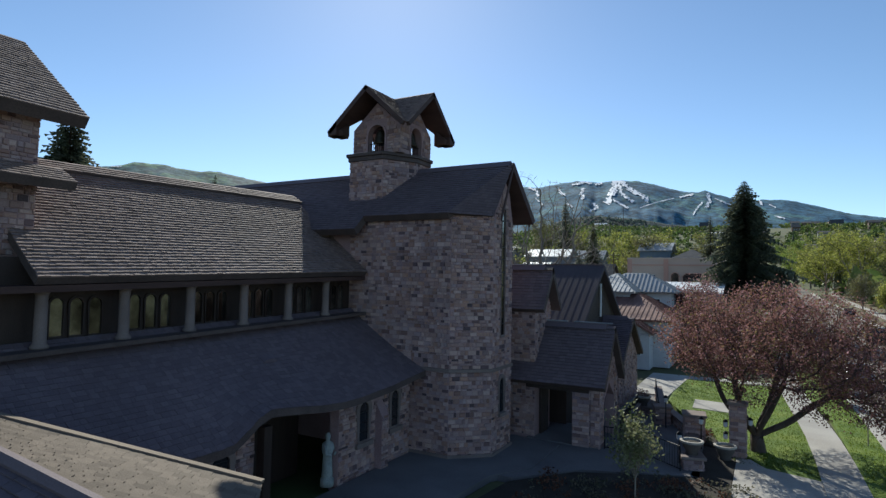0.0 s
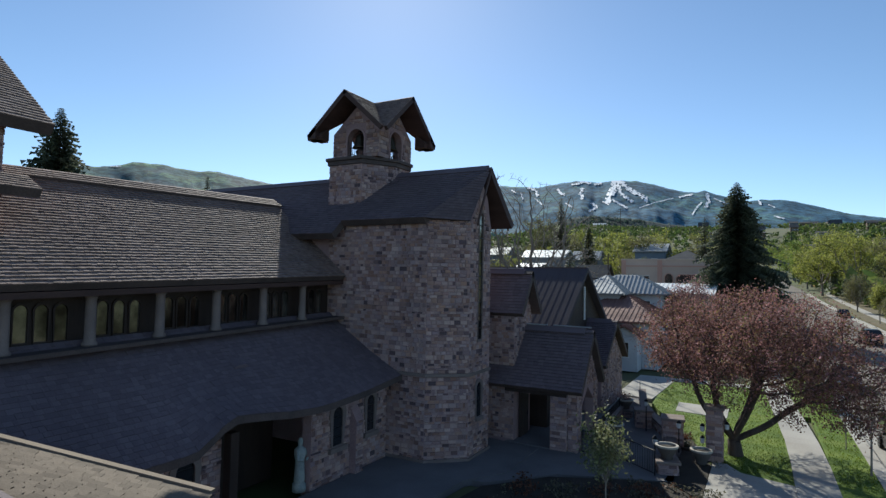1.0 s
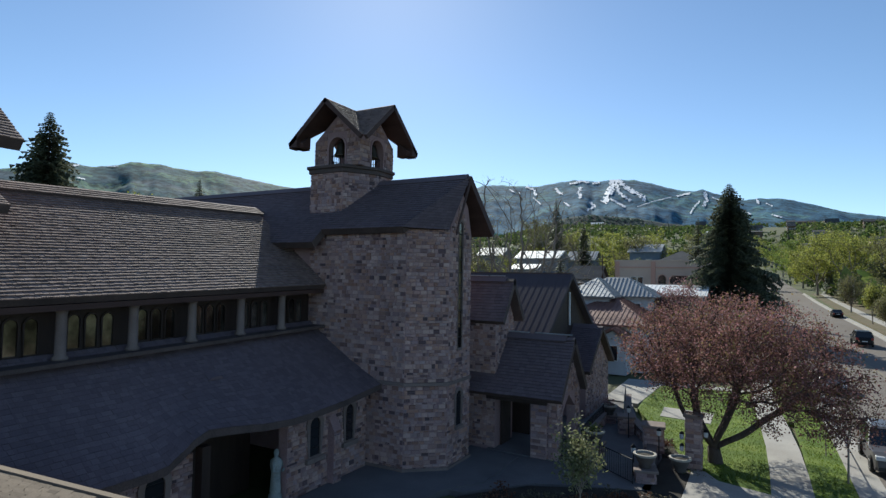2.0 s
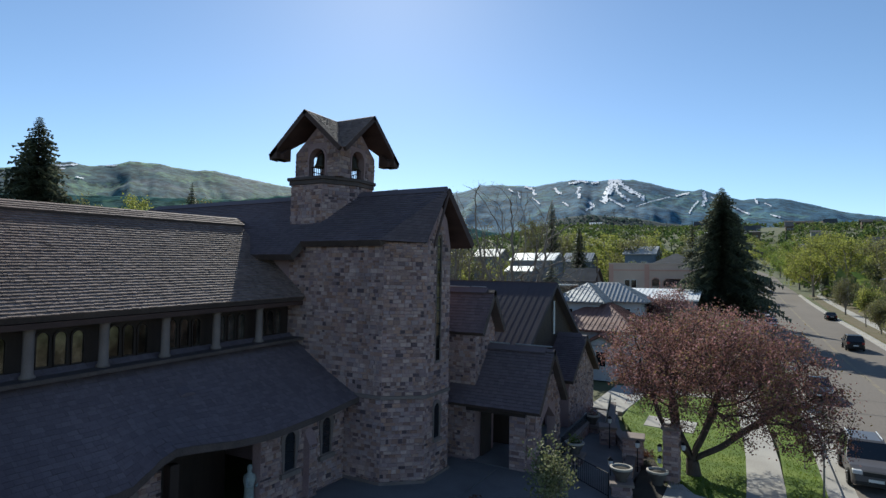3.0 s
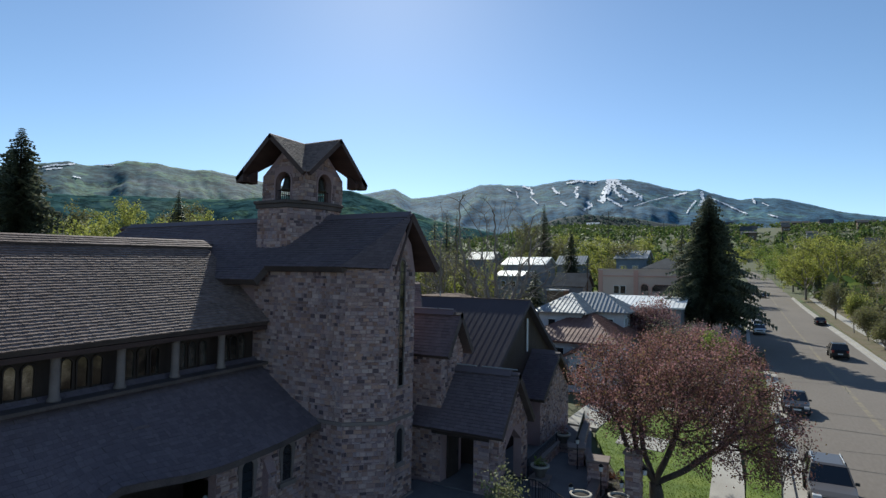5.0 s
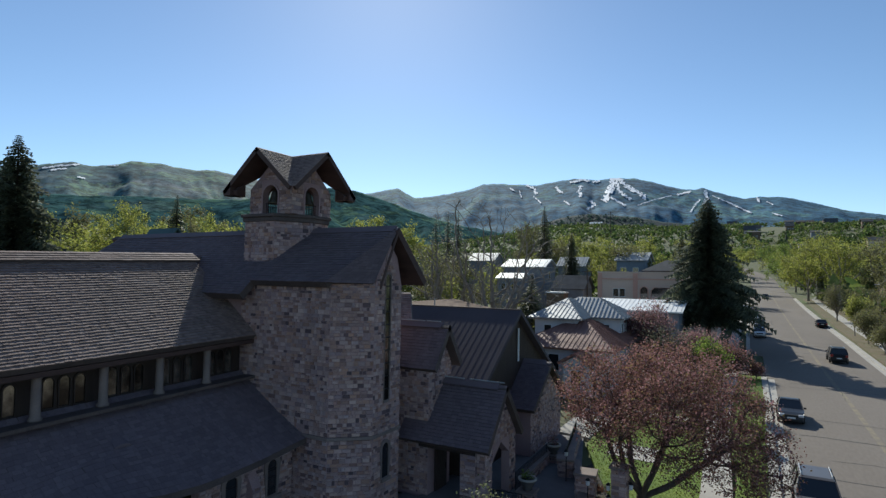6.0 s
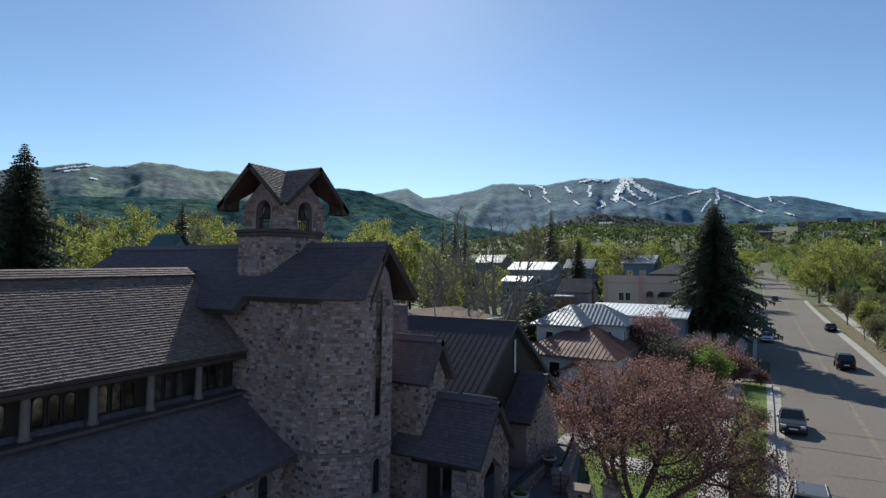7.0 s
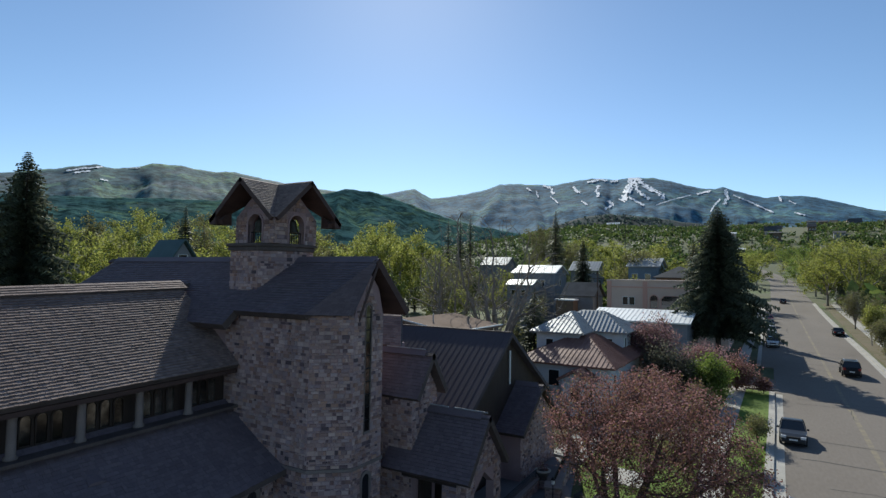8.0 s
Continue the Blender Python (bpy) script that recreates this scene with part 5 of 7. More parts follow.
for i in range(24):
    az, r = rng_t.uniform(24, 38), rng_t.uniform(520, 980)
    if i == 0:
        az, r = 14.75, 1010
    x, y = polar(az, r)
    z = land(x, y)
    w = rng_t.uniform(8, 13) if i else 22
    house("house", "hillside house with a broad low roof" if i else "hillside house with a bright white roof", x, x + w, y, y + 9, z - 3, z + rng_t.uniform(5.5, 8.5), "gable", z + rng_t.uniform(9, 11.5), (brown_wall, grey_wall, stucco)[i % 3], white_metal if i in (0, 9, 17) else tar_roof, 0.7, "x",
          wins=[("s", 1.5 + 2.6 * k, z + 2.6, 1.4, 1.6) for k in range(3)])


# ---- trees ----
def bend_points(a, b, sag, n, rng, wob):
    """Points of a bough from a to b, bowed by sag."""
    a, b = Vector(a), Vector(b)
    out = []
    for i in range(n + 1):
        t = i / n
        p = lerp(a, b, t) + Vector((0, 0, sag * 4 * t * (1 - t)))
        if 0 < i < n:
            p += Vector((rng.uniform(-wob, wob), rng.uniform(-wob, wob), rng.uniform(-wob, wob)))
        out.append(p)
    return out


def leaf_quad(g, p, size, rng, flat_=0.0):
    d = Vector((rng.gauss(0, 1), rng.gauss(0, 1), rng.gauss(0, 1) * (1 - flat_))).normalized()
    s = d.cross(Vector((rng.gauss(0, 1), rng.gauss(0, 1), rng.gauss(0, 1)))).normalized()
    w = size * rng.uniform(0.6, 1.3)
    g.add([p - d * w, p + s * w * 0.55, p + d * w, p - s * w * 0.55], [(0, 1, 2, 3)])


def broadleaf(name, label, x, y, height, trunk_h, trunk_r, centre, radii, limbs, twigs, leaves, size, bark_mat, leaf_material, seed, spread=0.4, z=None, fine=0, group="", lift=0.25, lean=(0, 0), up=0.0, low=-0.62, thin=1.0, slant=(0, 0), lumpy=0.25):
    """A tree: a forked trunk, boughs out to an uneven crown, twigs, and loose leaves round the twigs."""
    rng = random.Random(seed)
    z = land(x, y) - 0.05 if z is None else z
    t = thing(name, label, "tree", (x, y, z), group=group)
    wood = Geo()
    top = Vector((lean[0], lean[1], trunk_h))
    wood.tube(bend_points((0, 0, -0.3), top, 0, 4, rng, trunk_r * 0.3), [trunk_r * 1.5, trunk_r * 1.05, trunk_r * 0.95, trunk_r * 0.88, trunk_r * 0.8], 9)
    crown = Geo()
    c, r = Vector(centre), Vector(radii)
    lumps = [(Vector((rng.gauss(0, 1), rng.gauss(0, 1), rng.gauss(0, 1))).normalized(), rng.uniform(-lumpy, lumpy * 0.9)) for _ in range(14)]

    def crown_point(lo, hi):
        while True:
            d = Vector((rng.gauss(0, 1), rng.gauss(0, 1), rng.gauss(0, 1))).normalized()
            k = 1.0 + sum(a * max(0, d.dot(l)) ** 3 for l, a in lumps)
            if d.z < low:
                continue
            q = rng.uniform(lo, hi) * k
            dx, dy = d.x * r.x * q, d.y * r.y * q
            return Vector((c.x + dx, c.y + dy, c.z + d.z * r.z * q + slant[0] * dx + slant[1] * dy))

    for i in range(limbs):
        start = lerp((0, 0, 0), top, rng.uniform(0.72, 1.0))
        end = crown_point(0.45, 0.72)
        end.z += up * r.z * rng.uniform(0.3, 1.0)
        pts = bend_points(start, end, lift * (end - start).length * 0.5, 6, rng, 0.05 * (end - start).length)
        rr = trunk_r * rng.uniform(0.38, 0.6) * thin
        wood.tube(pts, [rr * (1 - 0.82 * k / 6) for k in range(7)], 6)
        for j in range(twigs):
            s = pts[rng.randint(2, 6)]
            e = s + (crown_point(0.7, 1.0) - s) * rng.uniform(0.35, 0.9)
            if (e - s).length > 0.55 * max(r):
                e = s + (e - s).normalized() * 0.55 * max(r)
            tw = bend_points(s, e, 0.06 * (e - s).length, 3, rng, 0.06 * (e - s).length)
            wood.tube(tw, [rr * 0.2, rr * 0.13, rr * 0.08, rr * 0.04], 4, cap=False)
            for f in range(fine):
                q = tw[rng.randint(1, 3)]
                v = (q - s + Vector((rng.gauss(0, 0.6), rng.gauss(0, 0.6), rng.gauss(0.2, 0.5))) * 0.5).normalized() * rng.uniform(0.3, 0.9) * max(r) * 0.22
                wood.tube([q, q + v * 0.6 + Vector((0, 0, 0.03)), q + v], [rr * 0.08, rr * 0.05, rr * 0.02], 3, cap=False)
            for _ in range(leaves):
                k = rng.uniform(0.5, 1.12)
                p = lerp(tw[0], tw[3], k) + Vector((rng.gauss(0, spread), rng.gauss(0, spread), rng.gauss(0, spread * 0.8)))
                leaf_quad(crown, p, size, rng)
    wood.ob("trunk", bark_mat, t)
    if crown.v:
        crown.ob("crown", leaf_material, t)
    return t


def grow(rng, nodes, parents, goals, step, reach, kill, rounds, rise, wob):
    """Boughs that grow, step by step, towards the goals left near them."""
    pos, par = [np.array(p, float) for p in nodes], list(parents)
    goal = np.array(goals)
    alive = np.ones(len(goal), bool)
    near, who = np.full(len(goal), 1e9), np.zeros(len(goal), int)
    fresh = list(range(len(pos)))
    tried = set()
    for _ in range(rounds):
        d = np.linalg.norm(goal[:, None] - np.array([pos[i] for i in fresh])[None], axis=2)
        k = d.argmin(axis=1)
        d = d[np.arange(len(goal)), k]
        better = d < near
        near[better], who[better] = d[better], np.array(fresh)[k][better]
        alive &= near > kill
        live = np.nonzero(alive & (near < reach))[0]
        if not len(live):
            break
        pull = {}
        for j in live:
            v = goal[j] - pos[who[j]]
            pull[who[j]] = pull.get(who[j], 0) + v / np.linalg.norm(v)
        fresh = []
        for i in sorted(pull):
            v = pull[i]
            v = v / (np.linalg.norm(v) + 1e-9) + np.array([rng.gauss(0, wob), rng.gauss(0, wob), rng.gauss(0, wob) + rise])
            v = v / np.linalg.norm(v)
            key = (i, round(v[0], 0), round(v[1], 0), round(v[2], 0))
            if key in tried and rng.random() < 0.7:
                continue
            tried.add(key)
            pos.append(pos[i] + v * step)
            par.append(i)
            fresh.append(len(pos) - 1)
        if not fresh:
            break
    return pos, par


def grown_tree(name, label, x, y, trunk_h, trunk_r, centre, radii, forks, goals, step, leaves, size, bark_mat, leaf_material, seed, lean=(0, 0), z=None, spread=0.16, low=-0.4, hollow=0.4, lumpy=0.3, fork=(0.7, 1.6), least=0.012,
               kill=1.4, rise=0.05, group="", young=4, power=0.45, slant=(0, 0), clumps=0, wob=0.16):
    """A tree whose forked boughs fill an uneven crown; leaves sit round its last twigs."""
    rng = random.Random(seed)
    z = land(x, y) - 0.05 if z is None else z
    t = thing(name, label, "tree", (x, y, z), group=group)
    c, r = Vector(centre), Vector(radii)
    lumps = [(Vector((rng.gauss(0, 1), rng.gauss(0, 1), rng.gauss(0, 1))).normalized(), rng.uniform(-lumpy, lumpy * 0.8)) for _ in range(16)]
    aims = []
    while len(aims) < goals:
        d = Vector((rng.gauss(0, 1), rng.gauss(0, 1), rng.gauss(0, 1))).normalized()
        if d.z < low:
            continue
        q = (hollow + (1 - hollow) * rng.random() ** 0.7) * (1.0 + sum(a * max(0, d.dot(l)) ** 4 for l, a in lumps))
        aims.append((c.x + d.x * r.x * q, c.y + d.y * r.y * q, c.z + d.z * r.z * q + (slant[0] * d.x * r.x + slant[1] * d.y * r.y) * q))
    if clumps:
        hearts = [aims[i * len(aims) // clumps] for i in range(clumps)]
        w = 0.16 * max(r)
        aims = [tuple(v + rng.gauss(0, w) for v in hearts[i % clumps]) for i in range(goals)]
    nodes, parents = [], []
    m = max(2, int(trunk_h / step))
    for k in range(m + 1):
        u = k / m
        nodes.append((lean[0] * u + rng.uniform(-0.1, 0.1) * trunk_r, lean[1] * u, -0.3 + (trunk_h + 0.3) * u))
        parents.append(k - 1)
    for f in range(forks):
        a = 2 * math.pi * (f + rng.uniform(-0.25, 0.25)) / forks
        at, up = m, rng.uniform(*fork)
        p = Vector(nodes[m])
        for k in range(max(2, int(0.22 * max(r) / step))):
            v = Vector((math.cos(a) * r.x / max(r), math.sin(a) * r.y / max(r), up)).normalized()
            up *= 0.93
            p = p + (v + Vector((rng.gauss(0, 0.1), rng.gauss(0, 0.1), rng.gauss(0, 0.1)))) * step
            nodes.append(tuple(p))
            parents.append(at)
            at = len(nodes) - 1
    pos, par = grow(rng, nodes, parents, aims, step, 3.0 * max(r), kill * step, 70, rise, wob)
    n = len(pos)
    kids = [[] for _ in range(n)]
    for i in range(1, n):
        kids[par[i]].append(i)
    for _ in range(5):
        pos = [pos[i] if par[i] < 0 or not kids[i] else pos[i] * 0.4 + pos[par[i]] * 0.3 + sum(pos[k] for k in kids[i]) / len(kids[i]) * 0.3 for i in range(n)]
    tips = [0] * n
    for i in range(n - 1, -1, -1):
        tips[i] = max(1, sum(tips[k] for k in kids[i]))
    rad = [max(least, trunk_r * (tips[i] / tips[0]) ** power) for i in range(n)]
    rad[0], rad[1] = rad[0] * 1.45, rad[1] * 1.12
    wood, crown = Geo(), Geo()
    heads = [0]
    while heads:
        i = heads.pop()
        chain = [i] if par[i] < 0 else [par[i], i]
        while kids[chain[-1]]:
            best = max(kids[chain[-1]], key=lambda k: tips[k])
            heads += [k for k in kids[chain[-1]] if k != best]
            chain.append(best)
        if len(chain) > 1:
            rr = [min(rad[k], rad[i] * 1.02) if k != i else rad[i] for k in chain]
            rr[-1] *= 0.5
            wood.tube([pos[k] for k in chain], rr, 8 if rr[0] > 0.1 else 5 if rr[0] > 0.04 else 3, cap=False)
    for i in range(m + 1, n):
        if tips[i] <= young:
            for _ in range(leaves):
                leaf_quad(crown, Vector(pos[i]) + Vector((rng.gauss(0, spread), rng.gauss(0, spread), rng.gauss(0, spread))), size, rng)
    wood.ob("trunk", bark_mat, t, smooth=True)
    if crown.v:
        crown.ob("crown", leaf_material, t)
    return t


def spruce(name, label, x, y, height, radius, seed, dense=1.0, z=None, group="", bare=0.06):
    """A spruce: a straight trunk and drooping boughs in whorls, hung with needle sprays."""
    rng = random.Random(seed)
    z = land(x, y) - 0.05 if z is None else z
    t = thing(name, label, "tree", (x, y, z), group=group)
    Geo().tube([(0, 0, -0.3), (0, 0, height * 0.5), (0, 0, height * 0.98)], [height * 0.018, height * 0.011, 0.02], 7).ob("trunk", bark, t)
    g = Geo()
    h = height * bare
    step = max(0.3, height * 0.021) / dense
    while h < height * 0.985:
        q = 1 - h / height
        out = radius * (q ** 0.86) * (0.62 + 0.38 * min(1.0, h / height / 0.24)) * rng.uniform(0.74, 1.12) + 0.12 * min(1.0, q * 8)
        n = max(5, int((6 + 7 * q) * dense))
        a0 = rng.random() * 6.28
        for i in range(n):
            a = a0 + 6.283 * i / n + rng.uniform(-0.25, 0.25)
            ln = out * rng.uniform(0.6, 1.16)
            d = Vector((math.cos(a), math.sin(a), 0))
            s = Vector((-d.y, d.x, 0))
            tip = Vector((0, 0, h)) + d * ln + Vector((0, 0, -ln * rng.uniform(0.05, 0.3) + 0.08 * ln))
            root = Vector((0, 0, h + 0.05))
            m = max(3, int(ln / 0.42))
            for k in range(m):
                u = (k + 0.6) / m
                p = lerp(root, tip, u) + Vector((0, 0, 0.12 * ln * math.sin(math.pi * u)))
                wd = (0.2 + 0.19 * ln * (1 - 0.6 * u)) * rng.uniform(0.7, 1.25) * (0.5 + 0.5 * min(1.0, q * 6))
                f = d * ln / m * 1.1
                dr = Vector((0, 0, -wd * rng.uniform(0.35, 0.8)))
                g.add([p - f * 0.3, p + s * wd + f * 0.55 + dr, p + f * 0.7, p - s * wd + f * 0.55 + dr], [(0, 1, 2), (0, 2, 3)])
                if rng.random() < 0.6:
                    g.add([p, p + f * 0.8 + s * rng.uniform(-0.1, 0.1), p + f * 0.5 + dr * 1.5 + s * rng.uniform(-wd, wd) * 0.5], [(0, 1, 2)])
        h += step * rng.uniform(0.75, 1.25) * (0.6 + 0.6 * q)
    g.ob("crown", needles, t)
    return t


grown_tree("crabapple_tree", "spreading crabapple in pink blossom and bronze leaf on the lawn", 15.6, 6.0, 0.85, 0.29, (0.85, 0.5, 4.3), (5.9, 5.4, 3.85), 6, 2900, 0.25, 30, 0.052, bark, blossom, 6, (-0.15, 0.1), spread=0.2, low=-0.62, hollow=0.3, lumpy=0.3, fork=(0.45, 1.3),
           slant=(-0.17, 0.06), young=9, power=0.5, least=0.008)
broadleaf("sapling", "slender young tree with pale new leaves in the shaded bed", 12.0, -2.9, 3.75, 1.1, 0.03, (0, 0, 2.1), (1.15, 1.15, 1.8), 14, 9, 15, 0.065, grey_bark, pale_leaf, 7, 0.14, z=0.0)
broadleaf("sapling", "thin bare young tree on the kerbside grass", 20.3, 5.8, 4.6, 1.9, 0.04, (0, 0, 3.3), (0.85, 0.85, 1.4), 8, 6, 4, 0.05, grey_bark, bud_leaf, 8, 0.1, fine=2)
broadleaf("sapling", "thin bare young tree on the kerbside grass", 19.9, 9.6, 2.4, 1.0, 0.025, (0, 0, 1.7), (0.4, 0.4, 0.7), 6, 4, 2, 0.04, grey_bark, bud_leaf, 9, 0.08, fine=1)
spruce("spruce_tree", "tall dark spruce standing beside the street", 14.0, 68.0, 21.9, 8.8, 21, 1.6, bare=0.17)
spruce("spruce_tree", "tall dark spruce behind the church", -42.6, 6.9, 23.7, 7.6, 22, 1.6)
broadleaf("crabapple_tree", "crabapple in rosy blossom behind the white house", 10.6, 41.5, 9.4, 1.6, 0.16, (-0.6, 0, 5.4), (4.2, 3.8, 4.1), 14, 18, 46, 0.1, bark, pink_blossom, 12, 0.35, fine=2, low=-0.9)
broadleaf("shrub", "tall dark olive shrub by the white house", 12.4, 38.2, 6.6, 0.5, 0.12, (0, 0, 3.0), (4.1, 3.4, 3.6), 15, 18, 70, 0.1, bark, dark_leaf, 18, 0.34, low=-0.98)
broadleaf("shrub", "brown twiggy shrub beside the porch", 11.2, 33.8, 4.4, 0.4, 0.09, (0, 0, 2.1), (2.2, 2.4, 2.2), 11, 14, 50, 0.09, bark, blossom, 25, 0.3, fine=2, low=-0.98)
broadleaf("crabapple_tree", "low crabapple in rosy blossom near the side street", 14.2, 46.6, 7.0, 0.9, 0.14, (0, 0, 3.6), (3.4, 3.0, 3.3), 13, 16, 46, 0.1, bark, pink_blossom, 13, 0.35, fine=2, low=-0.95)
broadleaf("shrub", "tall fresh green shrub near the pavement", 15.5, 38.6, 6.2, 0.5, 0.1, (0, 0, 2.9), (2.8, 2.8, 3.3), 13, 15, 56, 0.1, bark, green_leaf, 14, 0.34, low=-0.98)
broadleaf("shrub", "olive shrub under the green one", 15.2, 33.6, 3.4, 0.4, 0.08, (0, 0, 1.6), (1.9, 2.6, 1.7), 10, 12, 60, 0.09, bark, bud_leaf, 26, 0.3, low=-0.98)
broadleaf("shrub", "brown budding bush at the street corner", 17.4, 47.5, 5.4, 0.5, 0.09, (0, 0, 2.4), (3.0, 3.0, 2.7), 12, 15, 40, 0.09, bark, blossom, 19, 0.32, fine=2, low=-0.98)
broadleaf("shrub", "olive leafing shrub on the kerbside grass", 19.9, 27.0, 2.6, 0.4, 0.05, (0, 0, 1.4), (0.7, 2.2, 1.0), 8, 9, 45, 0.07, bark, bud_leaf, 15, 0.22)
broadleaf("shrub", "olive leafing shrub on the kerbside grass", 19.8, 20.0, 2.0, 0.4, 0.05, (0, 0, 1.1), (0.7, 1.8, 0.8), 7, 8, 40, 0.07, bark, green_leaf, 16, 0.2)
broadleaf("shrub", "reddish leafing shrub on the kerbside grass", 19.9, 47.0, 2.2, 0.4, 0.05, (0, 0, 1.2), (0.9, 1.2, 0.8), 7, 8, 40, 0.08, bark, blossom, 17, 0.2)
for i, (x, y, h, r, m, lab) in enumerate(((-9.5, 51.5, 6.5, 2.6, bud_leaf, "olive budding small tree by the pale-roofed house"), (-6.0, 53.0, 5.5, 2.4, spring_leaf, "fresh yellow-green small tree between houses"), (-3.0, 54.0, 4.8, 2.2, bud_leaf, "olive budding bush between houses"),
                                           (-14.5, 47.0, 7.5, 3.0, spring_leaf, "fresh yellow-green small tree between houses"), (-6.5, 66.5, 6.0, 2.6, bud_leaf, "olive budding bush between houses"), (-4.2, 97.0, 12.5, 3.4, spring_leaf, "fresh yellow-green small tree between houses"), (-19.5, 84.0, 8.5, 3.0, bud_leaf, "olive budding tree between houses"))):
    broadleaf("garden_tree", lab, x, y, h, h * 0.15, 0.12, (0, 0, h * 0.52), (r, r, h * 0.5), 11, 12, 34, 0.14, grey_bark, m, 400 + i, 0.36, fine=1, low=-0.9, lumpy=0.4)
# trees in the town behind the church
grown_tree("cottonwood_tree", "large bare cottonwood with fine twigs behind the hall", -4.9, 36.0, 3.4, 0.66, (0.4, 0.2, 10.0), (7.2, 6.6, 7.8), 5, 2000, 0.42, 1, 0.06, twig_bark, bud_leaf, 31, (0.2, 0), spread=0.3, low=-0.5, hollow=0.25, lumpy=0.35, fork=(1.1, 2.2), least=0.021, rise=0.06, young=2, power=0.62, wob=0.06)
grown_tree("cottonwood_tree", "leaning cottonwood with grey limbs and first leaves behind the hall", -10.8, 36.5, 3.2, 0.4, (-0.6, 0, 9.6), (5.2, 5.0, 6.4), 4, 600, 0.55, 3, 0.1, twig_bark, bud_leaf, 32, (-0.5, 0), spread=0.4, low=-0.5, hollow=0.25, fork=(0.9, 1.9), least=0.026, rise=0.05, power=0.52, wob=0.07)
grown_tree("cottonwood_tree", "bare twiggy tree behind the hall roof", -10.5, 46.0, 2.5, 0.28, (0, 0, 7.8), (4.6, 4.6, 5.6), 4, 260, 0.6, 3, 0.1, grey_bark, bud_leaf, 35, spread=0.35, low=-0.6, hollow=0.25, fork=(1.4, 2.4), least=0.026, rise=0.08, wob=0.07)
broadleaf("cottonwood_tree", "budding cottonwood in a back garden", -22.0, 52.0, 17.0, 3.0, 0.34, (0, 0, 10), (5.0, 5.0, 6.0), 12, 12, 20, 0.16, grey_bark, bud_leaf, 33, 0.5, fine=3, up=0.3)
grown_tree("cottonwood_tree", "bare grey tree beyond the tower", -19.0, 26.0, 2.4, 0.28, (0, 0, 8.0), (4.8, 4.8, 5.4), 4, 300, 0.6, 1, 0.08, grey_bark, bud_leaf, 34, spread=0.3, low=-0.6, hollow=0.25, fork=(1.4, 2.4), least=0.022, rise=0.08, wob=0.07)
spruce("spruce_tree", "dark spruce in a back garden", -1.2, 37.5, 10.8, 3.0, 41, 0.9)
spruce("spruce_tree", "tall dark spruce among the houses", -27.0, 117.0, 29.0 - land(-27, 117), 4.4, 42, 1.2)
spruce("spruce_tree", "dark spruce among the houses", -20.0, 117.0, 22.0 - land(-20, 117), 4.4, 43, 1.2)
spruce("spruce_tree", "dark spruce beside the beige building", 8.0, 92.0, 19.0, 3.4, 44)
spruce("spruce_tree", "dark spruce beside the beige building", 13.5, 96.0, 17.0, 3.6, 45)
spruce("spruce_tree", "dark spruce among spring trees", -48.7, 28.6, 21.0, 3.6, 46, 1.2)
spruce("spruce_tree", "dark spruce among spring trees", -42.0, 34.0, 17.0, 3.0, 47, 1.2)
for i, (x, y, h) in enumerate(((-79.4, 153, 29.5), (-75.6, 155, 31), (-72.6, 157, 31.5), (-66, 112, 20), (-58, 122, 17))):
    spruce("spruce_tree", "dark spruce far off in the valley", x, y, h, h * 0.17, 50 + i, 0.8, group="far spruces")
SPRING = [(-100, 46, 22, 8), (-92, 38, 21, 7.5), (-112, 60, 27, 8), (-84, 52, 23, 7), (-104, 72, 27, 8.5), (-120, 44, 26, 8), (-76, 60, 22, 7), (-82, 84, 25, 8), (-70, 78, 21, 7), (-128, 70, 28, 9),
          (-56, 76, 21, 7.5), (-48, 82, 22, 7.5), (-41, 96, 13, 5.5), (-62, 92, 23, 8), (-36, 78, 11, 5), (-38, 112, 12, 5), (-44, 172, 24, 8), (-44, 186, 25, 8), (-16, 176, 21, 7), (-30, 178, 23, 8), (-6, 118, 18, 7), (-14, 134, 20, 7.5),
          (-140, 60, 26, 9), (-118, 88, 29, 9), (-96, 100, 28, 9), (-134, 96, 31, 9), (-88, 118, 28, 9), (-70, 112, 26, 8), (-52, 176, 26, 8.5), (-112, 30, 22, 7), (-42, 146, 18, 6), (-10, 158, 22, 8), (2, 146, 19, 7), (6, 170, 21, 8),
          (-66, 40, 15, 5.5), (-74, 30, 17, 6), (-58, 56, 16, 6), (-46, 60, 15, 5.5)]
for i, (x, y, h, r) in enumerate(SPRING):
    kind = (spring_leaf, "yellow-green cottonwood in new leaf in the valley") if i % 4 else (bud_leaf, "olive budding cottonwood in the valley")
    grown_tree("cottonwood_tree", kind[1], x, y, h * 0.17, 0.34, (0, 0, h * 0.5), (r, r, h * 0.4), 4, 260, 0.8, 32, 0.25, grey_bark, kind[0], 100 + i, spread=0.58, low=-0.65, hollow=0.5, lumpy=0.25, clumps=15, fork=(1.0, 2.2), least=0.03, rise=0.08)
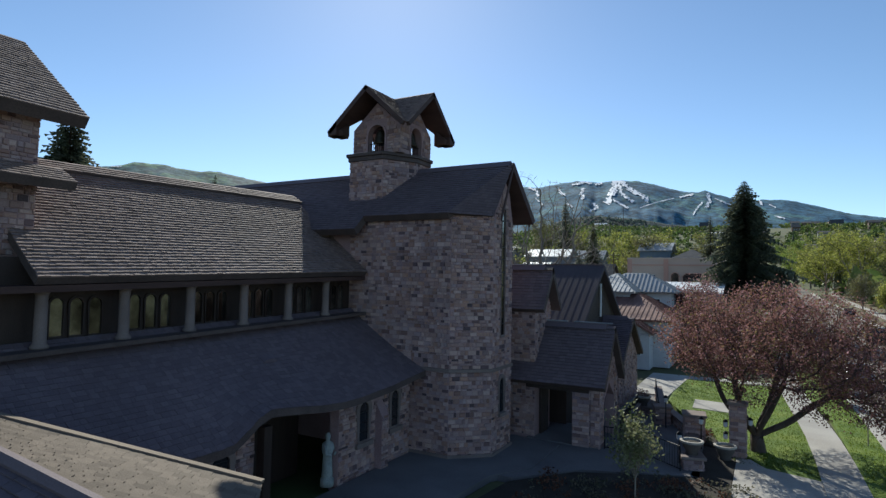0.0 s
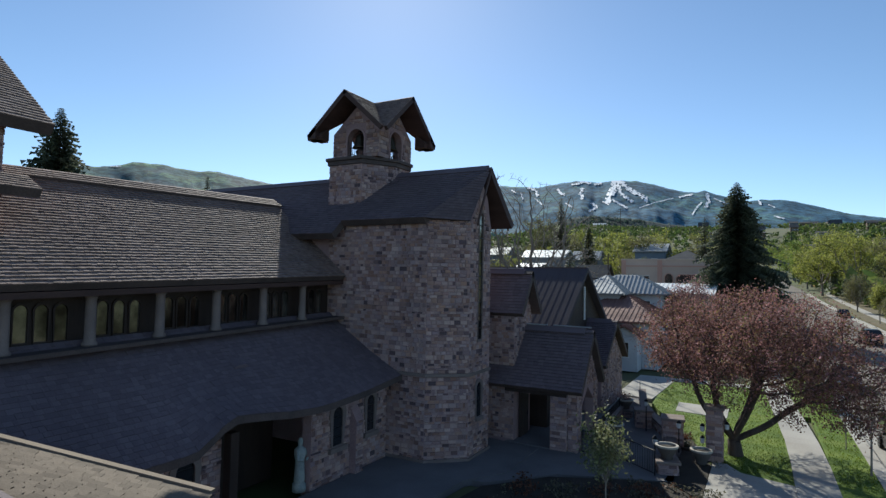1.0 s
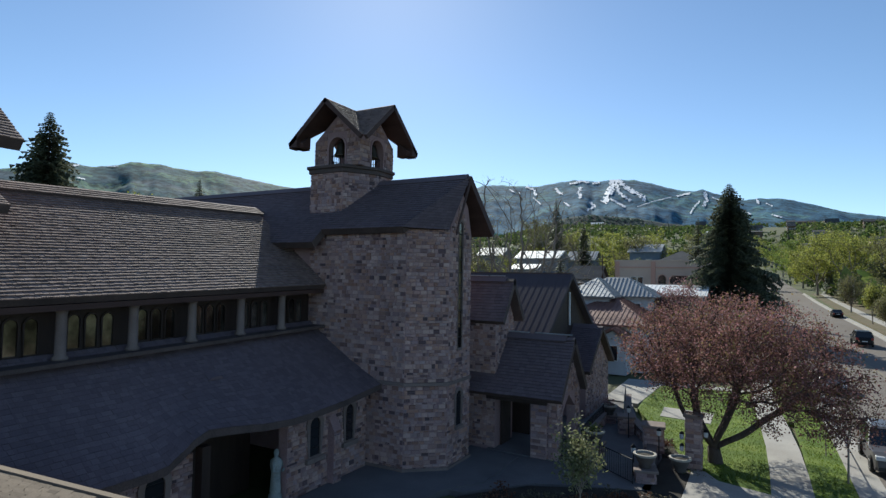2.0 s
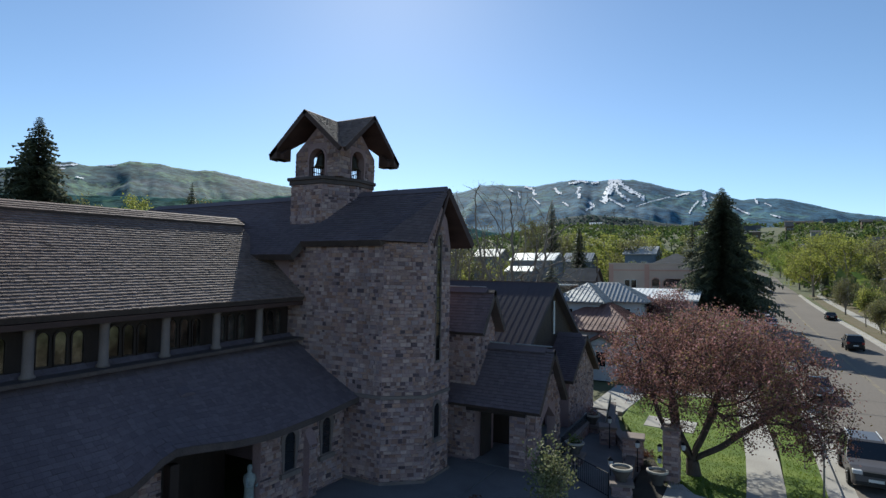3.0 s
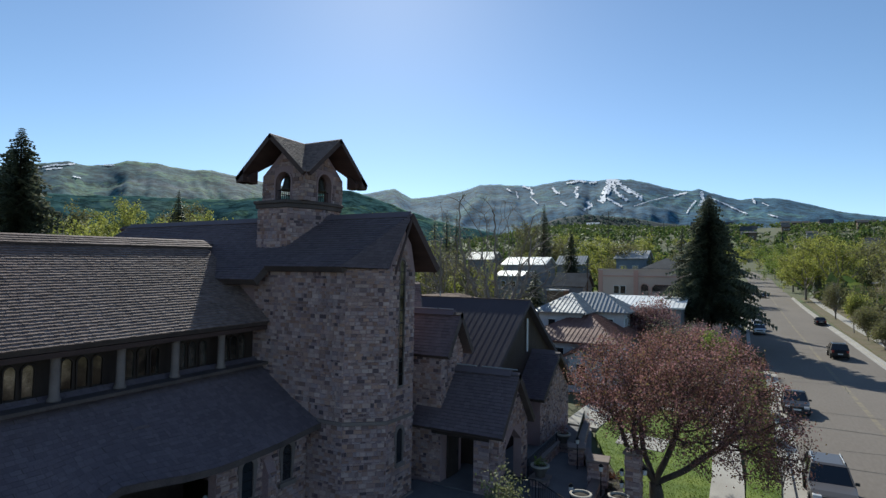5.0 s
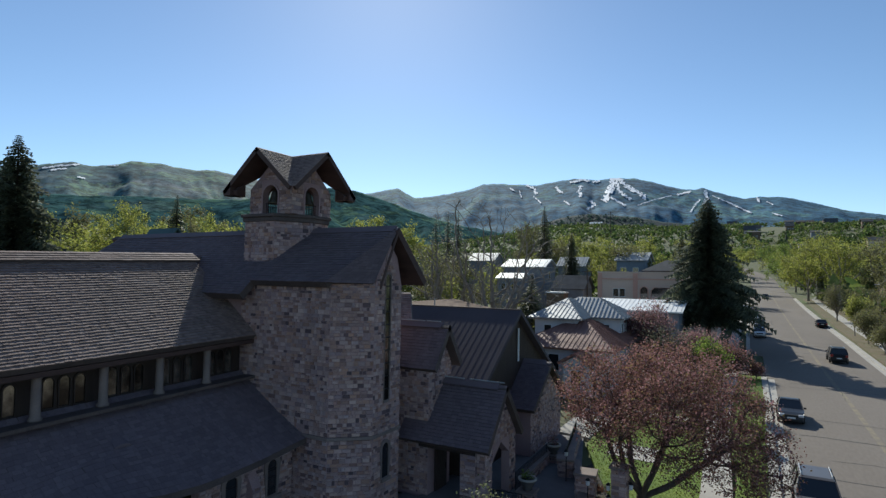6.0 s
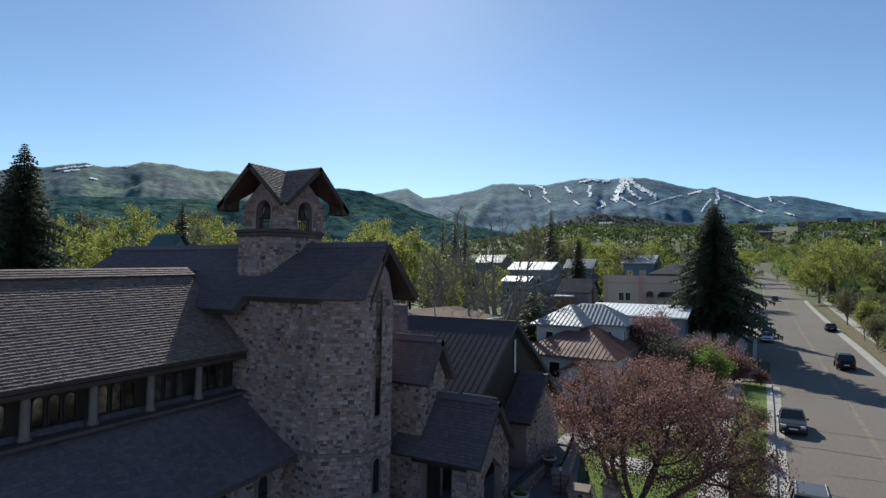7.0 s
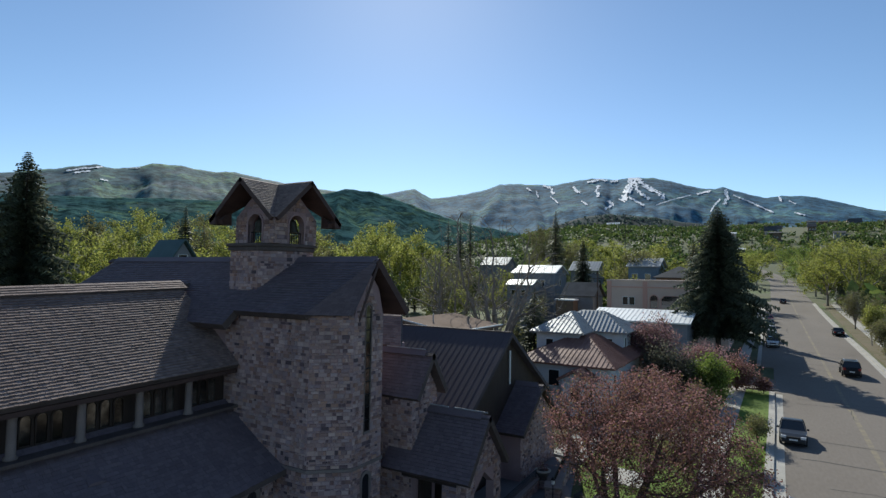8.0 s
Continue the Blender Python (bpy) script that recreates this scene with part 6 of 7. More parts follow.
STREET = [(34.2, 190, 18, 7.5, spring_leaf), (37.5, 204, 19, 8, spring_leaf), (40.5, 178, 20, 8, spring_leaf), (45, 200, 20, 9, spring_leaf), (33.5, 240, 17, 7, green_leaf), (36.5, 262, 19, 8, spring_leaf), (34.5, 295, 17, 8, spring_leaf),
          (33, 325, 18, 8.5, green_leaf), (31, 352, 19, 9, spring_leaf), (28.5, 388, 20, 9, green_leaf), (24, 425, 20, 9, spring_leaf), (12, 300, 17, 7, spring_leaf), (9, 335, 18, 8, green_leaf), (5, 375, 20, 9, spring_leaf), (10, 225, 16, 6.5, spring_leaf),
          (50, 140, 15, 6.5, bud_leaf), (52, 168, 19, 8, bud_leaf), (43.0, 112, 12, 5, bud_leaf), (47.5, 84, 9, 3.8, bud_leaf)]
STREET += [(42.5, 66, 5.5, 2.6, bud_leaf), (37.8, 92, 6.0, 2.4, bud_leaf), (52, 72, 9, 4, bud_leaf), (53, 100, 12, 5, spring_leaf), (39.5, 102, 8.5, 3.6, bud_leaf), (41.5, 88, 7.0, 3.0, bud_leaf), (39.0, 78, 5.0, 2.2, spring_leaf),
           (44.5, 74, 8.0, 3.4, bud_leaf), (47, 95, 11, 4.2, bud_leaf), (38.6, 118, 8, 3, bud_leaf), (58, 190, 20, 9, spring_leaf), (56, 225, 20, 9, spring_leaf)]
for i, (x, y, h, r, m) in enumerate(STREET):
    lab = {"yellow-green spring leaves": "yellow-green street tree in new leaf", "olive leaf buds": "olive budding tree along the far pavement", "green leaves": "fresh green street tree at the bend"}[m.name]
    big = h > 12
    grown_tree("street_tree", lab, x, y, h * 0.2, h * 0.018, (0, 0, h * 0.58), (r, r, h * 0.44), 4, 280 if big else 160, 0.085 * r + 0.15, 26 if big else 13, 0.24 if big else 0.12, grey_bark, m, 200 + i, spread=0.075 * r, low=-0.65, hollow=0.5, lumpy=0.5, clumps=13 if big else 0, fork=(1.0, 2.2),
               least=0.025 if big else 0.015, rise=0.08)
broadleaf("street_tree", "bare brown many-stemmed tree on the far verge", 34.9, 125, 10.5, 1.4, 0.16, (0, 0, 5.6), (4.2, 4.2, 5.0), 15, 14, 22, 0.11, grey_bark, bud_leaf, 301, 0.4, fine=3, low=-0.8)
broadleaf("street_tree", "small yellow-green tree on the far verge", 34.5, 97.5, 8.0, 1.8, 0.09, (0, 0, 4.8), (2.3, 2.3, 3.3), 10, 12, 40, 0.12, grey_bark, spring_leaf, 302, 0.3, low=-0.8)
broadleaf("shrub", "round brown budding shrub on the far verge", 34.7, 85.5, 6.8, 0.8, 0.1, (0, 0, 3.6), (3.3, 3.3, 3.3), 13, 13, 32, 0.1, grey_bark, bud_leaf, 303, 0.32, fine=2, low=-0.85)
broadleaf("shrub", "round brown budding shrub on the far verge", 35.2, 76.0, 5.0, 0.6, 0.09, (0, 0, 2.7), (2.6, 2.6, 2.5), 12, 12, 32, 0.1, grey_bark, bud_leaf, 304, 0.3, fine=2, low=-0.85)
for x, y, h, k in ((48, 120, 15, 61), (50, 112, 17, 62), (55, 132, 18, 63), (44, 108, 13, 64), (37.8, 160, 11, 65)):
    spruce("spruce_tree", "dark spruce behind the far pavement", x, y, h, h * 0.2, k, 0.9)


def far_woods():
    """Woods on the hillsides: many small loose crowns."""
    rng = random.Random(77)
    g, dark = Geo(), Geo()
    made = 0
    while made < 10500:
        az = rng.uniform(-46, 46)
        r = 150 + 950 * rng.random() ** 0.8
        if az < 12 and r < 190:
            continue
        x, y = polar(az, r)
        if 2 < x + 0.02 * (y - 100) < 40 and y < 470:
            continue
        if noise.noise(Vector((x / 70, y / 70, 5))) < -0.3:
            continue
        made += 1
        z = land(x, y)
        h = rng.uniform(4.0, 8.5) * (1.0 if r > 350 else 1.25)
        if rng.random() < 0.05:
            n = 8
            w = h * 0.24
            for k in range(n):
                zz = z + h * 1.3 * k / n
                ww = w * (1 - k / n)
                for s in range(6):
                    a = s * 1.05 + k
                    dark.add([(x, y, zz + h * 0.4), (x + ww * math.cos(a), y + ww * math.sin(a), zz), (x + ww * math.cos(a + 0.9), y + ww * math.sin(a + 0.9), zz + 0.2)], [(0, 1, 2)])
            continue
        for _ in range(26 if r < 450 else 15):
            d = Vector((rng.gauss(0, 1), rng.gauss(0, 1), rng.gauss(0, 1))).normalized()
            p = Vector((x, y, z + h * 0.45)) + Vector((d.x * h * 0.5, d.y * h * 0.5, d.z * h * 0.45)) * rng.uniform(0.4, 1.0)
            leaf_quad(g, p, h * (0.2 if r < 450 else 0.26), rng)
    far_leaf = leaf_mat("far spring woods", [(0.0, (0.06, 0.10, 0.035)), (0.4, (0.105, 0.16, 0.045)), (0.8, (0.19, 0.24, 0.065)), (1.0, (0.14, 0.13, 0.07))], 0.4)
    tagged(g.ob("far_woods", far_leaf), "yellow-green spring woods covering the hillsides", "woods", kind="stuff")
    tagged(dark.ob("far_conifers", needles), "scattered dark conifers on the hillsides", "woods", kind="stuff")


far_woods()
slope_woods()


def grass_blades():
    """Loose blades over the sunny lawn."""
    rng = random.Random(91)
    g = Geo()
    made = 0
    while made < 14000:
        x, y = rng.uniform(10.6, 20.4), rng.uniform(3.6, 26)
        if 17.5 < x < 19.1 or x < 10.8 + max(0.0, (14.5 - y)) * 0.34 or (13.1 < y < 16.3 and 12 < x < 15):
            continue
        made += 1
        a = rng.random() * 6.28
        h, w = rng.uniform(0.03, 0.09), rng.uniform(0.01, 0.025)
        z = 0.09 if x < 17.6 else 0.13
        g.add([(x - w * math.cos(a), y - w * math.sin(a), z), (x + w * math.cos(a), y + w * math.sin(a), z), (x + rng.uniform(-0.05, 0.05), y + rng.uniform(-0.05, 0.05), z + h)], [(0, 1, 2)])
    tagged(g.ob("grass_blades", leaf_mat("grass blades", [(0.0, (0.10, 0.16, 0.015)), (0.6, (0.15, 0.21, 0.022)), (1.0, (0.22, 0.27, 0.05))], 0.55)), "short green grass blades on the lawn", "grass", kind="stuff")


grass_blades()


# ---- vehicles ----
def paint(name, col):
    return mat(name, [(0.3, tuple(c * 0.92 for c in col)), (0.7, col)], 1.0, 60, 0.3, 0.0, metal=0.05, spec=0.16, vary=0.05)


car_silver, car_blue, car_black, car_white, car_red = (paint("silver car paint", (0.115, 0.108, 0.112)), paint("grey-blue car paint", (0.036, 0.041, 0.052)), paint("black car paint", (0.018, 0.018, 0.02)),
                                                       paint("white car paint", (0.6, 0.6, 0.6)), paint("dark red car paint", (0.16, 0.03, 0.03)))
rubber = mat("tyre rubber", [(0.3, (0.02, 0.02, 0.02)), (0.7, (0.035, 0.035, 0.035))], 4, 40, 0.9, 0.3)
alloy = mat("alloy wheel", [(0.3, (0.4, 0.4, 0.41)), (0.7, (0.5, 0.5, 0.51))], 4, 40, 0.3, 0.1, metal=0.9, vary=0.1)
lamp_glass = glass_mat("headlamp glass", (0.55, 0.56, 0.58), 0.1)
tail_glass = glass_mat("tail lamp glass", (0.25, 0.012, 0.01), 0.15)
trim_black = mat("black plastic trim", [(0.3, (0.02, 0.02, 0.02)), (0.7, (0.035, 0.035, 0.035))], 3, 30, 0.6, 0.1)


def car(label, x, y, turn, body_mat, length=4.7, width=1.86, height=1.68, kind="suv", rails=True):
    """A car with its nose towards -y: shaped body, cabin, glass, wheels, lamps, mirrors."""
    z = table(RISE, y) + 0.01
    c = thing("car", label, "car", (x, y, z), turn)
    L, W, H = length / 2, width / 2, height
    waist = H * 0.6
    back = L - 0.25 if kind == "suv" else L - 0.95
    side = [(-L, 0.42), (-L + 0.02, 0.62), (-L + 0.12, waist - 0.16), (-L + 0.45, waist - 0.05), (-L + 1.25, waist + 0.03), (L - 0.12, waist + 0.04), (L, waist - 0.25), (L, 0.45), (L - 0.08, 0.24), (-L + 0.1, 0.24)]
    g = Geo()
    prof = [(-1.0, 0.93), (-0.9, 1.0), (0.9, 1.0), (1.0, 0.93)]
    n = len(side)
    for s, k in prof:
        for yy, zz in side:
            taper = 1 - 0.13 * (abs(yy) / L) ** 4
            g.v.append((s * W * taper, yy * k if abs(yy) > L * 0.9 else yy, 0.24 + (zz - 0.24) * (1.0 if k == 1.0 else 0.985)))
    for i in range(3):
        for j in range(n):
            g.f.append((i * n + j, (i + 1) * n + j, (i + 1) * n + (j + 1) % n, i * n + (j + 1) % n))
    g.f += [tuple(range(n)), tuple(range(4 * n - 1, 3 * n - 1, -1))]
    body = g.ob("body", body_mat, c, bevel=0.05)
    # cabin: wider at the waist, narrower at the roof
    fr, rr = -L + 1.28, back
    rf, rb = fr + 0.82, back - (0.3 if kind == "suv" else 0.75)
    wa, wr = W * 0.93, W * 0.75
    z0, z1 = waist, H - 0.06
    low = [(-wa, fr, z0), (wa, fr, z0), (wa, rr, z0), (-wa, rr, z0)]
    top = [(-wr, rf, z1), (wr, rf, z1), (wr, rb, z1), (-wr, rb, z1)]
    Geo().add(low + top, [(3, 2, 1, 0), (4, 5, 6, 7), (0, 1, 5, 4), (1, 2, 6, 5), (2, 3, 7, 6), (3, 0, 4, 7)]).ob("cabin_glass", tinted_glass, c, "dark tinted glass", bevel=0.04)
    Geo().add([(-wr * 1.02, rf - 0.05, z1 - 0.01), (wr * 1.02, rf - 0.05, z1 - 0.01), (wr * 1.02, rb + 0.05, z1 - 0.01), (-wr * 1.02, rb + 0.05, z1 - 0.01),
               (-wr * 0.9, rf + 0.15, H), (wr * 0.9, rf + 0.15, H), (wr * 0.9, rb - 0.12, H), (-wr * 0.9, rb - 0.12, H)],
              [(3, 2, 1, 0), (4, 5, 6, 7), (0, 1, 5, 4), (1, 2, 6, 5), (2, 3, 7, 6), (3, 0, 4, 7)]).ob("roof", body_mat, c, bevel=0.05)
    for s in (-1, 1):
        for a, b in ((0, 4), (3, 7)):
            p, q = Vector(low[a]), Vector(top[a])
            Geo().tube([(s * abs(p.x) * 1.005, p.y, p.z), (s * abs(q.x) * 1.005, q.y, q.z)], [0.035, 0.03], 6).ob("pillar", body_mat, c)
        m = lerp(low[0], low[3], 0.48), lerp(top[0], top[3], 0.42)
        Geo().tube([(s * abs(m[0].x) * 1.006, m[0].y, m[0].z), (s * abs(m[1].x) * 1.006, m[1].y, m[1].z)], [0.05, 0.04], 6).ob("pillar", trim_black, c)
        Geo().box(s * (W - 0.02), s * (W + 0.15), fr + 0.3, fr + 0.4, waist + 0.02, waist + 0.15).ob("mirror", trim_black, c, bevel=0.03)
        if rails:
            Geo().tube([(s * wr * 0.88, rf + 0.2, H + 0.05), (s * wr * 0.88, rb - 0.15, H + 0.05)], [0.022, 0.022], 6).ob("roof_rail", alloy, c)
        for yy in (-L + 0.88, L - 0.92):
            w = Geo().lathe([(0.2, -0.1), (0.32, -0.1), (0.345, -0.06), (0.345, 0.06), (0.32, 0.1), (0.2, 0.1)], n=22).ob("wheel", rubber, c)
            w.matrix_basis = pose(s * (W - 0.1), yy, 0.345, 0, 90, 0)
            r = Geo().lathe([(0.05, 0.0), (0.2, 0.02), (0.215, 0.09), (0.2, 0.105), (0.06, 0.08)], n=14).ob("rim", alloy, w)
            r.matrix_basis = pose(0, 0, 0, 0, 0 if s > 0 else 180, 0)
        Geo().box(s * W * 0.5, s * W * 0.88, -L - 0.015, -L + 0.3, waist - 0.3, waist - 0.14).ob("headlamp", lamp_glass, c, bevel=0.03)
        Geo().box(s * W * 0.62, s * W * 0.9, L - 0.14, L + 0.015, waist - 0.28, waist + 0.0).ob("tail_lamp", tail_glass, c, bevel=0.02)
    Geo().box(-W * 0.48, W * 0.48, -L - 0.012, -L + 0.12, waist - 0.34, waist - 0.16).ob("grille", trim_black, c, bevel=0.02)
    Geo().box(-W * 0.8, W * 0.8, -L - 0.03, -L + 0.15, 0.3, 0.44).ob("bumper", trim_black, c, bevel=0.03)
    Geo().box(-0.26, 0.26, -L - 0.04, -L - 0.02, 0.46, 0.57).ob("number_plate", trim_white, c, "plain pale number plate")
    Geo().box(-0.26, 0.26, L + 0.005, L + 0.02, 0.62, 0.73).ob("number_plate", trim_white, c, "plain pale number plate")
    return c


car("dark grey-blue saloon car parked at the kerb", 22.1, 29.9, 0, car_blue, 4.5, 1.74, 1.48, "saloon", False)
car("dark silver sport utility car parked at the kerb", 22.25, 10.0, 0, car_silver, 4.6, 1.80, 1.68)
car("black sport utility car on the street", 28.7, 65.5, 180, car_black, 4.9, 1.98, 1.85)
car("dark saloon parked by the far kerb", 31.0, 112.0, 180, car_black, 4.6, 1.82, 1.5, "saloon", False)
for i, (x, y, m, l) in enumerate(((20.4, 88, car_white, "white car parked beyond the side street"), (20.3, 94.5, car_silver, "silver car parked beyond the side street"), (20.0, 108, car_white, "white car parked beyond the side street"), (19.6, 122, car_blue, "grey-blue car parked beyond the side street"), (19.3, 133, car_red, "dark red car parked beyond the side street"))):
    car(l, x, y, 0, m, 4.6, 1.84, 1.6, "suv" if i % 2 else "saloon", False)
car("dark car far down the street", 22.5, 196, 180, car_blue, 4.6, 1.84, 1.55, "saloon", False)

# ---- terrace: planters, piers, lamps, railings ----
terracotta = mat("pale cast stone", [(0.3, (0.36, 0.33, 0.29)), (0.7, (0.46, 0.43, 0.38))], 2, 25, 0.85, 0.3, vary=0.25)

# planter bowls: same stone as the rims, their shade painted in as darker colour
shaded_cast = mat("cast stone darkened for shade", [(0.3, (0.075, 0.066, 0.06)), (0.7, (0.12, 0.105, 0.095))], 2, 25, 0.9, 0.4, vary=0.35)


def planter(label, x, y, z, r, h, plant=None):
    p = thing("planter", label, "planter", (x, y, z), group="terrace planters")
    Geo().lathe([(r * 0.5, 0), (r * 0.56, 0.05), (r * 0.52, 0.12), (r * 0.8, h * 0.55), (r * 0.93, h - 0.1), (r * 0.9, h - 0.09)], n=28).ob("bowl", shaded_cast, p, smooth=True)
    Geo().lathe([(r * 0.93, h - 0.1), (r * 1.04, h - 0.08), (r * 1.06, h - 0.01), (r * 1.0, h), (r * 0.84, h), (r * 0.82, h - 0.1)], n=28).ob("rim", terracotta, p, "pale cast stone rim")
    Geo().lathe([(r * 0.82, h - 0.12), (r * 0.6, h - 0.07), (0.05, h - 0.04)], n=20).ob("soil", soil, p)
    rng_p = random.Random(int(x * 10))
    if plant:
        g = Geo()
        for _ in range(130):
            a, q = rng_p.random() * 6.28, rng_p.random() ** 0.5 * r * 0.75
            leaf_quad(g, Vector((q * math.cos(a), q * math.sin(a), h - 0.05 + rng_p.random() * 0.35)), 0.05, rng_p)
        tagged(g.ob("plants", plant, p), kind="stuff")
    return p


planter("round cast stone planter with dry soil on a stone pier", 13.25, 2.0, 0.62, 0.42, 0.55)
planter("round cast stone planter with leafy plants", 10.6, 4.8, 0.5, 0.42, 0.55, green_leaf)
planter("round cast stone planter with pink flowers", 9.95, 10.6, 0.5, 0.42, 0.55, blossom)
planter("round cast stone planter with dry soil by the pier", 14.35, 3.85, 0.1, 0.42, 0.6)


def pier_thing(label, x, y, w, h, cap=True, seed=1):
    """A square pier of laid stone with a cap."""
    p = thing("stone_pier", label, "pier", (x, y, 0.0), 8 * (seed % 3), group="terrace piers")
    core = Geo().box(-w, w, -w, w, 0, h).ob("core", mortar, p)
    rr = random.Random(seed)
    bl = []
    for a in range(4):
        d = Vector((math.cos(a * math.pi / 2), math.sin(a * math.pi / 2), 0))
        n = Vector((d.y, -d.x, 0))
        bl += ashlar(n * w - d * w, d, n, 0, 2 * w, 0.02, h - 0.02, rr, long=(0.15, 0.4))
    masonry(core, bl)
    if cap:
        Geo().box(-w - 0.1, w + 0.1, -w - 0.1, w + 0.1, h, h + 0.12).ob("cap", cut_stone, p, bevel=0.03)
    return p


pier_thing("tall stacked stone pier with lanterns beside the crabapple", 14.8, 4.75, 0.3, 2.25, True, 3)
pier_thing("stone pier at the garden wall", 12.95, 6.2, 0.42, 1.25, True, 4)
pier_thing("stone pier under a round planter", 13.25, 2.0, 0.36, 0.5, True, 5)
pier_thing("stone pier at the terrace edge", 10.6, 4.8, 0.34, 0.4, True, 6)
pier_thing("stone pier at the terrace edge", 9.95, 10.6, 0.34, 0.4, True, 7)
pier_thing("stone pier at the ramp", 11.2, 8.8, 0.36, 0.9, True, 8)


def garden_wall(label, a, b, h, seed):
    d = Vector((b[0] - a[0], b[1] - a[1], 0))
    w = thing("garden_wall", label, "wall", (a[0], a[1], 0), math.degrees(math.atan2(d.y, d.x)), group="garden walls")
    core = Geo().box(0, d.length, -0.15, 0.15, 0, h).ob("core", mortar, w)
    rr = random.Random(seed)
    masonry(core, ashlar((0, -0.15, 0), (1, 0, 0), (0, -1, 0), 0, d.length, 0.02, h, rr) + ashlar((d.length, 0.15, 0), (-1, 0, 0), (0, 1, 0), 0, d.length, 0.02, h, rr))
    Geo().box(-0.05, d.length + 0.05, -0.22, 0.22, h, h + 0.09).ob("coping", cut_stone, w, bevel=0.02)


garden_wall("low stone garden wall beside the terrace", (13.3, 2.4), (12.95, 5.8), 0.45, 1)
garden_wall("low stone garden wall beside the terrace", (12.8, 6.6), (11.4, 9.9), 0.55, 2)
garden_wall("low stone retaining wall by the ramp", (11.2, 9.2), (10.0, 15.6), 0.7, 3)
garden_wall("low stone retaining wall by the ramp", (9.9, 6.2), (9.7, 10.2), 0.6, 4)


def railing(label, a, b, z, h):
    d = Vector((b[0] - a[0], b[1] - a[1], b[2] - a[2]))
    r = thing("railing", label, "railing", (a[0], a[1], z), group="iron railings")
    n = max(3, int(d.length / 0.13))
    for k in (0.08, h):
        Geo().tube([(0, 0, k + a[2]), (d.x, d.y, k + b[2])], [0.022, 0.022], 6).ob("rail", iron, r)
    for i in range(n + 1):
        p = d * (i / n)
        Geo().tube([(p.x, p.y, a[2] + p.z + (0 if i in (0, n) else 0.08)), (p.x, p.y, a[2] + p.z + h)], [0.024 if i in (0, n) else 0.011] * 2, 5).ob("post" if i in (0, n) else "baluster", iron, r)


railing("black iron railing along the terrace", (11.3, 2.6, 0), (12.9, 1.3, 0), 0.1, 0.95)
railing("black iron railing along the terrace", (9.7, 2.6, 0), (11.1, 2.75, 0), 0.1, 0.95)
railing("black iron handrail along the ramp", (9.85, 5.2, 0), (9.75, 10.1, 0.1), 0.1, 0.95)
railing("black iron handrail along the ramp", (11.0, 9.2, 0.0), (9.9, 15.4, 0.25), 0.1, 0.95)


def garden_lamp(label, x, y, z, h):
    p = thing("garden_lamp", label, "lamp", (x, y, z), group="garden lamps")
    Geo().tube([(0, 0, 0), (0, 0, h)], [0.03, 0.022], 8).ob("pole", iron, p)
    Geo().lathe([(0.05, h), (0.09, h + 0.03), (0.1, h + 0.2), (0.07, h + 0.23)], n=8).ob("lantern_glass", lamp_glass, p)
    Geo().lathe([(0.12, h + 0.23), (0.1, h + 0.27), (0.02, h + 0.36)], n=8).ob("lantern_cap", iron, p)


garden_lamp("black iron lantern on a post in the terrace bed", 12.75, 2.35, 0.1, 0.9)
garden_lamp("black iron lantern on a post in the terrace bed", 13.35, 5.0, 0.1, 1.05)
garden_lamp("black iron lantern on a post beside the ramp", 11.5, 7.9, 0.1, 1.25)
for s, z in ((-1, 1.25), (1, 1.45), (-1, 0.75)):
    l = thing("wall_lantern", "small black lantern on the stone pier", "lamp", (14.8 + 0.47 * s, 4.62, z), group="pier lanterns")
    Geo().lathe([(0.05, 0), (0.085, 0.03), (0.095, 0.2), (0.06, 0.23)], n=8).ob("lantern_glass", lamp_glass, l)
    Geo().lathe([(0.11, 0.23), (0.09, 0.27), (0.02, 0.34)], n=8).ob("lantern_cap", iron, l)
    Geo().tube([(0, 0, 0.3), (-0.14 * s, 0.05, 0.32)], [0.015, 0.015], 5).ob("bracket", iron, l)

# statue by the entrance, one plain mesh on a plinth
statue_mat = mat("weathered green-white stone", [(0.3, (0.26, 0.30, 0.29)), (0.7, (0.40, 0.44, 0.42))], 3, 20, 0.8, 0.4, vary=0.35)
st = Geo().lathe([(0.3, 0.0), (0.3, 0.28), (0.22, 0.34), (0.25, 0.4), (0.22, 0.8), (0.2, 1.15), (0.27, 1.4), (0.25, 1.6), (0.09, 1.7), (0.1, 1.78), (0.12, 1.88), (0.09, 1.98), (0.02, 2.02)], n=16)
st.tube([(0.2, 0.05, 1.55), (0.34, 0.2, 1.25), (0.1, 0.3, 1.2)], [0.08, 0.07, 0.05], 7)
st.tube([(-0.2, 0.05, 1.55), (-0.34, 0.2, 1.25), (-0.1, 0.3, 1.2)], [0.08, 0.07, 0.05], 7)
so = st.ob("statue", statue_mat, smooth=True)
so.matrix_basis = pose(2.5, -7.15, 0.13, 0, 0, -90) @ Matrix.Diagonal((0.78, 0.78, 0.9, 1))
tagged(so, "weathered pale stone statue on a plinth by the entrance", "statue")

# kerbside post and utility poles
sp = thing("sign_post", "thin dark metal post at the street corner", "post", (19.6, 49.3, 0.1))
Geo().tube([(0, 0, 0), (0, 0, 2.6)], [0.035, 0.035], 8).ob("post", iron, sp)


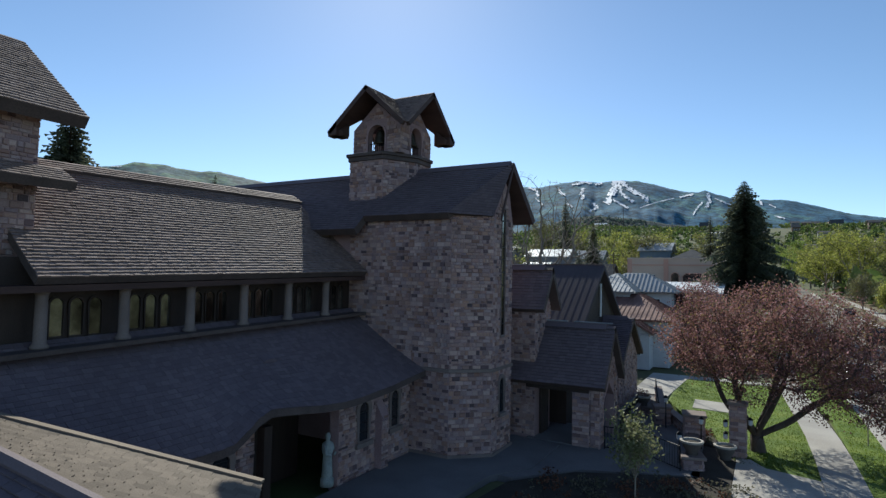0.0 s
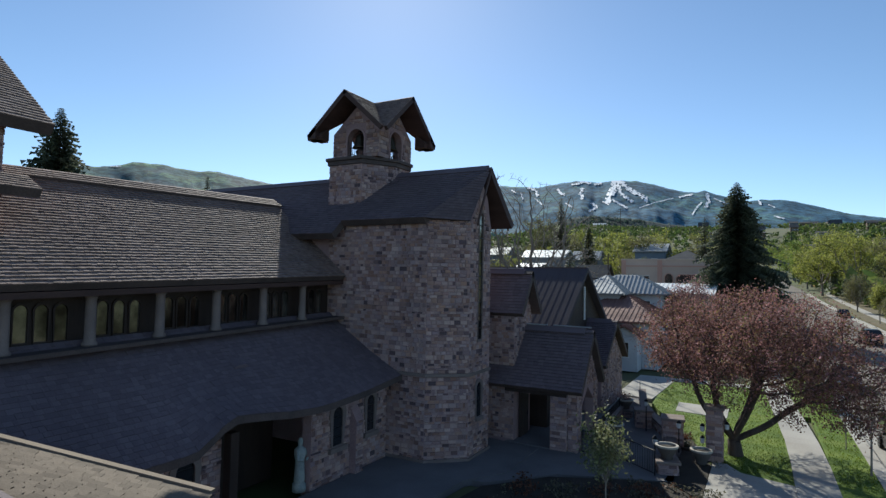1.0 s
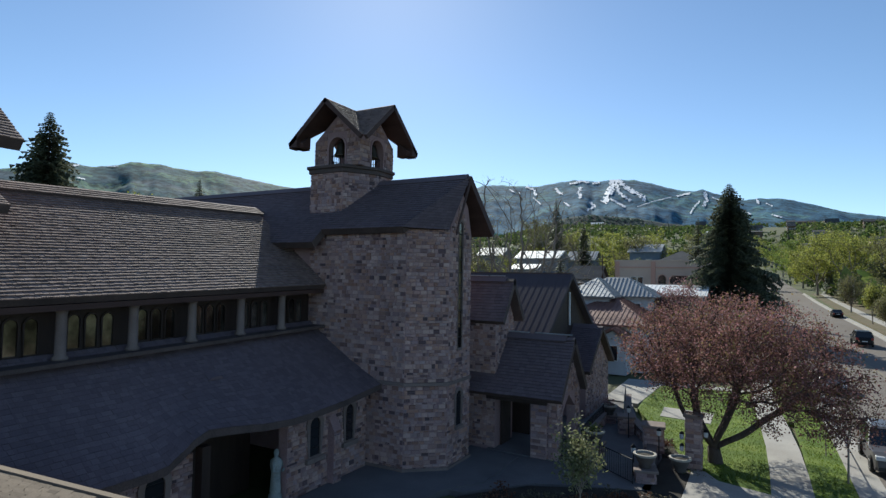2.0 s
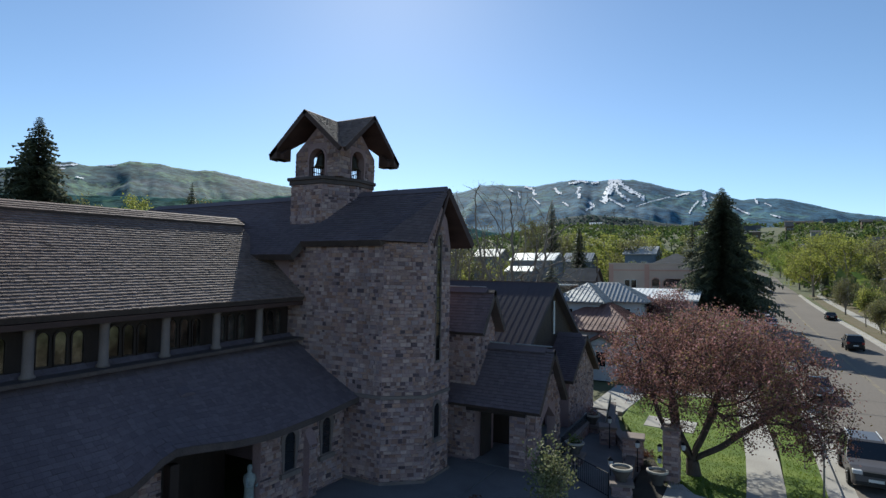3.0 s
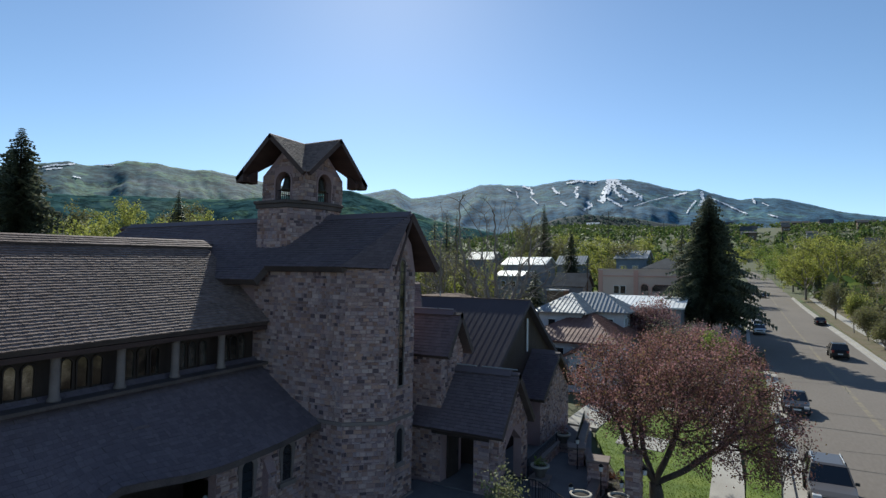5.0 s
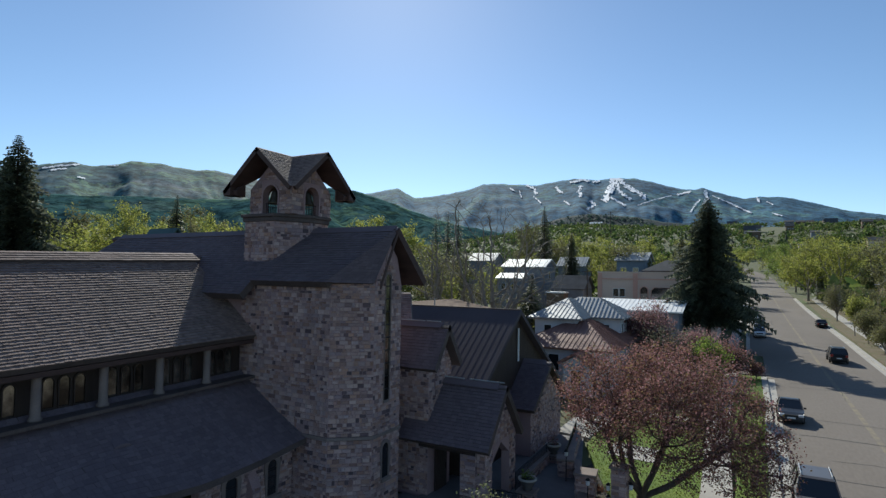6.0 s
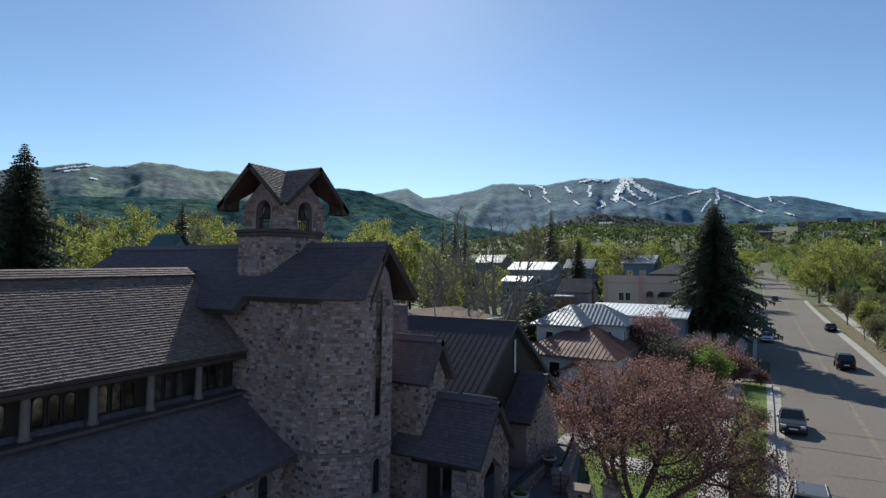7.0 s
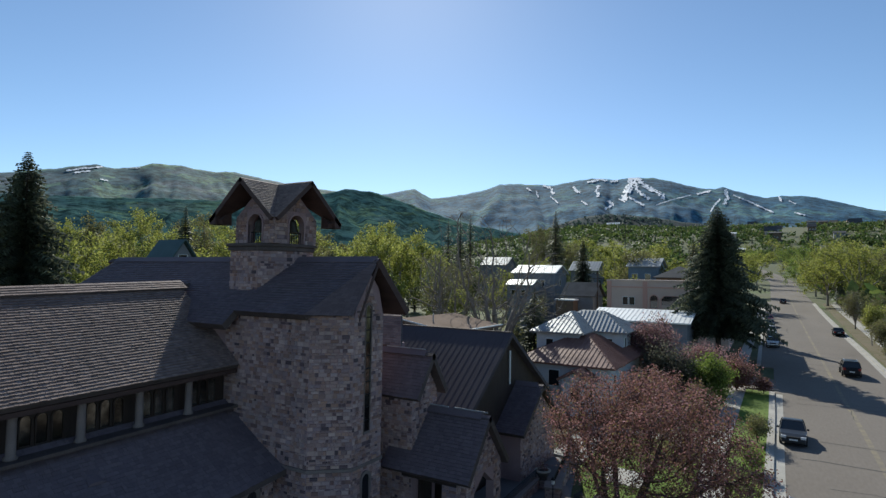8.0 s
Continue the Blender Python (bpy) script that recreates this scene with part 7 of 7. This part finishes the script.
def pole(x, y, h, label):
    z = land(x, y)
    p = thing("utility_pole", label, "pole", (x, y, z), group="utility poles")
    Geo().tube([(0, 0, -0.2), (0, 0, h)], [0.16, 0.11], 9).ob("mast", bark, p)
    for k in (0.6, 1.5):
        Geo().box(-1.1, 1.1, -0.06, 0.06, h - k, h - k + 0.12).ob("crossarm", bark, p)
    for s in (-1.0, -0.4, 0.4, 1.0):
        Geo().lathe([(0.04, 0), (0.05, 0.05), (0.02, 0.12)], (s, 0, h - 0.48), 8).ob("insulator", trim_white, p)


pole(-9.5, 92.0, 12.0, "brown wooden utility pole among the houses")
pole(-36, 232, 34, "tall thin mast far off in the valley")


def bed_plants():
    """Low ground cover and dry stems in the planted beds."""
    rng = random.Random(63)
    green, rust = Geo(), Geo()
    for x0, x1, y0, y1, n in ((8.5, 16.6, -9.0, -1.6, 2600), (11.0, 15.6, -1.6, 0.2, 700), (12.2, 13.9, 5.9, 10.0, 900)):
        for _ in range(n):
            x, y = rng.uniform(x0, x1), rng.uniform(y0, y1)
            if x0 > 12 and abs(x - (13.9 - 0.42 * (y - 5.9))) > 0.5:
                continue
            if noise.noise(Vector((x / 0.9, y / 0.9, 2))) < -0.05:
                continue
            g = rust if noise.noise(Vector((x / 1.4, y / 1.4, 8))) > 0.1 else green
            for _ in range(3):
                leaf_quad(g, Vector((x + rng.gauss(0, 0.06), y + rng.gauss(0, 0.06), 0.1 + rng.random() * 0.25)), 0.06, rng)
    tagged(green.ob("bed_plants", dark_leaf), "low green ground cover in the planted beds", "plants", kind="stuff")
    tagged(rust.ob("bed_plants", leaf_mat("rusty stems", [(0.0, (0.10, 0.045, 0.03)), (0.6, (0.17, 0.08, 0.05)), (1.0, (0.24, 0.13, 0.08))], 0.3)), "low rust-brown stems in the planted beds", "plants", kind="stuff")


bed_plants()


# ---- stone blocks that stand as pieces of their own ----
for i, (wall, c, a, n, u) in enumerate(LATE):
    s = new("stone", unit_blocks[i % 4])
    s.parent = wall
    m = Matrix((a, n, u)).transposed().to_4x4()
    m.translation = c
    s.matrix_local = m
for roof, (l0, r0, l1, r1, tr, tl) in SHAKE_LATE:
    k = new("shingle", unit_shingle)
    k.parent = roof
    m = Matrix((r0 - l0, tl - l0 - (l1 - l0) * 0.12, l1 - l0)).transposed().to_4x4()
    m.translation = l0
    k.matrix_local = m
